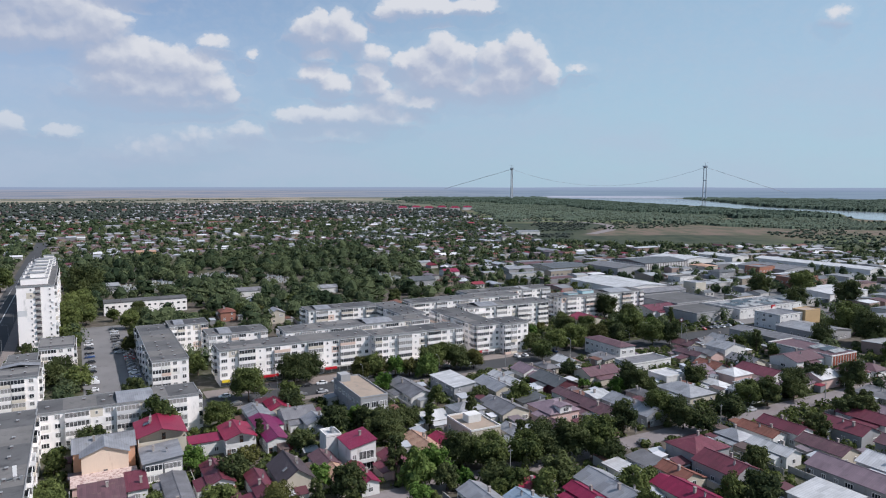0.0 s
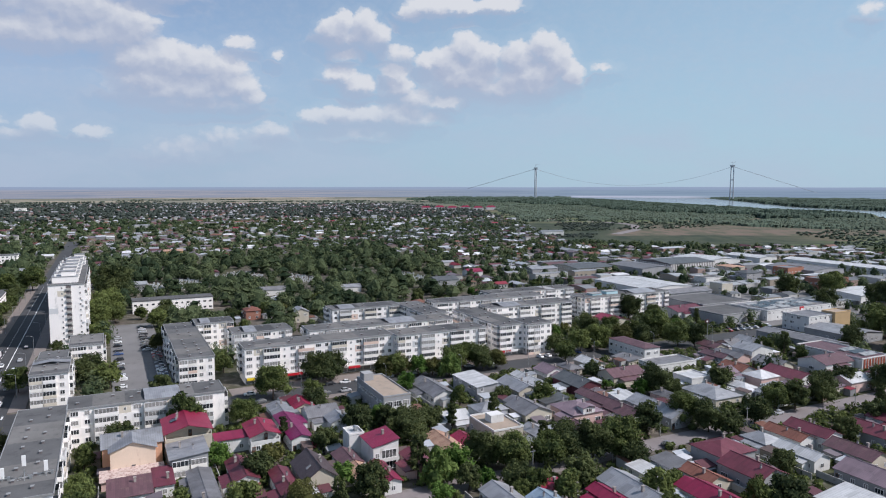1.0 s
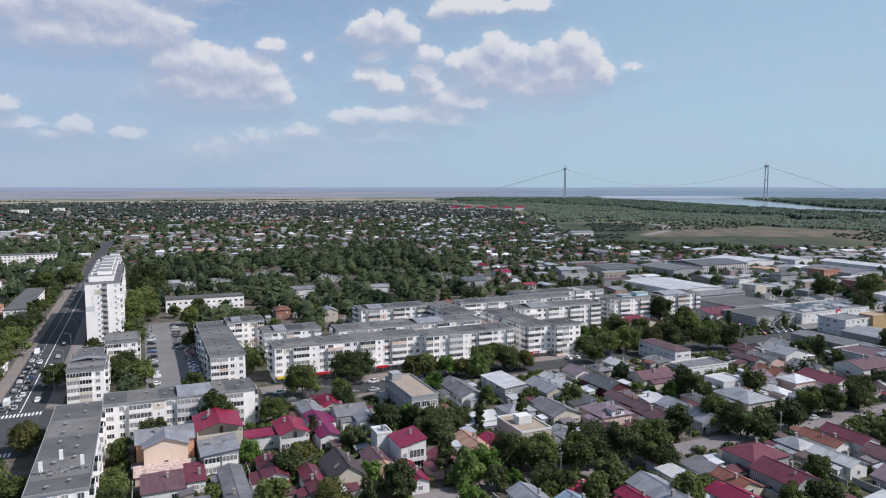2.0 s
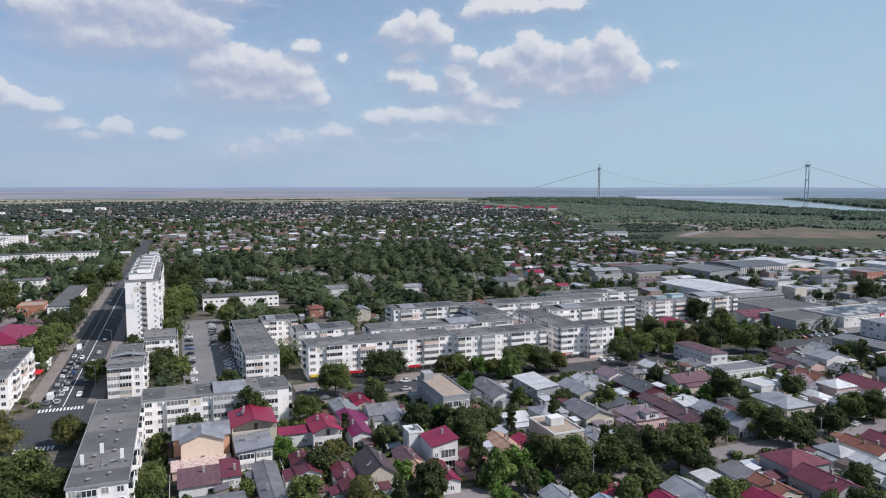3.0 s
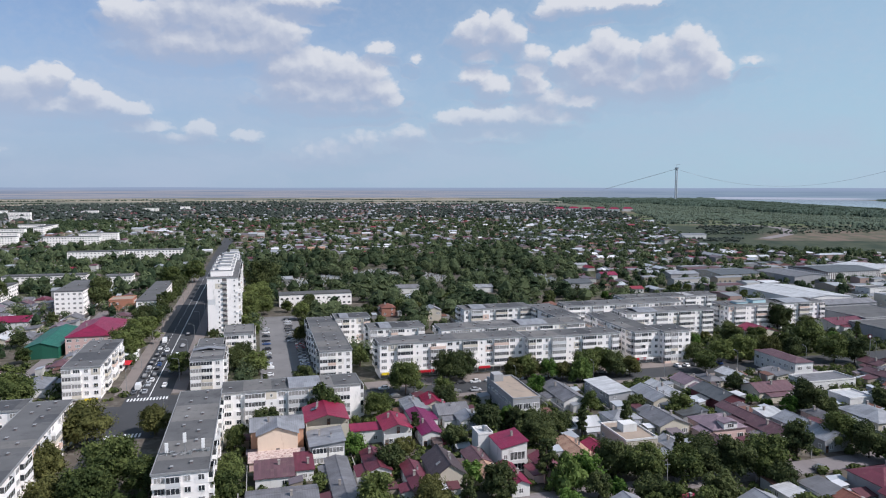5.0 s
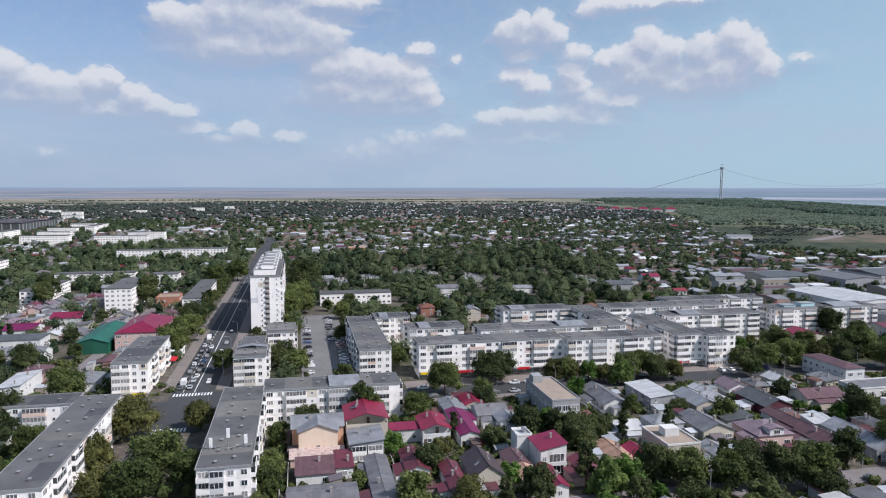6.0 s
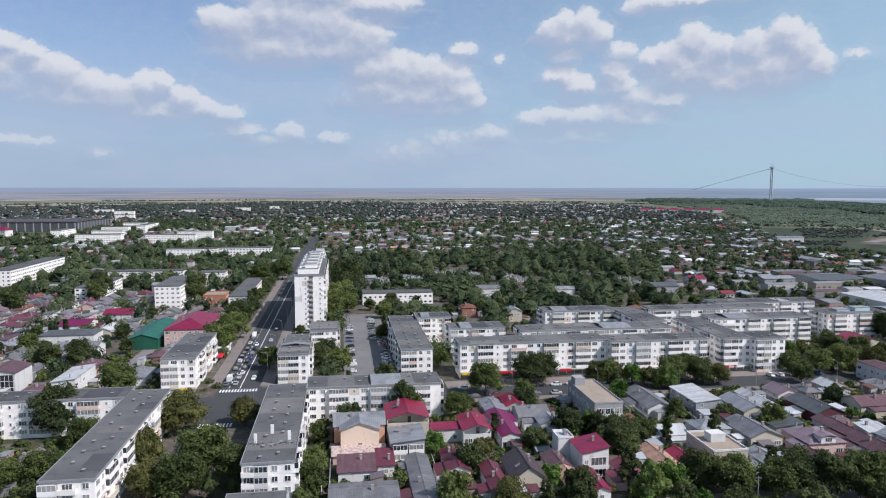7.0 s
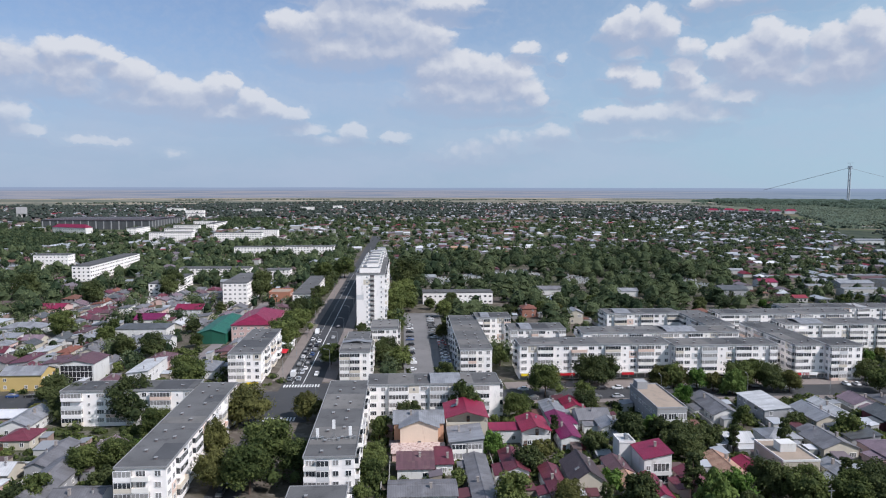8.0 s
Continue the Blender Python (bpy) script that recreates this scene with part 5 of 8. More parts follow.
    house(16.7, 22.5, 152, 187.5, 3.2, "gable", "grey", "white", "long outbuilding with grey sheet roof", rise=0.7)
    house(26.5, 36, 204, 209.5, 4.2, "shed", "crimson", "white", "low white building with crimson roof", along="u", rise=0.4, share=1.0, chimney=False)
    house(35.6, 44.2, 200, 212.8, 5.2, "gable", "red", "white", "white house with bright red gable roof", along="v", rise=1.5, porch=2.4)
    house(46.6, 52.7, 196, 219.6, 4.2, "gable", "purple", "white", "long house with purple sheet roof", rise=1.0)
    house(46.7, 53.1, 219.8, 231.6, 4.2, "gable", "lgrey", "white", "house with light grey sheet roof", rise=1.0)
    house(55, 61.7, 225.3, 236, 3.6, "gable", "red", "cream", "small house with red roof")
    house(56.6, 67, 214, 224, 3.6, "gable", "grey", "white", "house with patched grey roof")
    house(61.7, 69, 206, 213.7, 3.6, "gable", "lgrey", "white", "small house with light grey roof")
    h = house(63.4, 70.8, 172.6, 183, 6.9, "shed", "crimson", "white", "tall white house with sloping crimson roof", rise=1.6, along="v", wins=False)
    big = window_mesh("window", 4.4, 2.3, 3)
    part("window", big, h, pose(5.2, 0.9, 3.3, 0, 0, 90))
    part("window", big, h, pose(5.2, 0.9, 0.2, 0, 0, 90))
    part("window", HOUSE_WIN["one"], h, pose(5.2, -2.6, 3.7, 0, 0, 90))
    part("balcony", Shape().box(5.2, 6.3, -1.4, 3.5, 2.7, 2.85).box(6.22, 6.3, -1.4, 3.5, 2.85, 3.6).mesh("balcony", WALL["white"]), h, label="white front balcony")
    h = house(60, 64.4, 183.1, 189, 7.4, "flat", "white", "white", "white stair tower of a house", wins=False)
    part("tank", Shape().tube((-0.8, 0.6, 8.3), (0.8, 0.6, 8.3), 0.55, 0.55, 12).box(-0.7, 0.7, 0.2, 1.0, 7.3, 7.8).mesh("tank", STEEL), h, label="grey steel water tank")
    h = house(42.1, 50.7, 164, 178, 4.8, "gable", "dbrown", "cream", "cream house with steep dark brown roof", along="v", rise=3.0)
    part("skylight", Shape().box(-0.5, 0.5, -0.7, 0.7, 0.02, 0.1, 0).box(-0.4, 0.4, -0.6, 0.6, 0.1, 0.12, 1).mesh("skylight", FLASHING, GLASS), h, pose(2.4, -2.1, 6.4, math.degrees(math.atan2(3.0, 4.3))))
    house(36, 41, 157, 177.6, 3.6, "gable", "maroon", "white", "long house with dark maroon roof")
    house(54.5, 60.5, 172.8, 182, 3.6, "gable", "brown", "white", "small house with brown roof")
    house(55.5, 60.4, 160, 172.2, 3.4, "gable", "tan", "cream", "old house with flaking tan roof")
    house(60.8, 65.5, 157.5, 171, 3.4, "gable", "crimson", "white", "low garage with crimson roof")
    house(26.8, 33, 174.5, 189.1, 3.6, "gable", "maroon", "white", "house with dark maroon roof")
    # west of the boulevard
    house(-127, -117.8, 217, 234, 3.6, "gable", "lgrey", "white", "house with light grey roof")
    house(-121, -112, 206, 215.8, 3.2, "hip", "maroon", "cream", "house with maroon hipped roof")
    house(-102, -95.9, 184, 203, 3.6, "gable", "grey", "grey", "long hall with weathered grey roof", name="hall")
    house(-95.8, -87.1, 162, 189, 3.8, "gable", "grey", "grey", "long hall with weathered grey roof", name="hall")
    house(-85, -73, 160, 171.8, 3.4, "gable", "grey", "white", "low building with light grey roof")
    house(-155, -139.5, 267.7, 278.8, 6.4, "gable", "lgrey", "yellow", "yellow two-storey house with grey roof")
    h = house(-136.3, -123, 275.2, 290, 8.6, "gable", "brown", "white", "brown-roofed building with dark glazed front", rise=1.4, name="office_building", wins=False)
    front = Shape().box(7.42, 7.5, -6.2, 6.2, 0.6, 7.9)
    part("glazed_front", front.mesh("glazed_front", SMOKED), h, label="dark glazed front")
    grid = Shape()
    for i in range(9):
        grid.box(7.5, 7.58, -6.2 + i * 1.53, -6.12 + i * 1.53, 0.6, 7.9)
    for i in range(4):
        grid.box(7.5, 7.59, -6.2, 6.2, 0.6 + i * 2.4, 0.7 + i * 2.4)
    part("mullion_grid", grid.mesh("mullion_grid", FRAME), h, label="white frames of the glazed front")
    house(-107.9, -99.6, 269, 291, 6.2, "shed", "white", "white", "modern white house with sloping roof")
    house(-144.2, -119.4, 348.6, 362, 7.6, "hip", "dgrey", "white", "white two-storey school with dark grey roof", name="school", share=1.0, rise=1.4, chimney=False)
    house(-150.4, -135.1, 388.6, 403, 4.6, "gable", "purple", "white", "house with purple roof")
    house(-136.2, -120.6, 414, 428, 5.6, "gable", "crimson", "white", "house with crimson roof")
    house(-221.6, -207, 426, 440, 4.6, "gable", "crimson", "pink", "house with pinkish red roof")
    house(-213.3, -192, 371.6, 384, 3.8, "hip", "lgrey", "white", "white house with light roof")
    house(-130.5, -112, 329.5, 342, 4.8, "gable", "lgrey", "white", "white house with light roof")
    house(-86.8, -66.2, 348, 388, 9.0, "hip", "crimson", "pink", "three-storey pink building with crimson hipped roof", name="office_building", rise=3.8, share=1.0)
    house(-91.5, -77.5, 471, 487, 6.6, "flat", "flat", "orange", "orange-rendered two-storey building with flat roof", name="office_building")
    house(-103.5, -89, 345, 390, 5.4, "gable", "green", "green", "green sheet-metal sports hall", name="sports_hall", rise=2.2, wins=False, chimney=False)


make_houses()


def make_more_houses():
    """The rest of the lots near the streets: long plots with low houses, kept clear of what stands already."""
    rng = random.Random(21)
    roofs = ["grey", "lgrey", "lgrey", "grey", "white", "maroon", "brown", "maroon", "purplegrey", "rust", "purplegrey", "dgrey", "grey", "brown"]
    names = {"grey": "weathered grey sheet", "lgrey": "light grey sheet", "white": "pale sheet", "maroon": "maroon sheet", "brown": "brown sheet", "purplegrey": "mauve grey sheet",
             "rust": "rusty tile", "red": "red sheet", "dgrey": "dark grey", "crimson": "crimson sheet", "tan": "old tan tile", "blue": "bluish sheet"}
    count = 0
    for (ua, ub, va, vb) in ((68, 250, 88, 148), (96, 300, 161, 241), (-135, -72, 150, 224), (-215, -75, 264, 400), (250, 330, 88, 148), (-215, -75, 400, 520)):
        v = va
        while v < vb - 8:
            u = ua
            depth = rng.uniform(11, 16)
            while u < ub - 6:
                w, d = rng.uniform(6.0, 9.5), rng.uniform(8.0, depth)
                u0, v0 = u + rng.uniform(0, 2), v + rng.uniform(0, 3)
                if count < 185 and all(u0 > b + 0.8 or u0 + w < a - 0.8 or v0 > q + 0.8 or v0 + d < p - 0.8 for a, b, p, q in TAKEN):
                    roof = rng.choice(roofs)
                    kind = rng.choice(("gable", "gable", "gable", "hip", "shed"))
                    wall = rng.choice(("white", "grey", "cream", "cream", "grey", "pink", "white"))
                    house(u0, u0 + w, v0, v0 + d, rng.uniform(2.5, 3.6), kind, roof, wall, "low %s house with a %s roof" % ({"grey": "grey-rendered"}.get(wall, wall), names[roof]), share=0.4, seed=count)
                    count += 1
                u += w + rng.uniform(1.5, 5.0)
            v += depth + rng.uniform(1.0, 5.0)
    return count


make_more_houses()

# ---- trees ----
def crown_mesh(name, radius, height, leaves, leaf, mat, seed, lobes=9, droop=0.0):
    """Lobes of leaf clumps round an airy core; z = 0 is the crown's foot."""
    rng = np.random.default_rng(seed)
    verts, faces = [], []
    centres = []
    for i in range(lobes):
        a, r = rng.uniform(0, 6.283), radius * rng.uniform(0.3, 0.8)
        z = height * (0.2 + 0.62 * (i + 0.5) / lobes)
        k = 1.0 - 0.55 * max(0.0, z / height - 0.55) / 0.45
        centres.append((r * k * math.cos(a), r * k * math.sin(a), z, radius * rng.uniform(0.22, 0.4) * k))
    centres.append((0, 0, height * 0.5, radius * 0.55))
    per = leaves // len(centres)
    pts, nrm = [], []
    for cx, cy, cz, r in centres:
        d = rng.normal(size=(per, 3))
        d /= np.linalg.norm(d, axis=1)[:, None]
        rad = r * rng.uniform(0.55, 1.3, (per, 1))
        p = np.array((cx, cy, cz)) + d * rad * np.array((1, 1, 0.85))
        if droop:
            p[:, 2] -= droop * (np.hypot(p[:, 0], p[:, 1]) / radius) ** 2 * height * 0.4 * rng.uniform(0.4, 1, per)
        pts.append(p)
        nrm.append(d)
    p, d = np.concatenate(pts), np.concatenate(nrm)
    keep = p[:, 2] > 0.02 * height
    p, d = p[keep], d[keep]
    n = len(p)
    d = d + rng.normal(scale=0.62, size=(n, 3)) + np.array((0, 0, 0.35))
    d /= np.linalg.norm(d, axis=1)[:, None]
    s = np.cross(d, rng.normal(size=(n, 3)))
    s /= np.linalg.norm(s, axis=1)[:, None]
    t = np.cross(d, s)
    if droop:
        t[:, 2] -= 0.8
    size = leaf * rng.uniform(0.6, 1.35, (n, 1))
    v = np.stack([p - s * size * 0.42 - t * size * 0.45, p + s * size * 0.42 - t * size * 0.45, p + t * size * 0.85], 1).reshape(-1, 3)
    verts = [tuple(q) for q in v]
    faces = [(3 * i, 3 * i + 1, 3 * i + 2) for i in range(n)]
    # dark inner mass behind the leaves
    for cx, cy, cz, r in centres:
        b = len(verts)
        if r < radius * 0.29:
            continue
        r *= 0.72
        ring = 5
        for k, (zz, rr) in enumerate(((-0.75, 0.5), (0.0, 1.0), (0.7, 0.6))):
            for j in range(ring):
                q = rng.uniform(0.8, 1.15)
                verts.append((cx + r * rr * q * math.cos(6.283 * j / ring + k), cy + r * rr * q * math.sin(6.283 * j / ring + k), max(0.1, cz + r * 0.85 * zz)))
        verts += [(cx, cy, max(0.05, cz - r * 0.9)), (cx, cy, cz + r * 0.9)]
        for k in range(2):
            for j in range(ring):
                a0, a1 = b + k * ring + j, b + k * ring + (j + 1) % ring
                faces.append((a0, a1, a1 + ring, a0 + ring))
        for j in range(ring):
            faces.append((b + 3 * ring, b + (j + 1) % ring, b + j))
            faces.append((b + 3 * ring + 1, b + 2 * ring + j, b + 2 * ring + (j + 1) % ring))
    me = bpy.data.meshes.new(name)
    me.from_pydata(verts, [], faces)
    me.materials.append(mat)
    return me


def trunk_mesh(height, crown, radius, seed):
    rng = random.Random(seed)
    s = Shape()
    bend = (rng.uniform(-0.3, 0.3), rng.uniform(-0.3, 0.3))
    s.tube((0, 0, -0.1), (*bend, height), 0.26, 0.19, 7)
    s.tube((*bend, height), (bend[0] * 1.5, bend[1] * 1.5, height + crown * 0.55), 0.18, 0.06, 6)
    for i in range(5):
        a = 6.283 * i / 5 + rng.uniform(-0.4, 0.4)
        s.tube((*bend, height * rng.uniform(0.8, 1.0)), (radius * 0.55 * math.cos(a), radius * 0.55 * math.sin(a), height + crown * rng.uniform(0.25, 0.5)), 0.11, 0.03, 5)
    return s.mesh("trunk", BARK)


TREE_KINDS = {}
for key, r, h, stem, leaves, leaf, mat, droop in (
        ("broad_a", 3.6, 7.2, 2.4, 3500, 0.5, "mid", 0), ("broad_b", 4.0, 6.6, 2.2, 3500, 0.5, "dark", 0), ("broad_c", 3.2, 7.8, 2.6, 3200, 0.48, "mid", 0),
        ("small_a", 2.1, 3.8, 1.3, 1300, 0.4, "mid", 0), ("small_b", 2.3, 3.4, 1.0, 1300, 0.4, "bright", 0), ("dry_a", 3.4, 6.4, 2.2, 3000, 0.48, "dry", 0),
        ("willow", 3.8, 7.4, 1.6, 3600, 0.54, "willow", 0.7), ("bright_a", 3.4, 6.2, 2.0, 3000, 0.48, "bright", 0), ("tall_a", 2.0, 10.5, 2.0, 2200, 0.48, "dark", 0),
        ("grand_a", 6.4, 11.4, 3.4, 8200, 0.5, "mid", 0), ("grand_b", 6.4, 12.0, 3.6, 8200, 0.5, "dark", 0), ("grand_dry", 6.2, 10.6, 3.2, 7600, 0.5, "dry", 0),
        ("dark_b", 3.8, 8.2, 2.2, 3500, 0.5, "dark", 0)):
    seed = len(TREE_KINDS) + 11
    TREE_KINDS[key] = (crown_mesh("crown", r, h, int(leaves * 0.8), leaf * 0.94, LEAF[mat], seed, 44 if r > 5 else 26, droop), trunk_mesh(stem, h, r, seed), stem * 0.3)
TREE_LABEL = {"broad_a": "broad green deciduous tree", "broad_b": "broad dark green deciduous tree", "broad_c": "tall rounded green tree", "small_a": "small green garden tree",
              "small_b": "small bright green garden tree", "dry_a": "tree with browning late-summer leaves", "willow": "light green weeping willow", "bright_a": "bright green leafy tree",
              "tall_a": "slim dark green poplar", "dark_b": "large dark green tree", "grand_a": "very broad old green tree", "grand_b": "very broad dark green tree", "grand_dry": "very broad tree with browning leaves"}
FIRST_TREE = {}


def tree(kind, u, v, size=1.0, turn=0.0, group="town trees"):
    m = at(u, v, 0, turn)
    if kind not in FIRST_TREE:
        crown, trunk, foot = TREE_KINDS[kind]
        t = thing("tree", m, TREE_LABEL[kind] + " with a short trunk", "tree", group)
        part("trunk", trunk, t)
        part("crown", crown, t, pose(0, 0, foot))
        FIRST_TREE[kind] = t
        t.scale = (size, size, size)
        return t
    t = copy_thing(FIRST_TREE[kind], m)
    t.scale = (size, size, size)
    return t

def make_trees():
    rng = random.Random(5)
    for kind, u, v, size in (
            ("grand_b", -112.6, 231.6, 1.05), ("grand_b", -89.8, 227.4, 1.33), ("grand_a", -78.0, 214.4, 0.87), ("grand_a", -86.3, 184.7, 0.83),
            ("grand_a", -79.2, 187.5, 0.89), ("broad_b", -77.8, 175.0, 0.98), ("grand_dry", -51.5, 224.2, 1.3), ("grand_dry", -56.7, 197.1, 1.06),
            ("grand_a", -36.7, 185.2, 1.38), ("grand_a", -28.4, 178.8, 1.02), ("grand_a", -39.9, 172.2, 1.2), ("grand_dry", -32.6, 229.1, 0.88),
            ("grand_dry", -50.0, 175.5, 0.95), ("grand_a", -8.8, 183.7, 0.75), ("broad_c", -9.0, 171.6, 1.19), ("broad_a", -10.8, 164.6, 0.77),
            ("broad_a", -7.7, 208.5, 1.09), ("broad_b", 1.5, 221.5, 1.2), ("broad_c", 20.0, 223.5, 1.8), ("grand_a", 21.4, 244.1, 0.87), ("grand_a", 38.0, 225.3, 0.84),
            ("bright_a", 25.4, 193.9, 1.18), ("grand_a", 52.8, 249.9, 1.15), ("grand_b", 73.4, 262.2, 1.11), ("grand_b", 79.7, 264.5, 0.98),
    ):
        tree(kind, u, v, size, rng.uniform(0, 360))
    for kind, u, v, size in (
            ("broad_b", 63.2, 232.4, 1.15), ("small_a", 13.8, 173.9, 1.25), ("broad_a", 25.8, 159.6, 1.41), ("broad_b", 33.6, 179.5, 1.19),
            ("tall_a", 46.0, 204.0, 0.9), ("grand_dry", 39.4, 155.6, 0.83), ("small_b", 53.7, 168.5, 1.71), ("dark_b", 56.7, 155.9, 1.29),
            ("broad_b", 55.4, 193.2, 1.04), ("broad_b", 70.2, 204.8, 1.32), ("broad_b", 77.6, 189.4, 1.06), ("grand_a", -58.8, 340.9, 1.32),
            ("grand_a", -56.0, 362.5, 1.3), ("grand_b", -60.5, 402.0, 1.15), ("broad_b", -55.5, 440.0, 1.2),
            ("grand_a", -64.1, 564.6, 1.54), ("grand_a", -50.5, 594.4, 1.62), ("grand_b", -100.0, 483.2, 1.74),
            ("grand_b", 3.4, 521.2, 2.12), ("grand_a", 0.3, 453.3, 1.6), ("grand_a", -6.7, 420.7, 1.49), ("grand_a", 24.0, 409.2, 0.95),
    ):
        tree(kind, u, v, size, rng.uniform(0, 360))
    for kind, u, v, size in (
            ("broad_b", -10.4, 364.2, 1.27), ("grand_a", -32.0, 300.0, 0.9), ("grand_b", -7.6, 302.5, 0.99), ("broad_a", -0.7, 291.8, 1.41),
            ("dry_a", 28.4, 282.4, 1.3), ("grand_dry", 20.6, 350.7, 0.76), ("broad_a", 42.2, 295.4, 1.29), ("broad_b", 43.9, 349.5, 1.23),
            ("grand_a", -83.0, 262.4, 1.27), ("grand_b", -262.5, 491.0, 1.51), ("grand_a", -178.8, 368.2, 1.22), ("grand_a", -145.7, 342.7, 0.91),
            ("grand_b", -128.1, 319.8, 0.94), ("grand_b", -114.8, 316.8, 1.01), ("grand_b", -204.6, 463.4, 1.38), ("grand_b", -172.8, 529.5, 1.36),
            ("grand_b", -167.3, 499.9, 1.29), ("grand_b", -111.8, 483.7, 1.21), ("willow", 75.7, 157.6, 1.36), ("bright_a", 82.3, 160.9, 1.38),
            ("grand_b", 91.9, 162.4, 0.91), ("grand_a", 98.2, 156.8, 0.95), ("small_b", 85.9, 150.3, 1.54), ("grand_a", 107.9, 154.0, 0.92),
    ):
        tree(kind, u, v, size, rng.uniform(0, 360))
    for kind, u, v, size in (
            ("grand_b", 115.3, 154.9, 1.0), ("grand_b", 123.1, 153.3, 0.96), ("grand_a", 131.8, 151.2, 1.09), ("broad_b", 130.4, 143.7, 1.09),
            ("dark_b", 150.5, 161.0, 1.36), ("grand_a", 168.5, 164.4, 0.96), ("grand_b", 170.1, 155.0, 0.88), ("broad_b", 172.8, 149.4, 1.19),
            ("grand_b", 81.0, 186.2, 0.94), ("broad_b", 82.6, 201.3, 1.13), ("grand_b", 183.5, 192.7, 1.01), ("broad_b", 186.9, 188.3, 1.03),
            ("broad_b", 189.3, 153.4, 1.38), ("grand_a", 208.8, 161.2, 0.86), ("dark_b", 215.0, 157.9, 1.34), ("grand_b", 229.6, 158.2, 0.98),
            ("broad_b", 254.3, 167.2, 1.32), ("grand_b", 264.0, 157.4, 0.92), ("grand_a", 198.9, 259.4, 0.98), ("grand_a", 209.9, 260.6, 1.09),
            ("grand_dry", 224.6, 260.1, 1.03), ("grand_b", 232.5, 255.9, 0.94), ("grand_a", 253.4, 268.6, 1.3), ("grand_a", 248.5, 247.5, 1.14),
    ):
        tree(kind, u, v, size, rng.uniform(0, 360))
    for kind, u, v, size in (
            ("grand_b", 255.8, 243.6, 0.96), ("grand_b", 252.9, 319.5, 1.0), ("grand_b", 275.8, 313.8, 1.25), ("grand_b", 281.1, 300.5, 0.89),
            ("grand_a", 467.7, 319.5, 1.54), ("grand_b", 432.8, 328.3, 1.33), ("grand_b", 405.7, 280.5, 1.21), ("grand_b", 445.8, 272.3, 1.42),
            ("grand_a", 361.6, 220.1, 1.5), ("grand_b", 322.4, 208.6, 0.94), ("grand_b", 343.3, 197.5, 1.51), ("broad_b", 145.3, 107.1, 1.33),
            ("broad_a", 139.8, 110.8, 1.1), ("broad_a", 119.1, 123.9, 1.24), ("small_a", 128.4, 127.5, 1.45), ("grand_a", 131.5, 257.0, 0.99),
            ("tall_a", 72.2, 162.4, 1.34), ("small_a", 110.2, 139.3, 1.13), ("broad_b", 127.6, 211.0, 0.84), ("broad_a", 137.3, 199.8, 1.28),
            ("small_a", 133.2, 199.0, 1.34), ("broad_b", 213.0, 189.0, 1.24), ("broad_b", 224.2, 134.9, 1.25), ("dark_b", 227.1, 131.1, 1.2),
    ):
        tree(kind, u, v, size, rng.uniform(0, 360))
    for kind, u, v, size in (
            ("broad_b", 164.0, 123.0, 0.96), ("small_a", 160.5, 133.4, 1.34), ("small_a", 150.9, 141.2, 0.98), ("grand_dry", 102.3, 263.3, 0.77),
            ("broad_a", 106.3, 258.9, 1.35), ("grand_dry", 108.3, 259.3, 0.76), ("bright_a", 114.1, 256.2, 1.36), ("dry_a", 119.3, 253.6, 1.13),
            ("willow", 125.0, 249.5, 1.35), ("grand_a", 139.5, 259.2, 0.96), ("grand_b", 142.5, 252.0, 0.87), ("grand_dry", 148.4, 251.1, 0.79),
            ("dry_a", 99.3, 256.7, 1.26), ("broad_b", -22.5, 368.5, 0.8), ("broad_b", -66.9, 332.6, 1.02), ("grand_b", -126.4, 248.4, 0.98),
            ("broad_a", -91.0, 168.0, 1.19), ("broad_b", -94.5, 164.5, 1.06), ("broad_b", -74.1, 188.0, 1.14), ("small_a", -67.2, 210.0, 0.87),
            ("broad_b", 183.7, 229.5, 0.74), ("grand_a", 182.7, 248.4, 0.84), ("broad_b", 188.3, 265.0, 1.27), ("grand_a", 233.8, 278.9, 0.99),
    ):
        tree(kind, u, v, size, rng.uniform(0, 360))
    for kind, u, v, size in (
            ("grand_b", 223.4, 284.4, 1.08), ("broad_b", 93.2, 145.4, 1.12), ("broad_a", 95.2, 140.7, 1.05), ("broad_b", 109.7, 142.2, 1.17),
            ("dark_b", 81.3, 150.9, 0.92), ("broad_b", 91.4, 196.6, 1.13), ("tall_a", 97.4, 192.3, 0.95),
    ):
        tree(kind, u, v, size, rng.uniform(0, 360))
    # round the head of the car park
    for kind, u, v, size in (("grand_a", 3.0, 432.0, 1.0), ("broad_a", 17.0, 437.0, 1.1), ("grand_b", 30.0, 440.0, 0.9), ("broad_c", -3.0, 398.0, 1.1), ("dark_b", 24.5, 378.0, 1.0), ("broad_a", -2.5, 372.0, 1.0)):
        tree(kind, u, v, size, rng.uniform(0, 360))
    # rows along the boulevard
    for i in range(15):
        v = 336 + i * 18 + rng.uniform(-4, 4)
        tree(rng.choice(("broad_a", "broad_b", "broad_c", "tall_a", "dark_b")), -57.0 + rng.uniform(-1.5, 1.5), v, rng.uniform(0.85, 1.15) * (1.3 if 3 <= i <= 12 else 1.0), rng.uniform(0, 360))
    for i in range(9):
        tree(rng.choice(("broad_a", "dark_b", "grand_a", "bright_a")), -28.5 + rng.uniform(-1, 1) if i > 5 else -6.0 + rng.uniform(-1, 1), 384 + i * 17 + rng.uniform(-3, 3), rng.uniform(0.85, 1.1), rng.uniform(0, 360))
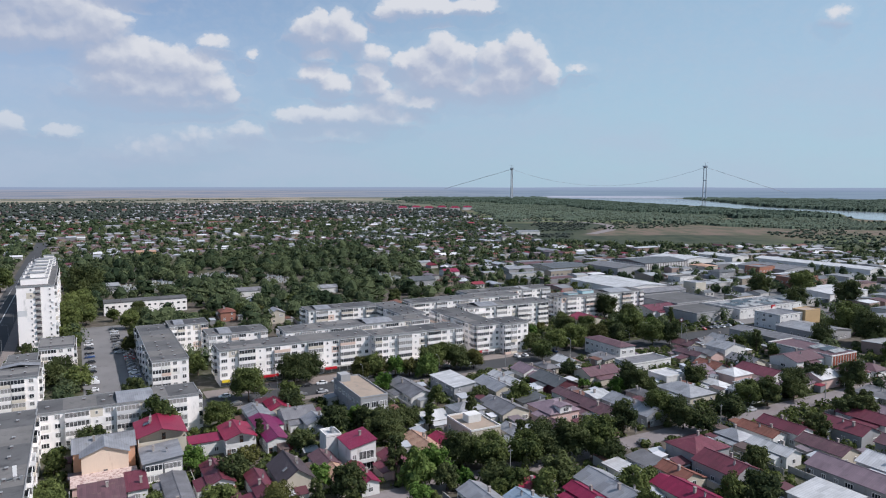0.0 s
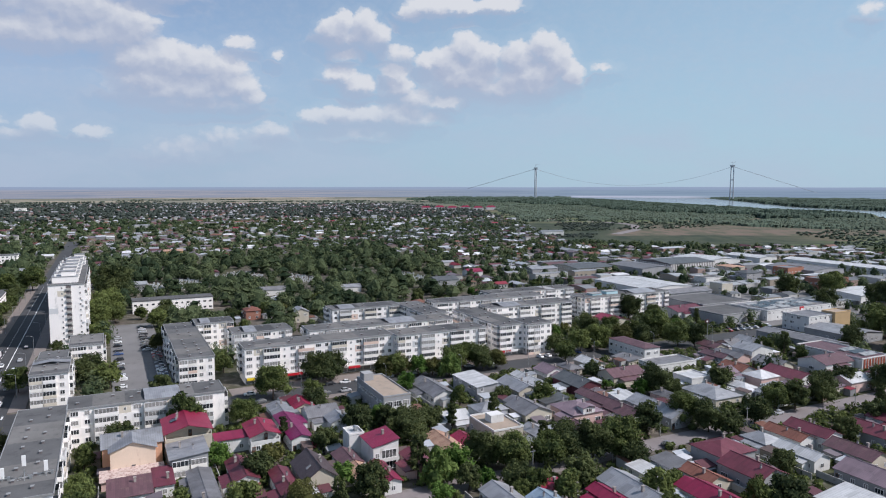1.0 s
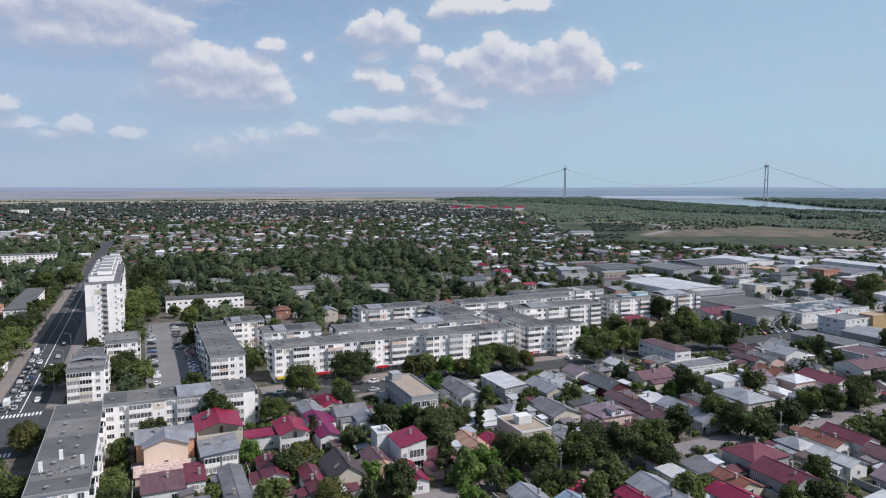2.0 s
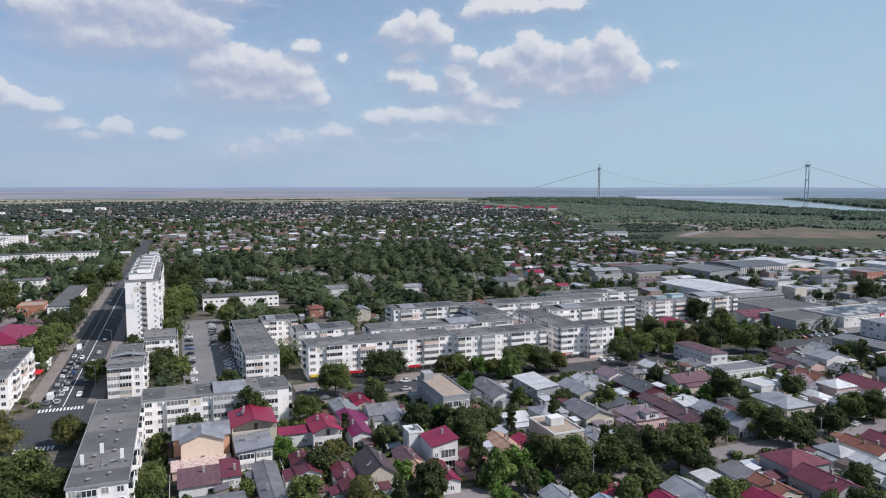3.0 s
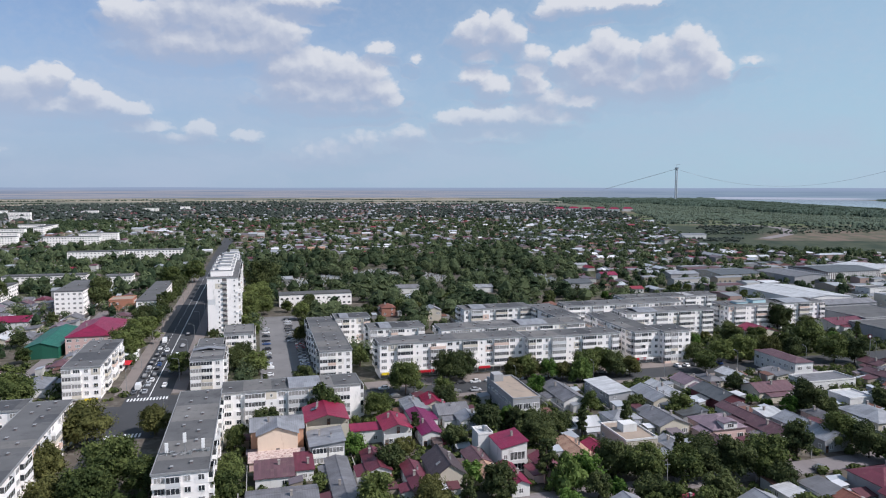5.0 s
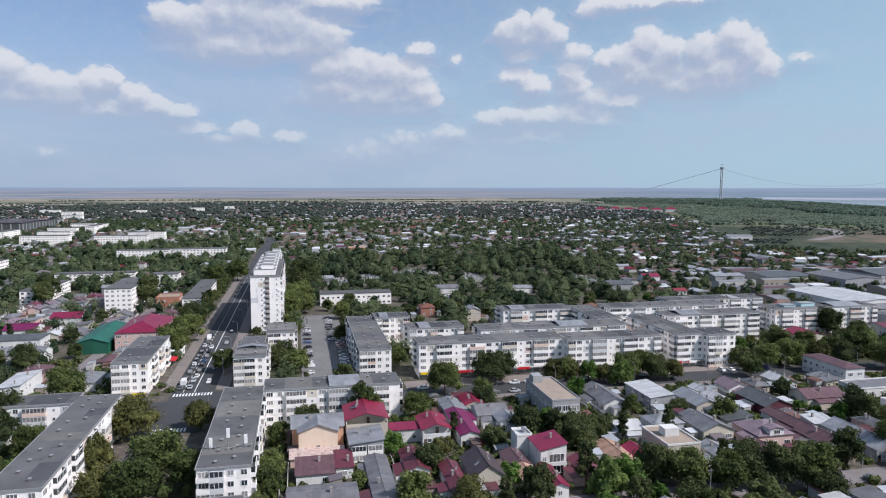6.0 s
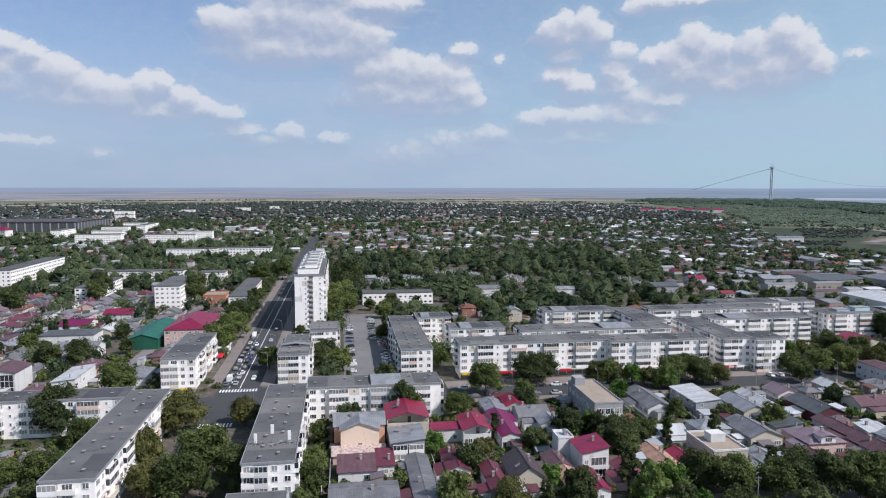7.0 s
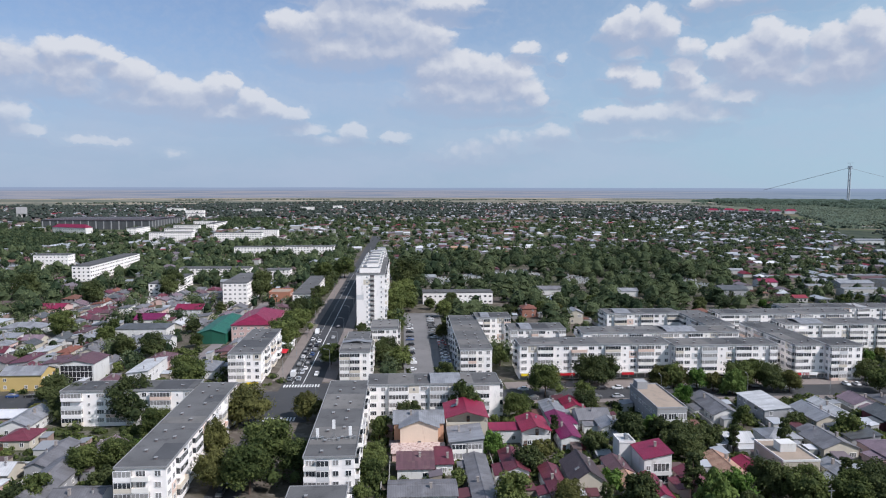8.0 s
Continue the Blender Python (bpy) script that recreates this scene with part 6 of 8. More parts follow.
    # yard and street trees between the houses
    count = 0
    kinds = ("broad_a", "broad_b", "small_a", "small_a", "small_b", "dark_b", "broad_c", "bright_a", "small_a", "dry_a")
    for _ in range(14000):
        if count >= 190:
            break
        u, v = rng.choice((rng.uniform(62, 330), rng.uniform(-210, 120))), rng.uniform(100, 440)
        r = 1.6 if count < 110 else 0.9
        if u < 60 and v < 150 or any(a - r < u < b + r and p - r < v < q + r for a, b, p, q in TAKEN):
            continue
        TAKEN.append((u - 1.8, u + 1.8, v - 1.8, v + 1.8))
        tree(rng.choice(kinds) if count < 110 else rng.choice(("small_a", "small_b", "broad_c", "tall_a", "broad_a")), u, v, rng.uniform(0.7, 1.25), rng.uniform(0, 360))
        count += 1


make_trees()


# ---- cars ----
CAR_PAINT = {k: material(k + "_paint", c, 0.3, 0.04, 0.5, 5.0, 0.0, metal=0.1, spec=0.6) for k, c in
             {"white": (0.75, 0.75, 0.75), "silver": (0.42, 0.43, 0.45), "black": (0.02, 0.02, 0.024), "red": (0.35, 0.02, 0.02), "blue": (0.03, 0.07, 0.2), "grey": (0.14, 0.145, 0.15)}.items()}
WHEEL = Shape().tube((0, -0.1, 0), (0, 0.1, 0), 0.31, 0.31, 10, 0).tube((0, -0.115, 0), (0, -0.1, 0), 0.19, 0.2, 8, 1).mesh("wheel", RUBBER, STEEL)


def loft(shape, rows, slot=0):
    """Skin over cross sections (x, half width, low, high) of a car body."""
    n = len(shape.verts)
    for x, w, lo, hi in rows:
        shape.verts += [(x, -w, lo), (x, -w * 1.0, (lo + hi) / 2), (x, -w * 0.92, hi), (x, w * 0.92, hi), (x, w, (lo + hi) / 2), (x, w, lo)]
    for i in range(len(rows) - 1):
        for k in range(6):
            a, b = n + i * 6 + k, n + i * 6 + (k + 1) % 6
            shape.faces.append((a, a + 6, b + 6, b))
            shape.slots.append(slot)
    shape.faces += [tuple(n + k for k in range(6)), tuple(n + (len(rows) - 1) * 6 + k for k in range(5, -1, -1))]
    shape.slots += [slot, slot]


def make_car(colour, van=False):
    c = thing("van" if van else "car", at(0, 0), colour + (" delivery van" if van else " passenger car") + " on the asphalt street", "van" if van else "car", "cars")
    body = Shape()
    if van:
        loft(body, [(-2.6, 0.95, 0.3, 2.2), (-2.5, 0.98, 0.28, 2.3), (1.2, 0.98, 0.28, 2.3), (1.9, 0.96, 0.28, 1.35), (2.6, 0.9, 0.3, 1.05)])
    else:
        loft(body, [(-2.1, 0.78, 0.38, 0.85), (-2.0, 0.86, 0.28, 0.95), (-1.0, 0.88, 0.24, 0.98), (0.9, 0.88, 0.24, 0.98), (1.9, 0.85, 0.28, 0.82), (2.1, 0.74, 0.36, 0.7)])
    part("body", body.mesh("body", CAR_PAINT[colour]), c)
    glass, top = Shape(), Shape()
    if van:
        loft(glass, [(1.22, 0.9, 1.35, 2.15), (1.85, 0.88, 1.3, 1.42)])
    else:
        loft(glass, [(-1.75, 0.72, 0.96, 1.0), (-1.15, 0.7, 0.96, 1.4), (0.25, 0.7, 0.96, 1.42), (1.05, 0.74, 0.96, 1.0)])
        loft(top, [(-1.2, 0.62, 1.395, 1.44), (-0.9, 0.64, 1.4, 1.47), (0.1, 0.64, 1.4, 1.47), (0.3, 0.62, 1.395, 1.43)])
        part("roof", top.mesh("roof", CAR_PAINT[colour]), c)
    part("cabin_glass", glass.mesh("cabin_glass", GLASS), c)
    for x in (-1.3, 1.3):
        for y in (-0.8, 0.8):
            part("wheel", WHEEL, c, pose(x, y, 0.31, 0, 0, 0 if y < 0 else 180))
    return c


def make_cars():
    rng = random.Random(8)
    first = {}
    spots = []
    for i in range(11):                       # rows in the car park
        spots.append((3.2, 290 + i * 9.5 + rng.uniform(-1, 1), 0))
    for i in range(22):
        if rng.random() < 0.85:
            spots.append((19.0, 284 + i * 3.0, 0))
    for i in range(10):
        spots.append((15.5 + rng.uniform(-0.5, 0.5), 352 + i * 6.5, 0))
    for i in range(14):                       # traffic and parked cars on the boulevard
        spots.append((-46.2 + rng.uniform(-0.3, 0.3), 276 + i * 7.5 + rng.uniform(0, 3), 90))
    for i in range(9):
        spots.append((-42.6 + rng.uniform(-0.3, 0.3), 276 + i * 8.5 + rng.uniform(0, 4), 90))
    for i in range(5):
        spots.append((-36.5, 282 + i * 24 + rng.uniform(0, 8), 90))
    for i in range(20):                       # parked along the shops
        if rng.random() < 0.7:
            spots.append((46 + i * 6.2, 258.4, 0))
    for i in range(8):
        if rng.random() < 0.6:
            spots.append((40 + i * 8, 247.6, 0))
    for i in range(9):
        if rng.random() < 0.75:
            spots.append((-146 + i * 6.5, 259.5, 0))
    for i in range(6):
        spots.append((176 + i * 4.2, 258.6, 90))
    for i in range(14):
        if rng.random() < 0.8:
            spots.append((300 + (i % 7) * 5.0, 262 + (i // 7) * 6, 90))
    spots += [(-47.0, 180, 90), (-47.2, 172, 90), (150, 152, 0), (205, 157, 0), (262, 152, 0), (300, 156.5, 0)]
    colours = ["white", "white", "silver", "black", "grey", "red", "white", "grey", "silver", "black", "silver", "black", "blue", "white", "grey", "white"]
    for i, (u, v, turn) in enumerate(spots):
        colour, van = rng.choice(colours), rng.random() < 0.06
        colour = "white" if van else colour
        z = 0.045 if u < 0 or not 0 < u < 22 else 0.05
        if u > 60 and v < 170:
            z = 0.03
        elif v >= 261 and u > 170:
            z = 0.0 if u > 206 else 0.16
        m = at(u, v, z, turn + (180 if rng.random() < 0.5 else 0) + rng.uniform(-2, 2))
        if (colour, van) not in first:
            first[colour, van] = make_car(colour, van)
            first[colour, van].matrix_world = m
        else:
            copy_thing(first[colour, van], m)


make_cars()


# ---- street furniture ----
def make_lamps():
    pole = Shape().tube((0, 0, 0), (0, 0, 8.6), 0.1, 0.06, 8).mesh("pole", STEEL)
    arm = Shape().tube((0, 0, 8.5), (0.9, 0, 9.1), 0.05, 0.045, 6).tube((0.9, 0, 9.1), (2.0, 0, 9.25), 0.045, 0.04, 6).mesh("arm", STEEL)
    head = Shape().box(1.8, 2.7, -0.16, 0.16, 9.18, 9.32).mesh("lamp_head", STEEL)
    base = thing("street_lamp", at(-49.6, 280), "grey steel street lamp with curved arm on the pavement", "street lamp", "street lamps")
    for name, me in (("pole", pole), ("arm", arm), ("lamp_head", head)):
        part(name, me, base)
    for i in range(1, 9):
        copy_thing(base, at(-49.6, 280 + i * 36, 0.16))
    base.matrix_world = at(-49.6, 280, 0.16)
    for i in range(9):
        copy_thing(base, at(-31.8, 292 + i * 36, 0.16, 180))
    for u in (30, 62, 95, 128, 160, 195, 230, 268):
        copy_thing(base, at(u, 244, 0.15, 90))
    copy_thing(base, at(-31, 238, 0.0, 180))
    wood = Shape().tube((0, 0, -0.1), (0, 0, 8.2), 0.14, 0.1, 7).mesh("post", CONCRETE)
    bar = Shape().box(-0.8, 0.8, -0.06, 0.06, 7.6, 7.72).mesh("crossbar", STEEL)
    first = thing("utility_pole", at(100, 149.6), "grey concrete utility pole beside the side street", "utility pole", "utility poles")
    part("post", wood, first)
    part("crossbar", bar, first)
    for i in range(1, 12):
        copy_thing(first, at(100 + i * 27, 149.6 if i % 2 else 159.4))
    # tall store sign on a bent mast
    s = thing("store_sign", at(260.6, 240.5), "tall bent grey mast with a round dark red store sign", "sign")
    m = Shape()
    knots = [(0, 0, 0), (0, 0, 10), (0, -0.3, 12), (-0.8, -0.8, 13.4), (-2.0, -1.5, 13.9)]
    for a, b in zip(knots, knots[1:]):
        m.tube(a, b, 0.16, 0.15, 8)
    part("mast", m.mesh("mast", STEEL), s)
    disc = Shape().tube((-2.3, -1.9, 13.2), (-2.2, -1.6, 13.2), 1.05, 1.05, 24).mesh("sign_disc", WALL["maroon"])
    part("sign_disc", disc, s)
    part("sign_centre", Shape().tube((-2.32, -1.96, 13.2), (-2.3, -1.9, 13.2), 0.5, 0.5, 20).mesh("sign_centre", FRAME), s)


make_lamps()


def make_antennas():
    """Three telecom panel antennas on the near roof."""
    for u, v, tall in ((-23.0, 178, 3.0), (-18.6, 177, 5.6), (-14.4, 178, 3.4)):
        a = thing("telecom_antenna", at(u, v, 12.0), "white panel antenna on a steel mast on a roof", "antenna", "roof antennas")
        part("mast", Shape().tube((0, 0, 0), (0, 0, tall - 0.4), 0.07, 0.06, 8).mesh("mast", STEEL), a)
        part("antenna_panel", Shape().box(-0.4, 0.4, -0.42, -0.05, tall - 2.4, tall).mesh("antenna_panel", FRAME), a, label="white antenna panel")
        part("tripod", Shape().tube((-1.1, 0.6, 0), (0, 0, 1.8), 0.05, 0.05, 6).tube((1.1, 0.6, 0), (0, 0, 1.8), 0.05, 0.05, 6).tube((0, -1.1, 0), (0, 0, 1.8), 0.05, 0.05, 6).mesh("tripod", STEEL), a)
        part("rail", Shape().tube((-1.9, -0.1, 0.5), (1.9, 0.1, 0.6), 0.05, 0.05, 6).tube((-1.4, -0.9, 0.25), (1.4, 0.9, 0.25), 0.05, 0.05, 6).box(0.9, 1.5, -0.4, 0.1, 0.0, 0.8).mesh("rail", STEEL), a)
        part("ballast", Shape().box(-1.3, 1.3, 0.4, 0.9, 0, 0.25).mesh("ballast", CONCRETE), a)


make_antennas()


def make_kiosk():
    """Market kiosk with a red awning beside the boulevard."""
    k = thing("kiosk", at(-58.5, 335), "white market kiosk with a flat roof on the pavement", "kiosk")
    part("wall", Shape().box(-6, 4.5, -5, 5, -0.05, 3.0).mesh("wall", WALL["white"]), k)
    part("roof", Shape().box(-6.4, 4.9, -5.4, 5.4, 3.0, 3.3).mesh("roof", FRAME), k)
    part("shop_window", Shape().box(-4.5, 3.2, -5.06, -5.0, 0.9, 2.4).mesh("shop_window", GLASS), k)
    a = thing("awning", at(-55.5, 318, 0.1), "red awning over a shop entrance", "awning")
    part("cloth", Shape().slab([(-3, -4, 2.6), (1.5, -4, 2.3), (1.5, 4, 2.3), (-3, 4, 2.6)], 0.06).mesh("cloth", SIGN_RED), a)
    for y in (-3.8, 3.8):
        part("post", Shape().tube((1.3, y, -0.1), (1.3, y, 2.3), 0.04, 0.04, 6).mesh("post", STEEL), a)


make_kiosk()

# ---- the rest of the town, woods, river and bridge ----
RNG = np.random.default_rng(4)
CG, SG = math.cos(radians(GRID)), math.sin(radians(GRID))


def to_xy(u, v):
    return u * CG - v * SG, u * SG + v * CG


def to_uv(x, y):
    return x * CG + y * SG, -x * SG + y * CG


def in_town(x, y):
    """Built-up ground; it ends in meadows to the east, and reaches further along the boulevard."""
    r = np.hypot(x, y)
    edge = np.interp(y, (0, 830, 915, 950, 1110, 1400, 1600, 2120, 3200), (900, 330, 300, 135, 125, 118, 100, 45, -350))
    edge = np.where(y < 880, 1500, edge)
    return (x < edge) & (r < 3150 + 150 * np.sin(np.arctan2(x, y) * 9))


def in_park(u, v):
    """Wooded cemetery and park behind the blocks."""
    a = (u > 0) & (u < 300) & (v > 372 + 0.1 * np.abs(u - 60)) & (v < 760 + 0.15 * u)
    return a & ~((u > 160) & (v < 400)) & ~((u > 230) & (v < 520))


def in_wood(u, v):
    return ((u > -800) & (u < -465) & (v > 860) & (v < 1030 - 0.95 * (u + 473))) | ((u > -420) & (u < -300) & (v > 1250) & (v < 1650))


def in_works(u, v):
    return (u > 300) & (u < 720) & (v > 170) & (v < 520)


TAKEN += [(-600, -480, 1180, 1560), (-600, -520, 1140, 1215)]


def clear(u, v, gap):
    ok = np.ones(len(u), bool)
    for a, b, p, q in TAKEN:
        ok &= ~((u > a - gap) & (u < b + gap) & (v > p - gap) & (v < q + gap))
    return ok


def in_view(x, y):
    az = np.degrees(np.arctan2(x, y))
    return (az > -62) & (az < 37)


def joined(name, verts, faces, label, category, *materials, slots=None, tone=None):
    me = bpy.data.meshes.new(name)
    me.from_pydata(verts.tolist(), [], faces.tolist() if hasattr(faces, "tolist") else faces)
    for m in materials:
        me.materials.append(m)
    if slots is not None:
        me.polygons.foreach_set("material_index", slots)
    if tone is not None:
        layer = me.attributes.new("tone", "FLOAT", "POINT")
        layer.data.foreach_set("value", np.repeat(tone, len(verts) // len(tone)).astype(np.float32))
    me.update()
    return tagged(new(name, me), label, category, kind="stuff")


def blobs(x, y, r, h, z0, ring=6, levels=((0.12, 0.75, 0.0), (0.5, 1.0, 0.5), (0.82, 0.6, 0.2))):
    """Low ragged crowns: jittered rings and a tip for each."""
    n = len(x)
    a = np.arange(ring) * 6.2832 / ring
    lv = []
    for zz, rr, ph in levels:
        j = RNG.uniform(0.7, 1.2, (n, ring)) * rr
        ang = a[None, :] + ph + RNG.uniform(0, 6.28, (n, 1))
        lv.append(np.stack([x[:, None] + r[:, None] * j * np.cos(ang), y[:, None] + r[:, None] * j * np.sin(ang),
                            z0 + h[:, None] * zz * RNG.uniform(0.85, 1.15, (n, ring))], -1))
    tip = np.stack([x, y, z0 + h], -1)[:, None]
    v = np.concatenate(lv + [tip], 1)
    m = len(levels)
    k = m * ring + 1
    f = []
    for lvl in range(0, (m - 1) * ring, ring):
        f += [(lvl + i, lvl + (i + 1) % ring, lvl + ring + (i + 1) % ring) for i in range(ring)]
        f += [(lvl + i, lvl + ring + (i + 1) % ring, lvl + ring + i) for i in range(ring)]
    f += [((m - 1) * ring + i, (m - 1) * ring + (i + 1) % ring, m * ring) for i in range(ring)]
    f = np.array(f)[None] + (np.arange(n) * k)[:, None, None]
    return v.reshape(-1, 3), f.reshape(-1, 3)


FEW = ((0.1, 0.9, 0.0), (0.62, 0.85, 0.5))


def leafy(x, y, r, h, per, leaf):
    """Crowns of loose leaf clumps for the middle distance."""
    n = len(x)
    d = RNG.normal(size=(n, per, 3))
    d /= np.linalg.norm(d, axis=2)[..., None]
    d[..., 2] = np.abs(d[..., 2]) * 1.0 - 0.25
    lump = 1.0 + 0.28 * np.sin(3 * np.arctan2(d[..., 1], d[..., 0]) + RNG.uniform(0, 6.28, (n, 1)))
    p = np.stack([x[:, None] + r[:, None] * d[..., 0] * lump, y[:, None] + r[:, None] * d[..., 1] * lump, 0.45 * h[:, None] + 0.55 * h[:, None] * d[..., 2]], -1)
    p *= 1.0
    nn = d + RNG.normal(scale=0.5, size=d.shape) + np.array((0, 0, 0.3))
    nn /= np.linalg.norm(nn, axis=2)[..., None]
    s = np.cross(nn, RNG.normal(size=d.shape))
    s /= np.linalg.norm(s, axis=2)[..., None]
    t = np.cross(nn, s)
    q = leaf * RNG.uniform(0.6, 1.3, (n, per, 1))
    v = np.stack([p - s * q * 1.1 - t * q * 0.6, p + t * q * 1.3, p + s * q * 1.1 - t * q * 0.6], 2).reshape(-1, 3)
    f = np.arange(len(v)).reshape(-1, 3)
    return v, f


# roof colours lowered so that cloud shade over the far town is in them
ROOF_MIX = material("far_roofs", (0.3, 0.3, 0.3), 0.6, 0.2, 0.05, 0.8, 0.0, world_space=True, island=[
    ((0.24, 0.25, 0.265), 0.24), ((0.36, 0.38, 0.41), 0.19), ((0.56, 0.56, 0.58), 0.08), ((0.1, 0.036, 0.045), 0.14), ((0.2, 0.025, 0.04), 0.035),
    ((0.15, 0.125, 0.14), 0.125), ((0.15, 0.07, 0.05), 0.09), ((0.1, 0.07, 0.065), 0.1), ((0.08, 0.082, 0.09), 0.1)])
WALL_MIX = material("far_walls", (0.6, 0.6, 0.58), 0.85, 0.15, 0.05, 0.8, 0.0, world_space=True, island=[
    ((0.46, 0.45, 0.43), 0.3), ((0.3, 0.26, 0.21), 0.32), ((0.22, 0.22, 0.225), 0.25), ((0.3, 0.22, 0.19), 0.13)])


def patches(x, y):
    """0 to 1: where roofs stand close, or trees instead."""
    f = np.array([noise.noise((p * 0.006, q * 0.0035, 5.0)) for p, q in zip(x, y)])
    return np.clip(0.5 + 1.3 * f, 0, 1)


def make_far_houses():
    us, vs, slots = [], [], []
    for lot_u, lot_v, near, far in ((15.5, 22.0, 0, 1100), (18.0, 26.0, 1100, 3400)):
        gu, gv = np.meshgrid(np.arange(-3000, 2400, lot_u), np.arange(60, 3400, lot_v))
        gu, gv = gu.ravel(), gv.ravel()
        gu = gu + RNG.uniform(-3, 3, gu.shape)
        gv = gv + RNG.uniform(-5, 5, gv.shape)
        x, y = to_xy(gu, gv)
        r = np.hypot(x, y)
        keep = (r >= near) & (r < far) & (r > 150) & in_view(x, y) & in_town(x, y) & ~(in_park(gu, gv) & (RNG.random(len(x)) < 0.93)) & ~in_wood(gu, gv) & (RNG.random(len(x)) < np.where(in_works(gu, gv), 0.0, np.where(r > 900, 0.28 + 0.42 * patches(x, y), np.where((gu < -60) & (gv > 430), 0.4, np.where(gu < -60, 0.42, 0.62)))))
        gu, gv = gu[keep], gv[keep]
        ok = clear(gu, gv, 6.5) & ~((gu > -60) & (gu < 62) & (gv < 250)) & ~((gu > -60) & (gu < 240) & (gv > 240) & (gv < 372))
        us.append(gu[ok])
        vs.append(gv[ok])
    u, v = np.concatenate(us), np.concatenate(vs)
    n = len(u)
    turn = RNG.random(n) < 0.5
    grow = np.where((u < -60) & (v < 620), 1.3, 1.0)
    L, W = RNG.uniform(4.2, 7.0, n) * grow, RNG.uniform(3.0, 4.3, n) * grow
    long = (RNG.random(n) < 0.13) & (np.hypot(*to_xy(u, v)) > 700)
    L, W = np.where(long, L * RNG.uniform(1.5, 3.2, n), L), np.where(long, W * 1.35, W)
    e, k = RNG.uniform(2.3, 3.4, n) * np.where(RNG.random(n) < 0.1, 1.9, 1.0), RNG.uniform(0.8, 2.2, n)
    hip = np.where(RNG.random(n) < 0.35, W * 0.9, -0.35)

    def put(a, b, z):
        a, b = np.where(turn, b, a), np.where(turn, a, b)
        x, y = to_xy(u + a, v + b)
        return np.stack([x, y, z], -1)

    zero = np.zeros(n)
    o = 0.4
    wall = np.stack([put(-L, -W, zero - 0.1), put(L, -W, zero - 0.1), put(L, W, zero - 0.1), put(-L, W, zero - 0.1),
                     put(-L, -W, e), put(L, -W, e), put(L, W, e), put(-L, W, e)], 1)
    low = e - 0.12
    roof = np.stack([put(-L - o, -W - o, low), put(L + o, -W - o, low), put(L + o, W + o, low), put(-L - o, W + o, low), put(-L + hip, zero, e + k), put(L - hip, zero, e + k)], 1)
    wf = np.array([(0, 1, 5, 4), (1, 2, 6, 5), (2, 3, 7, 6), (3, 0, 4, 7)])
    rf = [(0, 1, 5, 4), (1, 2, 5), (2, 3, 4, 5), (3, 0, 4)]
    verts = np.concatenate([wall.reshape(-1, 3), roof.reshape(-1, 3)])
    faces = (wf[None] + (np.arange(n) * 8)[:, None, None]).reshape(-1, 4).tolist()
    slots = [0] * len(faces)
    for i in range(n):
        b = n * 8 + i * 6
        faces += [tuple(b + q for q in f) for f in rf]
    slots += [1] * (4 * n)
    joined("town_houses", verts, faces, "low houses of the town with grey, white and red roofs", "houses", WALL_MIX, ROOF_MIX, slots=slots)
    # dark windows on the nearer of them
    near = np.flatnonzero(np.hypot(*to_xy(u, v)) < 620)
    wv, wfaces = [], []
    for i in near:
        for q in range(3):
            off = -W[i] - 0.05 if not turn[i] else -L[i] - 0.05
            half = L[i] if not turn[i] else W[i]
            c = half * (-0.6 + 0.6 * q)
            b = len(wv)
            for a, z in ((-0.6, 1.0), (0.6, 1.0), (0.6, 2.3), (-0.6, 2.3)):
                x, y = to_xy(u[i] + c + a, v[i] + off)
                wv.append((x, y, z))
            wfaces.append((b, b + 1, b + 2, b + 3))
    joined("town_windows", np.array(wv), wfaces, "dark windows of the low houses", "windows", GLASS)
    return u, v


FAR_U, FAR_V = make_far_houses()

HALL_ROOFS = material("hall_roofs", (0.3, 0.3, 0.3), 0.5, 0.2, 0.04, 0.8, 0.0, world_space=True, island=[
    ((0.2, 0.205, 0.215), 0.36), ((0.3, 0.31, 0.32), 0.24), ((0.55, 0.55, 0.56), 0.12), ((0.11, 0.115, 0.12), 0.2), ((0.1, 0.045, 0.045), 0.08)])


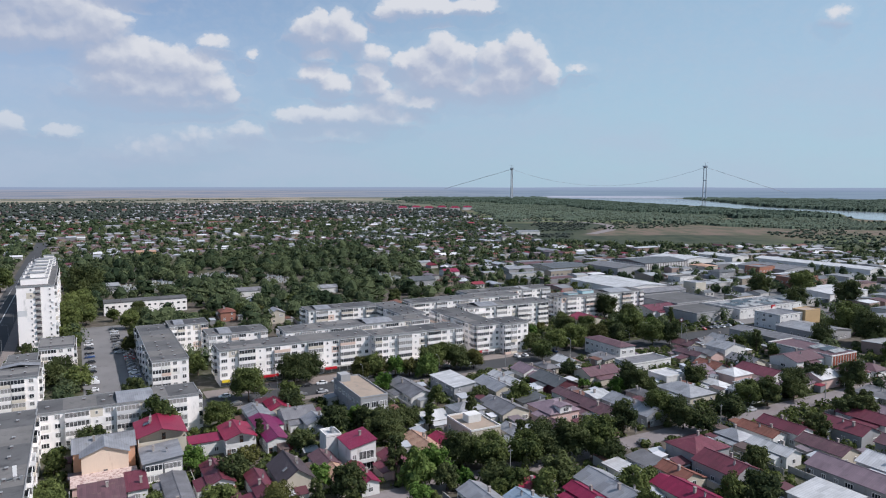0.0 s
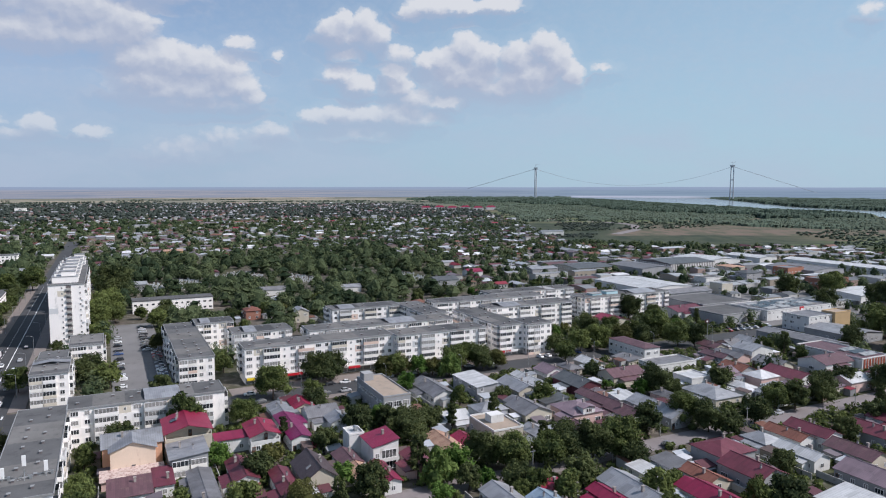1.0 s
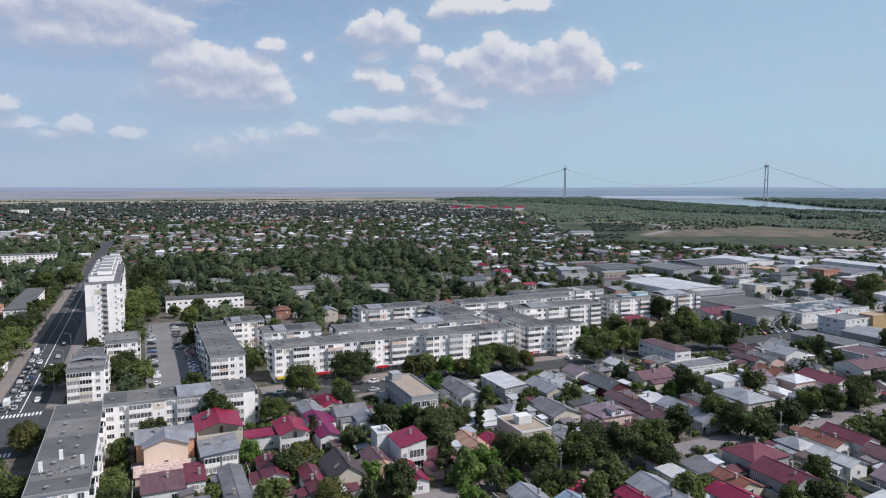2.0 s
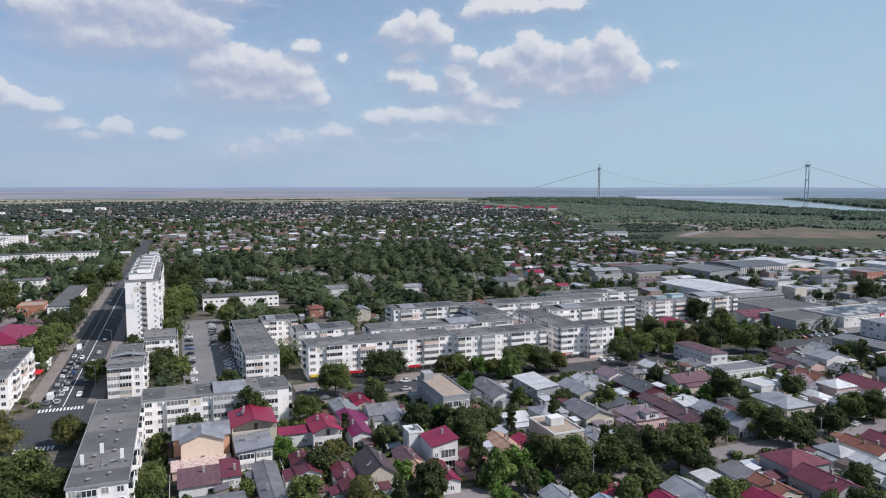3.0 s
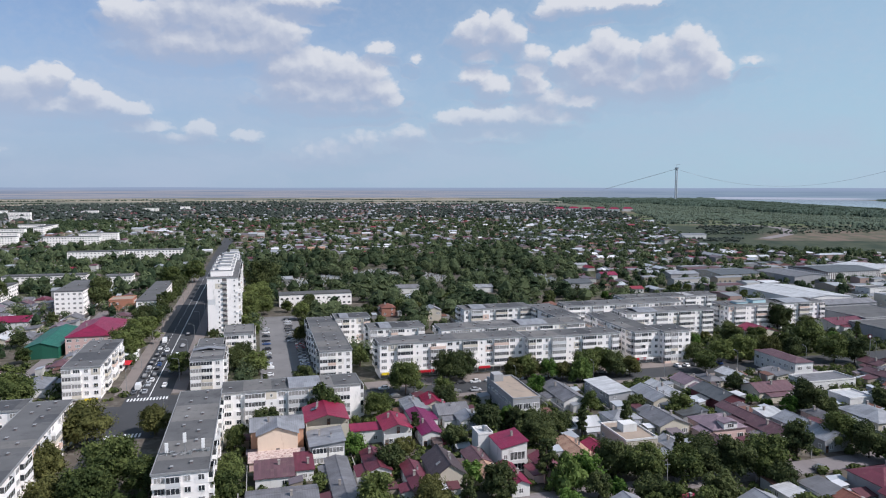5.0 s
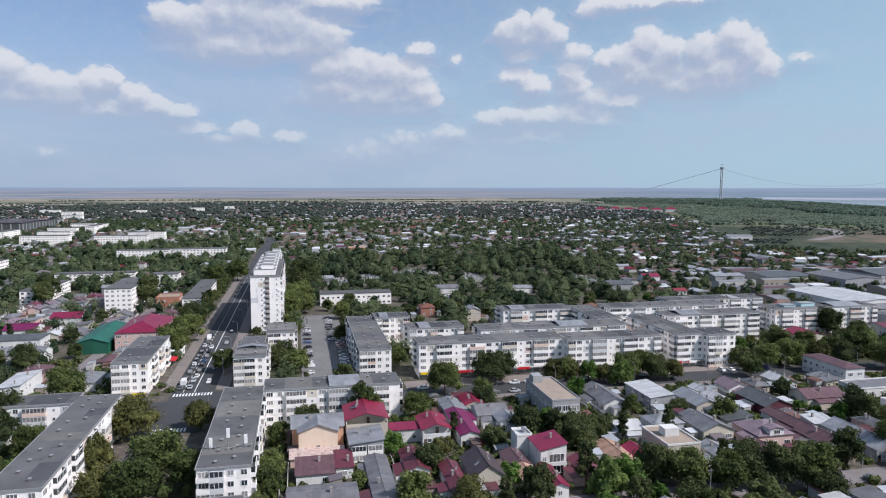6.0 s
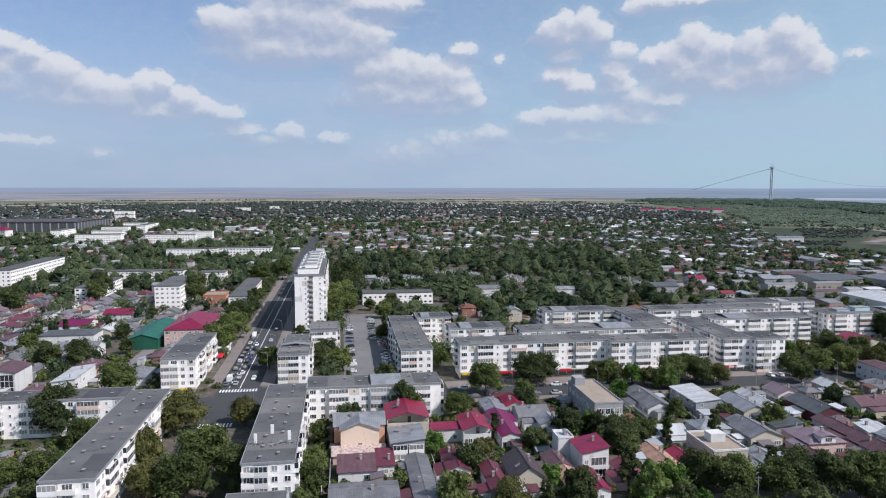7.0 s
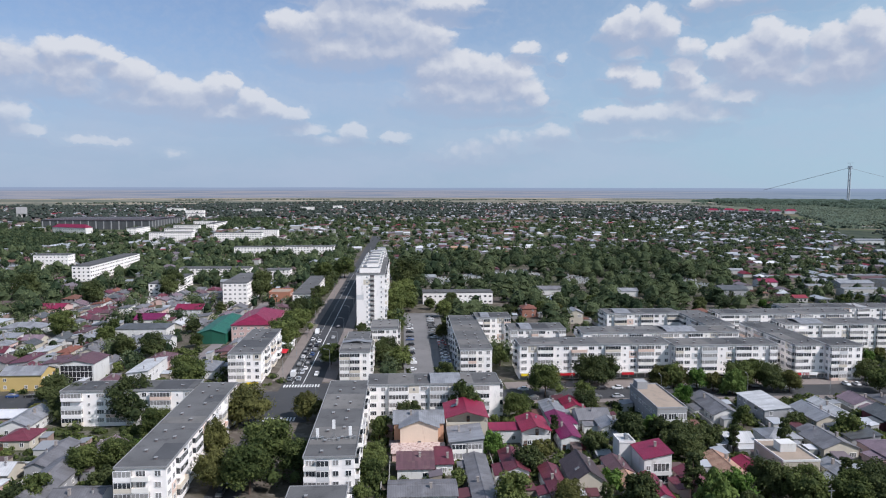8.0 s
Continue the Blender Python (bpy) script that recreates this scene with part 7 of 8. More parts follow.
def make_halls():
    """Low sheet-metal halls that fill the works east of the blocks."""
    rng = random.Random(77)
    s = Shape()
    v = 172.0
    while v < 560:
        u = 300.0 + rng.uniform(0, 10)
        while u < 760:
            w, d = rng.choice((rng.uniform(8, 16), rng.uniform(14, 36))), rng.uniform(9, 22)
            c = np.array([u + w / 2]), np.array([v + d / 2])
            if all(u > b or u + w < a or v > q or v + d < p for a, b, p, q in TAKEN) and rng.random() < 0.85:
                e, k = rng.uniform(2.8, 5.2), rng.uniform(0.3, 1.3)
                for half, lo, hi in ((0, 0.0, 0.5), (1, 0.5, 1.0)):
                    y0, y1 = v + d * lo, v + d * hi
                    z0, z1 = (e, e + k) if half == 0 else (e + k, e)
                    c = [to_xy(p, q) for p, q in ((u - 0.3, y0), (u + w + 0.3, y0), (u + w + 0.3, y1), (u - 0.3, y1))]
                    s.slab([(*c[0], z0), (*c[1], z0), (*c[2], z1), (*c[3], z1)], 0.25, 1)
                c = [to_xy(p, q) for p, q in ((u, v), (u + w, v), (u + w, v + d), (u, v + d))]
                s.solid([(*q, -0.1) for q in c] + [(*q, e - 0.1) for q in c] + [(*to_xy(u, v + d / 2), e + k - 0.2), (*to_xy(u + w, v + d / 2), e + k - 0.2)],
                        [(0, 1, 5, 4), (1, 2, 6, 9, 5), (2, 3, 7, 6), (3, 0, 4, 8, 7)], 0)
                n = int(w / 4)
                for i in range(n):
                    if rng.random() < 0.5:
                        a = u + (i + 0.5) * w / n
                        c = [to_xy(a - 1.0, v - 0.06), to_xy(a + 1.0, v - 0.06)]
                        s.poly([(*c[0], 1.2), (*c[1], 1.2), (*c[1], 2.8), (*c[0], 2.8)], 2)
            u += w + rng.uniform(1.5, 9)
        v += 25 + rng.uniform(0, 5)
    tagged(new("works_halls", s.mesh("works_halls", WALL_MIX, HALL_ROOFS, GLASS)), "low grey and white sheet-metal works halls", "halls", kind="stuff")


make_halls()


def make_outbuildings():
    """Sheds, lean-tos and garden walls that fill the plots round the nearest houses."""
    rng = random.Random(31)
    sheds, walls = Shape(), Shape()
    plots = [t for t in TAKEN if 3 < t[1] - t[0] < 22 and 5 < t[3] - t[2] < 40 and t[3] < 520]
    for a, b, p, q in plots:
        for _ in range(3):
            side = rng.randrange(4)
            w, d, h = rng.uniform(2.0, 4.5), rng.uniform(2.2, 5.5), rng.uniform(2.0, 2.9)
            u = a - w / 2 if side == 0 else b + w / 2 if side == 1 else rng.uniform(a, b)
            v = p - d / 2 if side == 2 else q + d / 2 if side == 3 else rng.uniform(p, q)
            if -58 < u < -10 or any(u + w / 2 > t[0] + 0.5 and u - w / 2 < t[1] - 0.5 and v + d / 2 > t[2] + 0.5 and v - d / 2 < t[3] - 0.5 for t in TAKEN if t != (a, b, p, q)):
                continue
            k = rng.uniform(0.2, 0.7)
            c = [to_xy(u + x * w / 2, v + y * d / 2) for x, y in ((-1, -1), (1, -1), (1, 1), (-1, 1))]
            z = [h, h, h + k, h + k] if rng.random() < 0.5 else [h, h + k, h + k, h]
            sheds.solid([(x, y, -0.1) for x, y in c] + [(x, y, zz) for (x, y), zz in zip(c, z)], [(0, 1, 5, 4), (1, 2, 6, 5), (2, 3, 7, 6), (3, 0, 4, 7)], 0)
            c = [to_xy(u + x * (w / 2 + 0.2), v + y * (d / 2 + 0.2)) for x, y in ((-1, -1), (1, -1), (1, 1), (-1, 1))]
            sheds.slab([(x, y, zz + 0.08) for (x, y), zz in zip(c, z)], 0.1, 1)
        if rng.random() < 0.8:
            u = rng.choice((a - 1.6, b + 1.6))
            c = [to_xy(u + x, y) for x, y in ((-0.09, p - 4), (0.09, p - 4), (0.09, q + 3), (-0.09, q + 3))]
            if not (-58 < u < -10) and clear(np.array([u, u]), np.array([p - 4, q + 3]), 0.0).all():
                walls.solid([(x, y, -0.1) for x, y in c] + [(x, y, 1.8) for x, y in c], [(0, 1, 5, 4), (1, 2, 6, 5), (2, 3, 7, 6), (3, 0, 4, 7), (4, 5, 6, 7)])
    tagged(new("outbuildings", sheds.mesh("outbuildings", WALL_MIX, ROOF_MIX)), "small sheds and lean-tos in the yards", "sheds", kind="stuff")
    tagged(new("garden_walls", walls.mesh("garden_walls", CONCRETE)), "grey concrete garden walls between the plots", "walls", kind="stuff")


make_outbuildings()


def make_landmarks():
    """Large buildings that stand out in the far town."""
    hall = thing("factory_hall", pose(-1123, 938, 0, 0, 0, 25), "long dark factory hall with pale wall pillars", "factory")
    part("wall", Shape().box(-100, 100, -70, 70, -0.1, 16.6).mesh("wall", METAL["dgrey"]), hall)
    part("roof", Shape().slab([(-101, -71, 17), (101, -71, 17), (101, 0, 18.6), (-101, 0, 18.6)], 0.5).slab([(-101, 0, 18.6), (101, 0, 18.6), (101, 71, 17), (-101, 71, 17)], 0.5).mesh("roof", METAL["dbrown"]), hall)
    pillar = Shape().box(-0.9, 0.9, -0.5, 0.2, 0.0, 15.6).mesh("wall_pillar", WALL["grey"])
    for i in range(15):
        part("wall_pillar", pillar, hall, pose(-97 + i * 13.8, -70.2, 0))
    for i in range(11):
        part("wall_pillar", pillar, hall, pose(100.2, -67 + i * 13.4, 0, 0, 0, 90))
    light = Shape().box(-90, 90, -2.2, 2.2, 0, 1.8).mesh("roof_light", METAL["grey"])
    for y, z in ((-48, 17.4), (-24, 17.9)):
        part("roof_light", light, hall, pose(0, y, z))
    office = thing("works_office", pose(-1048, 792, 0, 0, 0, 4), "white two-storey works office with crimson roof", "office building")
    part("wall", Shape().box(-37, 37, -7, 7, -0.1, 10).mesh("wall", WALL["white"]), office)
    part("roof", roof_shape("hip", 37, 7, 10, 5.0).mesh("roof", METAL["crimson"]), office)
    for i in range(16):
        for k in range(2):
            part("window", WIN["two"], office, pose(-34 + i * 4.5, -7, 1.6 + k * 4.2))
    tower = thing("water_tower", pose(-1543, 1040, 0, 0, 0, 55), "grey concrete water tower on legs", "water tower")
    part("tank", Shape().box(-11, 11, -8, 8, 15, 30).mesh("tank", WALL["grey"]), tower)
    for x in (-9, 0, 9):
        part("leg", Shape().box(x - 1.6, x + 1.6, -6, 6, -0.1, 15).mesh("leg", CONCRETE), tower)
    for i in range(6):
        h = thing("row_house", pose(-130 + i * 42, 2230 + (i % 2) * 50, 0, 0, 0, 8), "far white terrace with bright red roof", "house", "far red-roofed terrace")
        part("wall", Shape().box(-16, 16, -7, 7, -0.1, 9).mesh("wall", WALL["white"]), h)
        part("roof", roof_shape("hip", 16, 7, 9, 5.0).mesh("roof", METAL["red"]), h)
    h = thing("white_hall", pose(135, 1105, 0, 0, 0, 20), "white hall at the edge of the meadow", "hall")
    part("wall", Shape().box(-19, 19, -7, 7, -0.1, 6.5).mesh("wall", WALL["white"]), h)
    part("roof", roof_shape("gable", 19, 7, 6.6, 1.5).mesh("roof", METAL["lgrey"]), h)
    h = thing("yellow_hall", pose(-330, 765, 0, 0, 0, 25), "hall with a yellow fascia among trees", "hall")
    part("wall", Shape().box(-10, 10, -6, 6, -0.1, 5.4).mesh("wall", WALL["yellow"]), h)
    part("roof", roof_shape("gable", 10, 6, 5.5, 1.5).mesh("roof", METAL["tan"]), h)


make_landmarks()


def tree_zones(x, y):
    """Masks of the open willow scrub and of the tall dark forest between the meadows and the river, and on its far side."""
    az = np.degrees(np.arctan2(x, y))
    wob = np.array([noise.noise((p * 0.0035, q * 0.0035, 3.0)) + 0.6 * noise.noise((p * 0.011, q * 0.011, 8.0)) for p, q in zip(x, y)])
    bank, beyond = river_banks(az)
    near = np.interp(az, (-3, 1, 3, 5, 12, 18, 21, 25, 33, 38), (3200, 2500, 2000, 1520, 1620, 1520, 1370, 1250, 1190, 1150)) + 170 * wob
    edge = np.interp(az, (-4, 0, 5, 10, 13, 18, 22, 26, 33, 38), (3700, 3300, 2950, 2600, 2000, 1950, 1830, 1690, 1480, 1350)) + 260 * wob
    brink = np.where(az > 8.5, bank * 0.87, 4500)
    town = in_town(x, y)
    forest = ~town & (az > -3.0 + 4 * wob) & (y > edge) & (y < brink) & (wob < 0.42)
    scrub = ~town & (az > -2.0 + 4 * wob) & (y > near) & (y < np.minimum(edge, brink)) & (wob > -0.3)
    island = (az > 17.5) & (y > beyond + 20) & (y < beyond + 1500 + 400 * wob)
    return scrub, forest, island & (np.hypot(x, y) < 4600)


def make_canopy():
    """Closed canopies of the riverside trees as uneven sheets."""
    az = np.radians(np.linspace(-6, 37, 440))
    rr = 1100 * (4600 / 1100) ** np.linspace(0, 1, 190)
    A, R = np.meshgrid(az, rr)
    x, y = (R * np.sin(A)).ravel(), (R * np.cos(A)).ravel()
    x = x + RNG.uniform(-1.5, 1.5, x.shape)
    y = y + RNG.uniform(-4, 4, y.shape)
    fine = np.array([noise.noise((p * 0.03, q * 0.012, 1.0)) for p, q in zip(x, y)])
    scrub, forest, island = tree_zones(x, y)
    n = len(az)
    i = (np.arange(len(rr) - 1)[:, None] * n + np.arange(n - 1)[None, :]).ravel()
    f = np.stack([i, i + 1, i + n + 1, i + n], -1)
    for name, mask, tall, mat, label in (("scrub_canopy", scrub, 4.2, CANOPY, "closed grey-green willow scrub by the river"),
                                         ("forest_canopy", forest | island, 10.0, FOREST, "closed dark green poplar forest by the river")):
        z = np.where(mask, tall * (1.0 + 0.5 * fine + RNG.uniform(-0.2, 0.2, x.shape)), -1.5)
        z[:n] = -1.5
        joined(name, np.stack([x, y, z], -1), f[mask[f].sum(1) > 0], label, "trees", mat)


def make_track():
    """Pale dirt track that winds from the edge of the town into the meadow."""
    knots = [(150, 1640), (257, 1564), (312, 1491), (331, 1403), (311, 1272), (268, 1178), (221, 1096)]
    pts = [Vector((*k, 0.0)) for k in knots]
    s = Shape()
    line = []
    for k in range(len(pts) - 1):
        p0, p1, p2, p3 = pts[max(k - 1, 0)], pts[k], pts[k + 1], pts[min(k + 2, len(pts) - 1)]
        for t in (0.0, 0.25, 0.5, 0.75):
            line.append(0.5 * (2 * p1 + (p2 - p0) * t + (2 * p0 - 5 * p1 + 4 * p2 - p3) * t * t + (3 * p1 - p0 - 3 * p2 + p3) * t ** 3))
    sides = []
    for a, b in zip(line, line[1:]):
        d = (b - a).normalized()
        sides.append((a + Vector((-d.y, d.x, 0)) * 9, a + Vector((d.y, -d.x, 0)) * 9))
    for (a, b), (c, d) in zip(sides, sides[1:]):
        s.slab([(*p.xy, 0.12) for p in (b, d, c, a)], 0.2)
    setting("dirt_track", s.mesh("dirt_track", DUSTY), "pale dirt track winding through the meadow", "road")


CLEARINGS = [(27, 575, 13), (56, 585, 14), (106, 614, 16), (145, 578, 13), (232, 557, 14), (83, 606, 9), (204, 603, 12)]


def make_cemetery():
    """Rows of pale gravestones in the clearings of the park."""
    s = Shape()
    rng = random.Random(12)
    for hu, hv, hr in CLEARINGS * 130:
        a, q = rng.uniform(0, 6.283), hr * math.sqrt(rng.random())
        u, v = round((hu + q * math.cos(a)) / 2.4) * 2.4, round((hv - 6 + q * math.sin(a) * 2.2) / 3.6) * 3.6
        x, y = to_xy(u + rng.uniform(-0.9, 0.9), v + rng.uniform(-1.4, 1.4))
        h, w = rng.uniform(0.7, 1.7), rng.uniform(0.3, 0.6)
        s.box(x - w, x + w, y - 0.15, y + 0.15, -0.05, h)
    tagged(new("gravestones", s.mesh("gravestones", material("pale_stone", (0.66, 0.65, 0.64), 0.8, 0.2, world_space=True))), "pale gravestones in rows between trees", "gravestones", kind="stuff")


def make_far_trees():
    # park and cemetery
    n = 1500
    u, v = RNG.uniform(-10, 320, n), RNG.uniform(365, 830, n)
    wob = 26 * np.sin(u * 0.05) * np.cos(v * 0.043)
    ok = in_park(u + wob, v + wob) & clear(u, v, 1.0)
    for hu, hv, hr in CLEARINGS:
        ok &= np.hypot(u - hu, (v - hv + 12) * 0.4) > hr
    u, v = u[ok], v[ok]
    x, y = to_xy(u, v)
    r = 2.2 + 4.8 * RNG.random(len(x)) ** 1.7
    tone = RNG.random(len(x))
    h = r * RNG.uniform(1.5, 2.3, len(x)) + 1.5
    a, f = leafy(x, y, r, h, 230, 0.42)
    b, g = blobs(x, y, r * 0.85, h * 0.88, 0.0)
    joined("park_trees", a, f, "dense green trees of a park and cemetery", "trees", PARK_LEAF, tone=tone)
    # cores at half the tone: shade inside the crowns put into the colour
    joined("park_undergrowth", b, g, "inner foliage of the park trees, darkened as crown shade", "trees", PARK_LEAF, tone=tone * 0.5)
    # yards, streets and verges of the nearer town
    n = 12000
    rr, az = np.sqrt(RNG.uniform(170 ** 2, 950 ** 2, n)), np.radians(RNG.uniform(-60, 36, n))
    x, y = rr * np.sin(az), rr * np.cos(az)
    u, v = to_uv(x, y)
    ok = in_town(x, y) & ~in_park(u, v) & clear(u, v, 1.5) & ~((u > -60) & (u < 62) & (v < 262)) & ~((u > 0) & (u < 240) & (v < 300))
    ok &= ~((u > -118) & (u < -60) & (v < 262))
    ok &= RNG.random(n) < np.where(in_works(u, v), 0.3, np.where((u < -50) & (v > 400), 0.52, 0.5))
    x, y = x[ok], y[ok]
    u, v = to_uv(x, y)
    r = RNG.uniform(1.4, 4.4, len(x)) * np.where((u < -55) & (v > 400), 1.5, 1.0)
    h = r * RNG.uniform(1.6, 2.4, len(x))
    tone = RNG.random(len(x))
    near = np.hypot(x, y) < 520
    a, f = leafy(x[near], y[near], r[near], h[near], 150, 0.4)
    joined("street_trees", a, f, "green trees and shrubs of yards and side streets", "trees", PARK_LEAF, tone=tone[near])
    a, f = leafy(x[~near], y[~near], r[~near], h[~near], 54, 0.62)
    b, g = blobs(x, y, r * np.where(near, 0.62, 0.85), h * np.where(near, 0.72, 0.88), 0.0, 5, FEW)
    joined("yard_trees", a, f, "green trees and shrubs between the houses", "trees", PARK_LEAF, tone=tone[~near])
    # the cores of these crowns are coloured darker as painted inner shade
    joined("yard_undergrowth", b, g, "inner foliage of the yard trees, darkened as crown shade", "trees", PARK_LEAF, tone=tone * 0.5)
    # garden shrubs and vines between the nearest houses
    n = 15000
    u, v = RNG.uniform(-215, 330, n), RNG.uniform(95, 330, n)
    ok = clear(u, v, 0.3) & ~((u > -60) & (u < -13) & (v > 140) & (v < 270)) & ~((u > -30) & (u < 160) & (v > 243) & (v < 300))
    u, v = u[ok][:4200], v[ok][:4200]
    x, y = to_xy(u, v)
    r = 0.7 + 1.5 * RNG.random(len(x)) ** 1.5
    a, f = leafy(x, y, r, r * RNG.uniform(1.0, 1.9, len(x)), 32, 0.42)
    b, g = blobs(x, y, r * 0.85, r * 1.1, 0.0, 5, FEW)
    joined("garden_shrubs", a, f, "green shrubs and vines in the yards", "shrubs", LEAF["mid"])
    # shrub cores take the dark leaf green to paint their inner shade
    joined("garden_undergrowth", b, g, "inner foliage of the shrubs, darker as painted shade", "shrubs", LEAF["dark"])
    # far town
    n = 26000
    rr, az = np.sqrt(RNG.uniform(930 ** 2, 3250 ** 2, n)), np.radians(RNG.uniform(-60, 36, n))
    x, y = rr * np.sin(az), rr * np.cos(az)
    ok = in_town(x, y) & (RNG.random(n) < 1.0 - 0.52 * patches(x, y)) & clear(*to_uv(x, y), 0.0)
    x, y = x[ok], y[ok]
    # more trees added to darken this sector, standing in for a cloud's shade
    rr, az = np.sqrt(RNG.uniform(820 ** 2, 2300 ** 2, 2200)), np.radians(RNG.uniform(-16, 14, 2200))
    ex, ey = rr * np.sin(az), rr * np.cos(az)
    ok = in_town(ex, ey) & clear(*to_uv(ex, ey), 0.0) & ~in_park(*to_uv(ex, ey))
    x, y = np.concatenate([x, ex[ok]]), np.concatenate([y, ey[ok]])
    r = RNG.uniform(2.6, 6.6, len(x)) * np.where(x < -0.45 * y, 1.25, 1.0)
    h = r * RNG.uniform(1.1, 1.8, len(x))
    tone = RNG.random(len(x)) * 0.7
    near = np.hypot(x, y) < 1650
    a, f = leafy(x[near], y[near], r[near] * 0.9, h[near], 24, 1.0)
    joined("suburb_trees", a, f, "green trees between the houses of the outer town", "trees", PARK_LEAF, tone=tone[near])
    # inner masses with the tone halved, so crown shade is in the colour
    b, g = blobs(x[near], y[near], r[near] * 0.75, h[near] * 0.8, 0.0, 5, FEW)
    joined("suburb_undergrowth", b, g, "inner foliage of the outer town's trees, darkened as crown shade", "trees", PARK_LEAF, tone=tone[near] * 0.5)
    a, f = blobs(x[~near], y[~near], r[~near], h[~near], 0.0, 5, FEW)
    joined("town_trees", a, f, "dark green trees all over the far town, greyed for haze", "trees", FAR_HAZE_LEAF)
    # woods round the edges: small forest on the west side, willow scrub and forest by the river
    xs, ys, rs = [], [], []
    gu, gv = RNG.uniform(-800, -280, 5600), RNG.uniform(840, 1660, 5600)
    k = in_wood(gu, gv)
    wx, wy = to_xy(gu[k], gv[k])
    wr = RNG.uniform(3, 6, len(wx))
    wh, wt = wr * RNG.uniform(1.4, 2.1, len(wx)), RNG.random(len(wx)) * 0.6
    a, f = leafy(wx, wy, wr, wh, 26, 1.05)
    joined("woodland", a, f, "dark green wood at the edge of the town", "trees", PARK_LEAF, tone=wt)
    # half-tone cores paint the shade within the wood's crowns
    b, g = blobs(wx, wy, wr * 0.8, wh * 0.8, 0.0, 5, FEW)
    joined("woodland_undergrowth", b, g, "inner foliage of the wood, darkened as crown shade", "trees", PARK_LEAF, tone=wt * 0.5)
    n = 60000
    rr, az = np.sqrt(RNG.uniform(1150 ** 2, 3900 ** 2, n)), np.radians(RNG.uniform(-4, 36, n))
    x, y = rr * np.sin(az), rr * np.cos(az)
    scrub, forest, island = tree_zones(x, y)
    k = scrub & (RNG.random(n) < 0.8)
    r = RNG.uniform(2.5, 6.0, k.sum())
    a, f = blobs(x[k], y[k], r, RNG.uniform(4.0, 7.5, k.sum()), 0.0, 5, FEW)
    joined("willow_scrub", a, f, "grey-green willow scrub along the river", "trees", SCRUB)
    k = (forest | island) & (RNG.random(n) < 0.55)
    r = RNG.uniform(4.5, 9.0, k.sum())
    a, f = blobs(x[k], y[k], r, RNG.uniform(9.5, 14.0, k.sum()), 0.0, 5, FEW)
    joined("poplar_forest", a, f, "tall dark green poplars along the river", "trees", FOREST_LEAF)
    n = 2600                                      # dark thickets at the edge of the town
    rr, az = RNG.uniform(1060, 1480, n), np.radians(RNG.uniform(3, 15, n))
    x, y = rr * np.sin(az), rr * np.cos(az)
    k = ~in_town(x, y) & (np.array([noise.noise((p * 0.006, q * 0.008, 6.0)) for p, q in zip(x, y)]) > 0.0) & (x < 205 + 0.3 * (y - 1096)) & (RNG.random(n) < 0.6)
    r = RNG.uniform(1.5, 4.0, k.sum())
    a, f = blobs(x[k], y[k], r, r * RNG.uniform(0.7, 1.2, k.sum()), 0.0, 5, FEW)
    joined("thickets", a, f, "dark green thickets at the edge of the town", "trees", FAR_HAZE_LEAF)
    n = 2600                                      # trees added over the houses at the town's edge, in place of cloud shade
    x, y = RNG.uniform(-160, 135, n), RNG.uniform(930, 1650, n)
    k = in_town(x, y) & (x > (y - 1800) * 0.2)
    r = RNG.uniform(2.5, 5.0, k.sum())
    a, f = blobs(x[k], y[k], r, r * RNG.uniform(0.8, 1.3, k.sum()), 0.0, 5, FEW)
    joined("edge_trees", a, f, "dark green trees over the last houses of the town, added as cloud shade", "trees", FAR_HAZE_LEAF)
    n = 7500                                      # scattered bushes of the meadow, hedgerows of the plain
    rr, az = RNG.uniform(850, 2400, n), np.radians(RNG.uniform(0, 37, n))
    x, y = rr * np.sin(az), rr * np.cos(az)
    k = ~in_town(x, y) & ~in_river(x, y, 30) & (np.array([noise.noise((p * 0.004, q * 0.006, 2.0)) for p, q in zip(x, y)]) > np.where(np.hypot(x, y) < 1500, 0.3, -0.08))
    xs.append(x[k]), ys.append(y[k]), rs.append(RNG.uniform(1.5, 4.5, k.sum()))
    for az0, r0 in ((-48, 3450), (-30, 3600), (-14, 3500), (-4, 3300), (-22, 4000), (-40, 4050)):
        t = np.radians(az0 + RNG.uniform(-6, 6, 130))
        rr = r0 + RNG.uniform(-14, 14, 130) + 300 * (t - math.radians(az0))
        xs.append(rr * np.sin(t)), ys.append(rr * np.cos(t)), rs.append(RNG.uniform(4, 8, 130))
    x, y, r = (np.concatenate(q) for q in (xs, ys, rs))
    a, f = blobs(x, y, r, np.minimum(r * RNG.uniform(0.7, 1.3, len(x)), 9.0), 0.0, 5, FEW)
    joined("river_woods", a, f, "willow scrub and woods along the river", "trees", SCRUB)


# far greens lifted and greyed: distance haze put into the leaf colour
FAR_HAZE_LEAF = leaf_material("hazed_far_leaves", (0.046, 0.06, 0.053), (0.082, 0.098, 0.08))
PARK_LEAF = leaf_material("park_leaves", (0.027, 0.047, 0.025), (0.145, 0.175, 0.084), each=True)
FOREST = material("forest_canopy", (0.05, 0.072, 0.052), 0.9, 0.35, 0.004, 0.05, 0.0, spots=(0.035, 0.052, 0.04), spot_amount=0.5, world_space=True, spec=0.1)
# forest and scrub leaves are paled too, with river haze mixed into the green
FOREST_LEAF = leaf_material("hazed_forest_leaves", (0.036, 0.055, 0.04), (0.066, 0.09, 0.062))
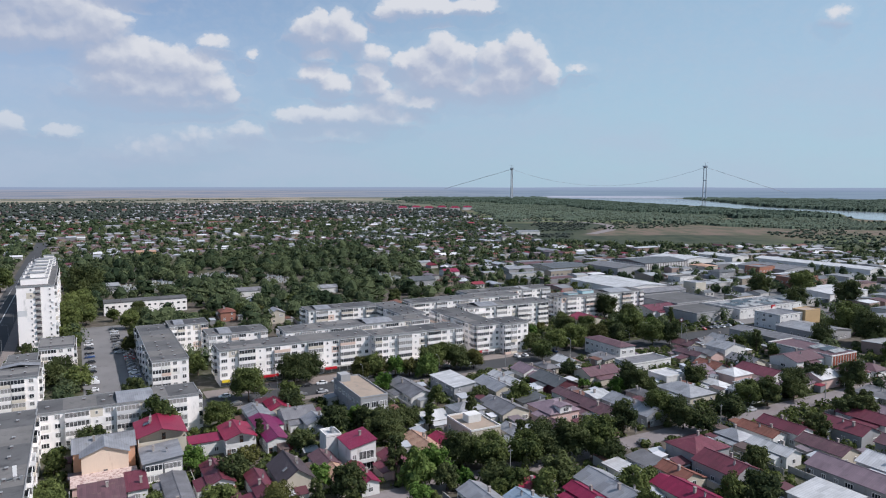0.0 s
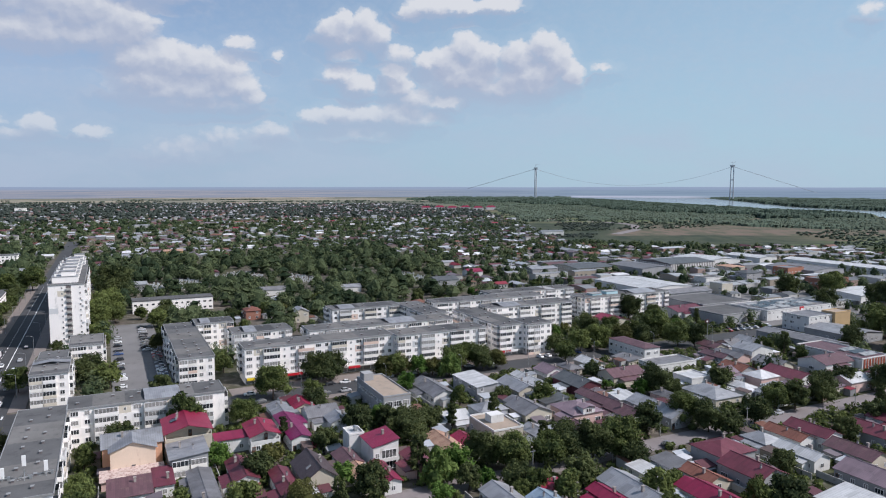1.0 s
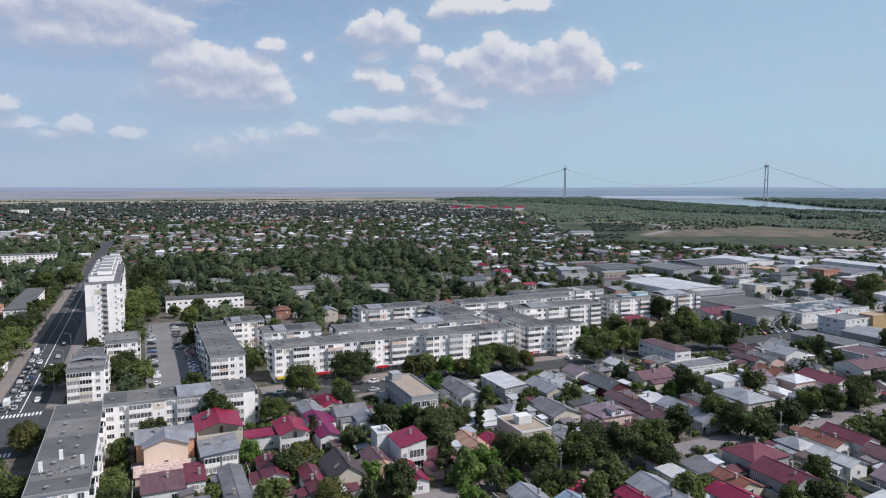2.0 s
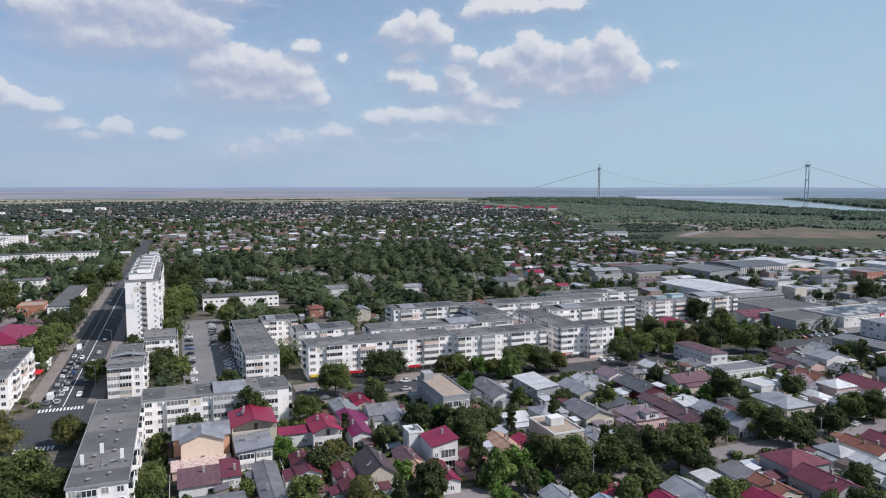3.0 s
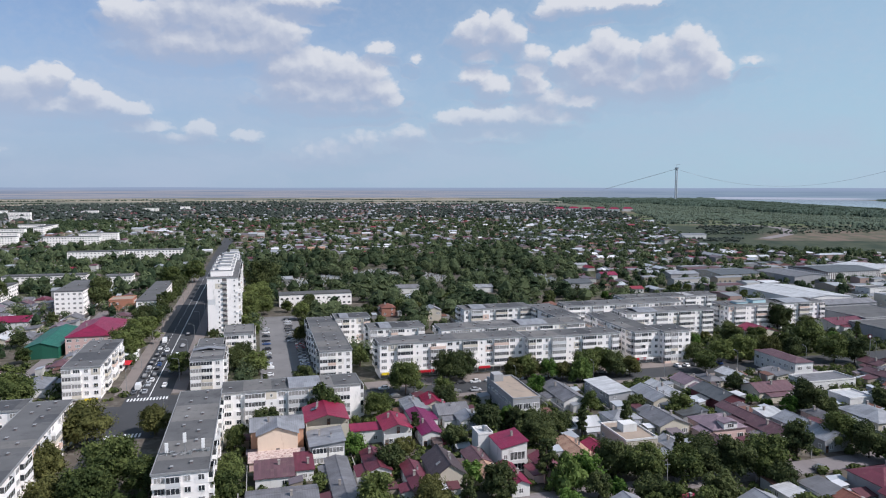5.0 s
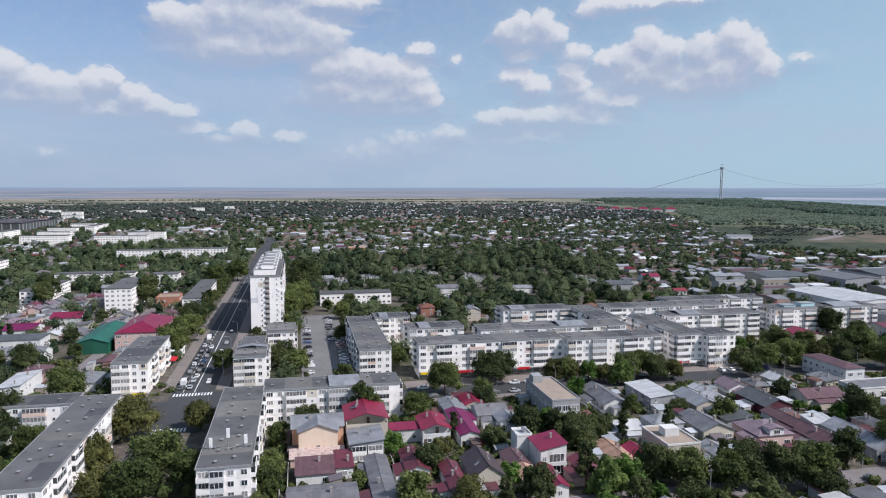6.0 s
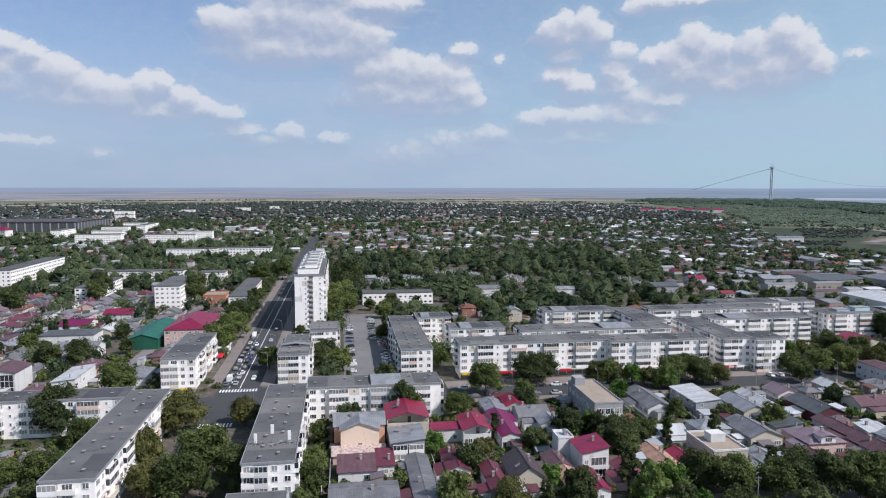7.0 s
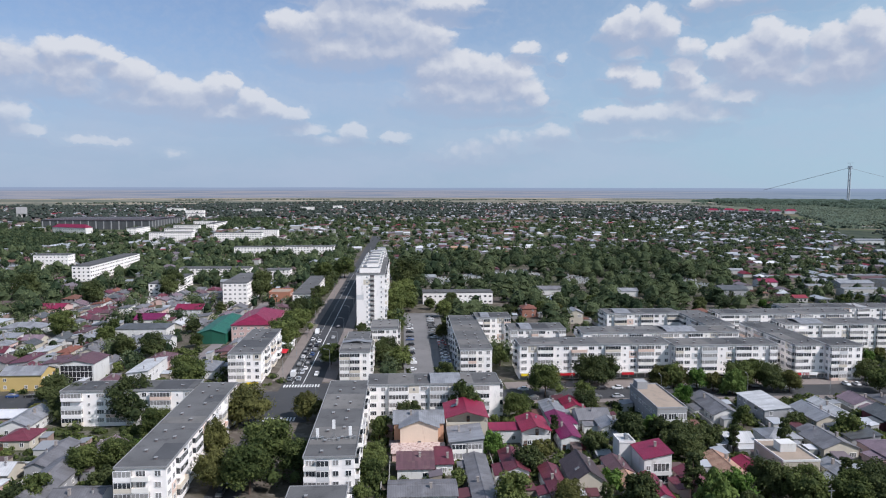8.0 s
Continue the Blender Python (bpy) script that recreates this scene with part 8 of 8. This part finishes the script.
CANOPY = material("canopy", (0.075, 0.1, 0.07), 0.9, 0.4, 0.0028, 0.05, 0.0, spots=(0.042, 0.06, 0.05), spot_amount=0.6, world_space=True, spec=0.1)
SCRUB = leaf_material("hazed_scrub_leaves", (0.07, 0.092, 0.068), (0.125, 0.15, 0.105))


def river_banks(az):
    """Depth (y) of the near and the far bank over the azimuth in degrees."""
    near = np.interp(az, (7.7, 10, 12.9, 14.4, 18.7, 22.8, 25.4, 28.2, 30.0, 30.7, 31.4, 34, 38), (4650, 4340, 3830, 3480, 2900, 2450, 2300, 2160, 1950, 1700, 1620, 1560, 1300))
    far = np.interp(az, (7.7, 10, 14.4, 18.7, 21.2, 22.8, 24.4, 25.9, 28.2, 30.3, 34, 38), (4700, 4840, 4840, 4430, 3565, 3080, 2700, 2500, 2330, 2190, 1990, 1650))
    return near, far


def in_river(x, y, gap=0):
    az = np.degrees(np.arctan2(x, y))
    a, b = river_banks(az)
    return (az > 8) & (y > a - gap) & (y < b + gap)


def make_river():
    m = bpy.data.materials.new("river_water")
    m.use_nodes = True
    g = Nodes(m.node_tree)
    where = g.add("ShaderNodeNewGeometry").outputs["Position"]
    rip = g.add("ShaderNodeBump", (("Strength", 0.12), ("Distance", 0.3), ("Height", g.noise(where, 0.12, 4.0))))
    s = g.add("ShaderNodeBsdfPrincipled", (("Base Color", (0.2, 0.23, 0.24, 1)), ("Roughness", 0.15), ("Normal", rip.outputs[0])))
    g.add("ShaderNodeOutputMaterial", ((0, s.outputs[0]),))
    az = np.linspace(8, 38, 90)
    a, b = river_banks(az)
    wig = 18 * np.sin(az * 2.1)
    t = np.tan(np.radians(az))
    v = np.concatenate([np.stack([a * t, a + wig, 0 * a + 0.4], -1), np.stack([b * t, b + wig, 0 * a + 0.4], -1)])
    f = [(i, i + 1, 91 + i, 90 + i) for i in range(89)]
    me = bpy.data.meshes.new("water")
    me.from_pydata(v.tolist(), [], f)
    me.materials.append(m)
    setting("water", me, "wide pale river beyond the woods", "river")


def make_bridge():
    """Suspension bridge over the river: two towers 1.1 km apart, main cables, deck and hangers."""
    far = 4050.0
    ends = [Vector((far * math.sin(a), far * math.cos(a), 0)) for a in (radians(5.65), radians(20.64))]
    way = (ends[1] - ends[0]).normalized()
    side = Vector((-way.y, way.x, 0))
    b = thing("suspension_bridge", Matrix.Translation(ends[0]), "grey suspension bridge with two tall towers, still being built", "bridge")
    span = (ends[1] - ends[0]).length
    for i, (top, off) in enumerate(((181, 0.0), (187, span))):
        t = part("tower", Shape().box(-9, 9, -13, 13, top - 5, top + 3).mesh("tower", BRIDGE_GREY), b, pose(*(way * off)))
        for k in (-1, 1):
            foot, head = side * (15 * k) + way * (-6 * k), side * (11 * k) + way * (-5 * k)
            part("leg", Shape().tube(foot, head + Vector((0, 0, top)), 3.6, 2.6, 8).mesh("leg", BRIDGE_GREY), t)
        for z in (45, 110, top - 8):
            a, c = side * 15 + way * -6, side * -15 + way * 6
            part("cross_beam", Shape().tube(a + Vector((0, 0, z)), c + Vector((0, 0, z)), 2.6, 2.6, 6).mesh("cross_beam", BRIDGE_GREY), t)
        part("crane", Shape().tube((0, 0, top), (0, 0, top + 20), 0.9, 0.7, 5).tube((-12, 0, top + 17), (18, 0, top + 19), 0.7, 0.5, 5).mesh("crane", STEEL), t)
    low, n = 78.0, 28
    for k in (-1, 1):
        main = Shape()
        pts = []
        for i in range(n + 1):
            q = i / n
            z = 176 + 6 * q - 4 * (176 - low) * q * (1 - q)
            pts.append(way * (span * q) + side * (11 * k) + Vector((0, 0, z)))
        pts = [way * -400 + side * (11 * k) + Vector((0, 0, 62))] + pts + [way * (span + 420) + side * (11 * k) + Vector((0, 0, 40))]
        for p, q in zip(pts, pts[1:]):
            main.tube(p, q, 0.55, 0.55, 5)
        part("main_cable", main.mesh("main_cable", BRIDGE_GREY), b)


BRIDGE_GREY = material("bridge_concrete", (0.42, 0.45, 0.48), 0.8, 0.1, 0.02, 0.3, 0.0)
make_river()
make_canopy()
make_track()
make_cemetery()
make_bridge()
make_far_trees()
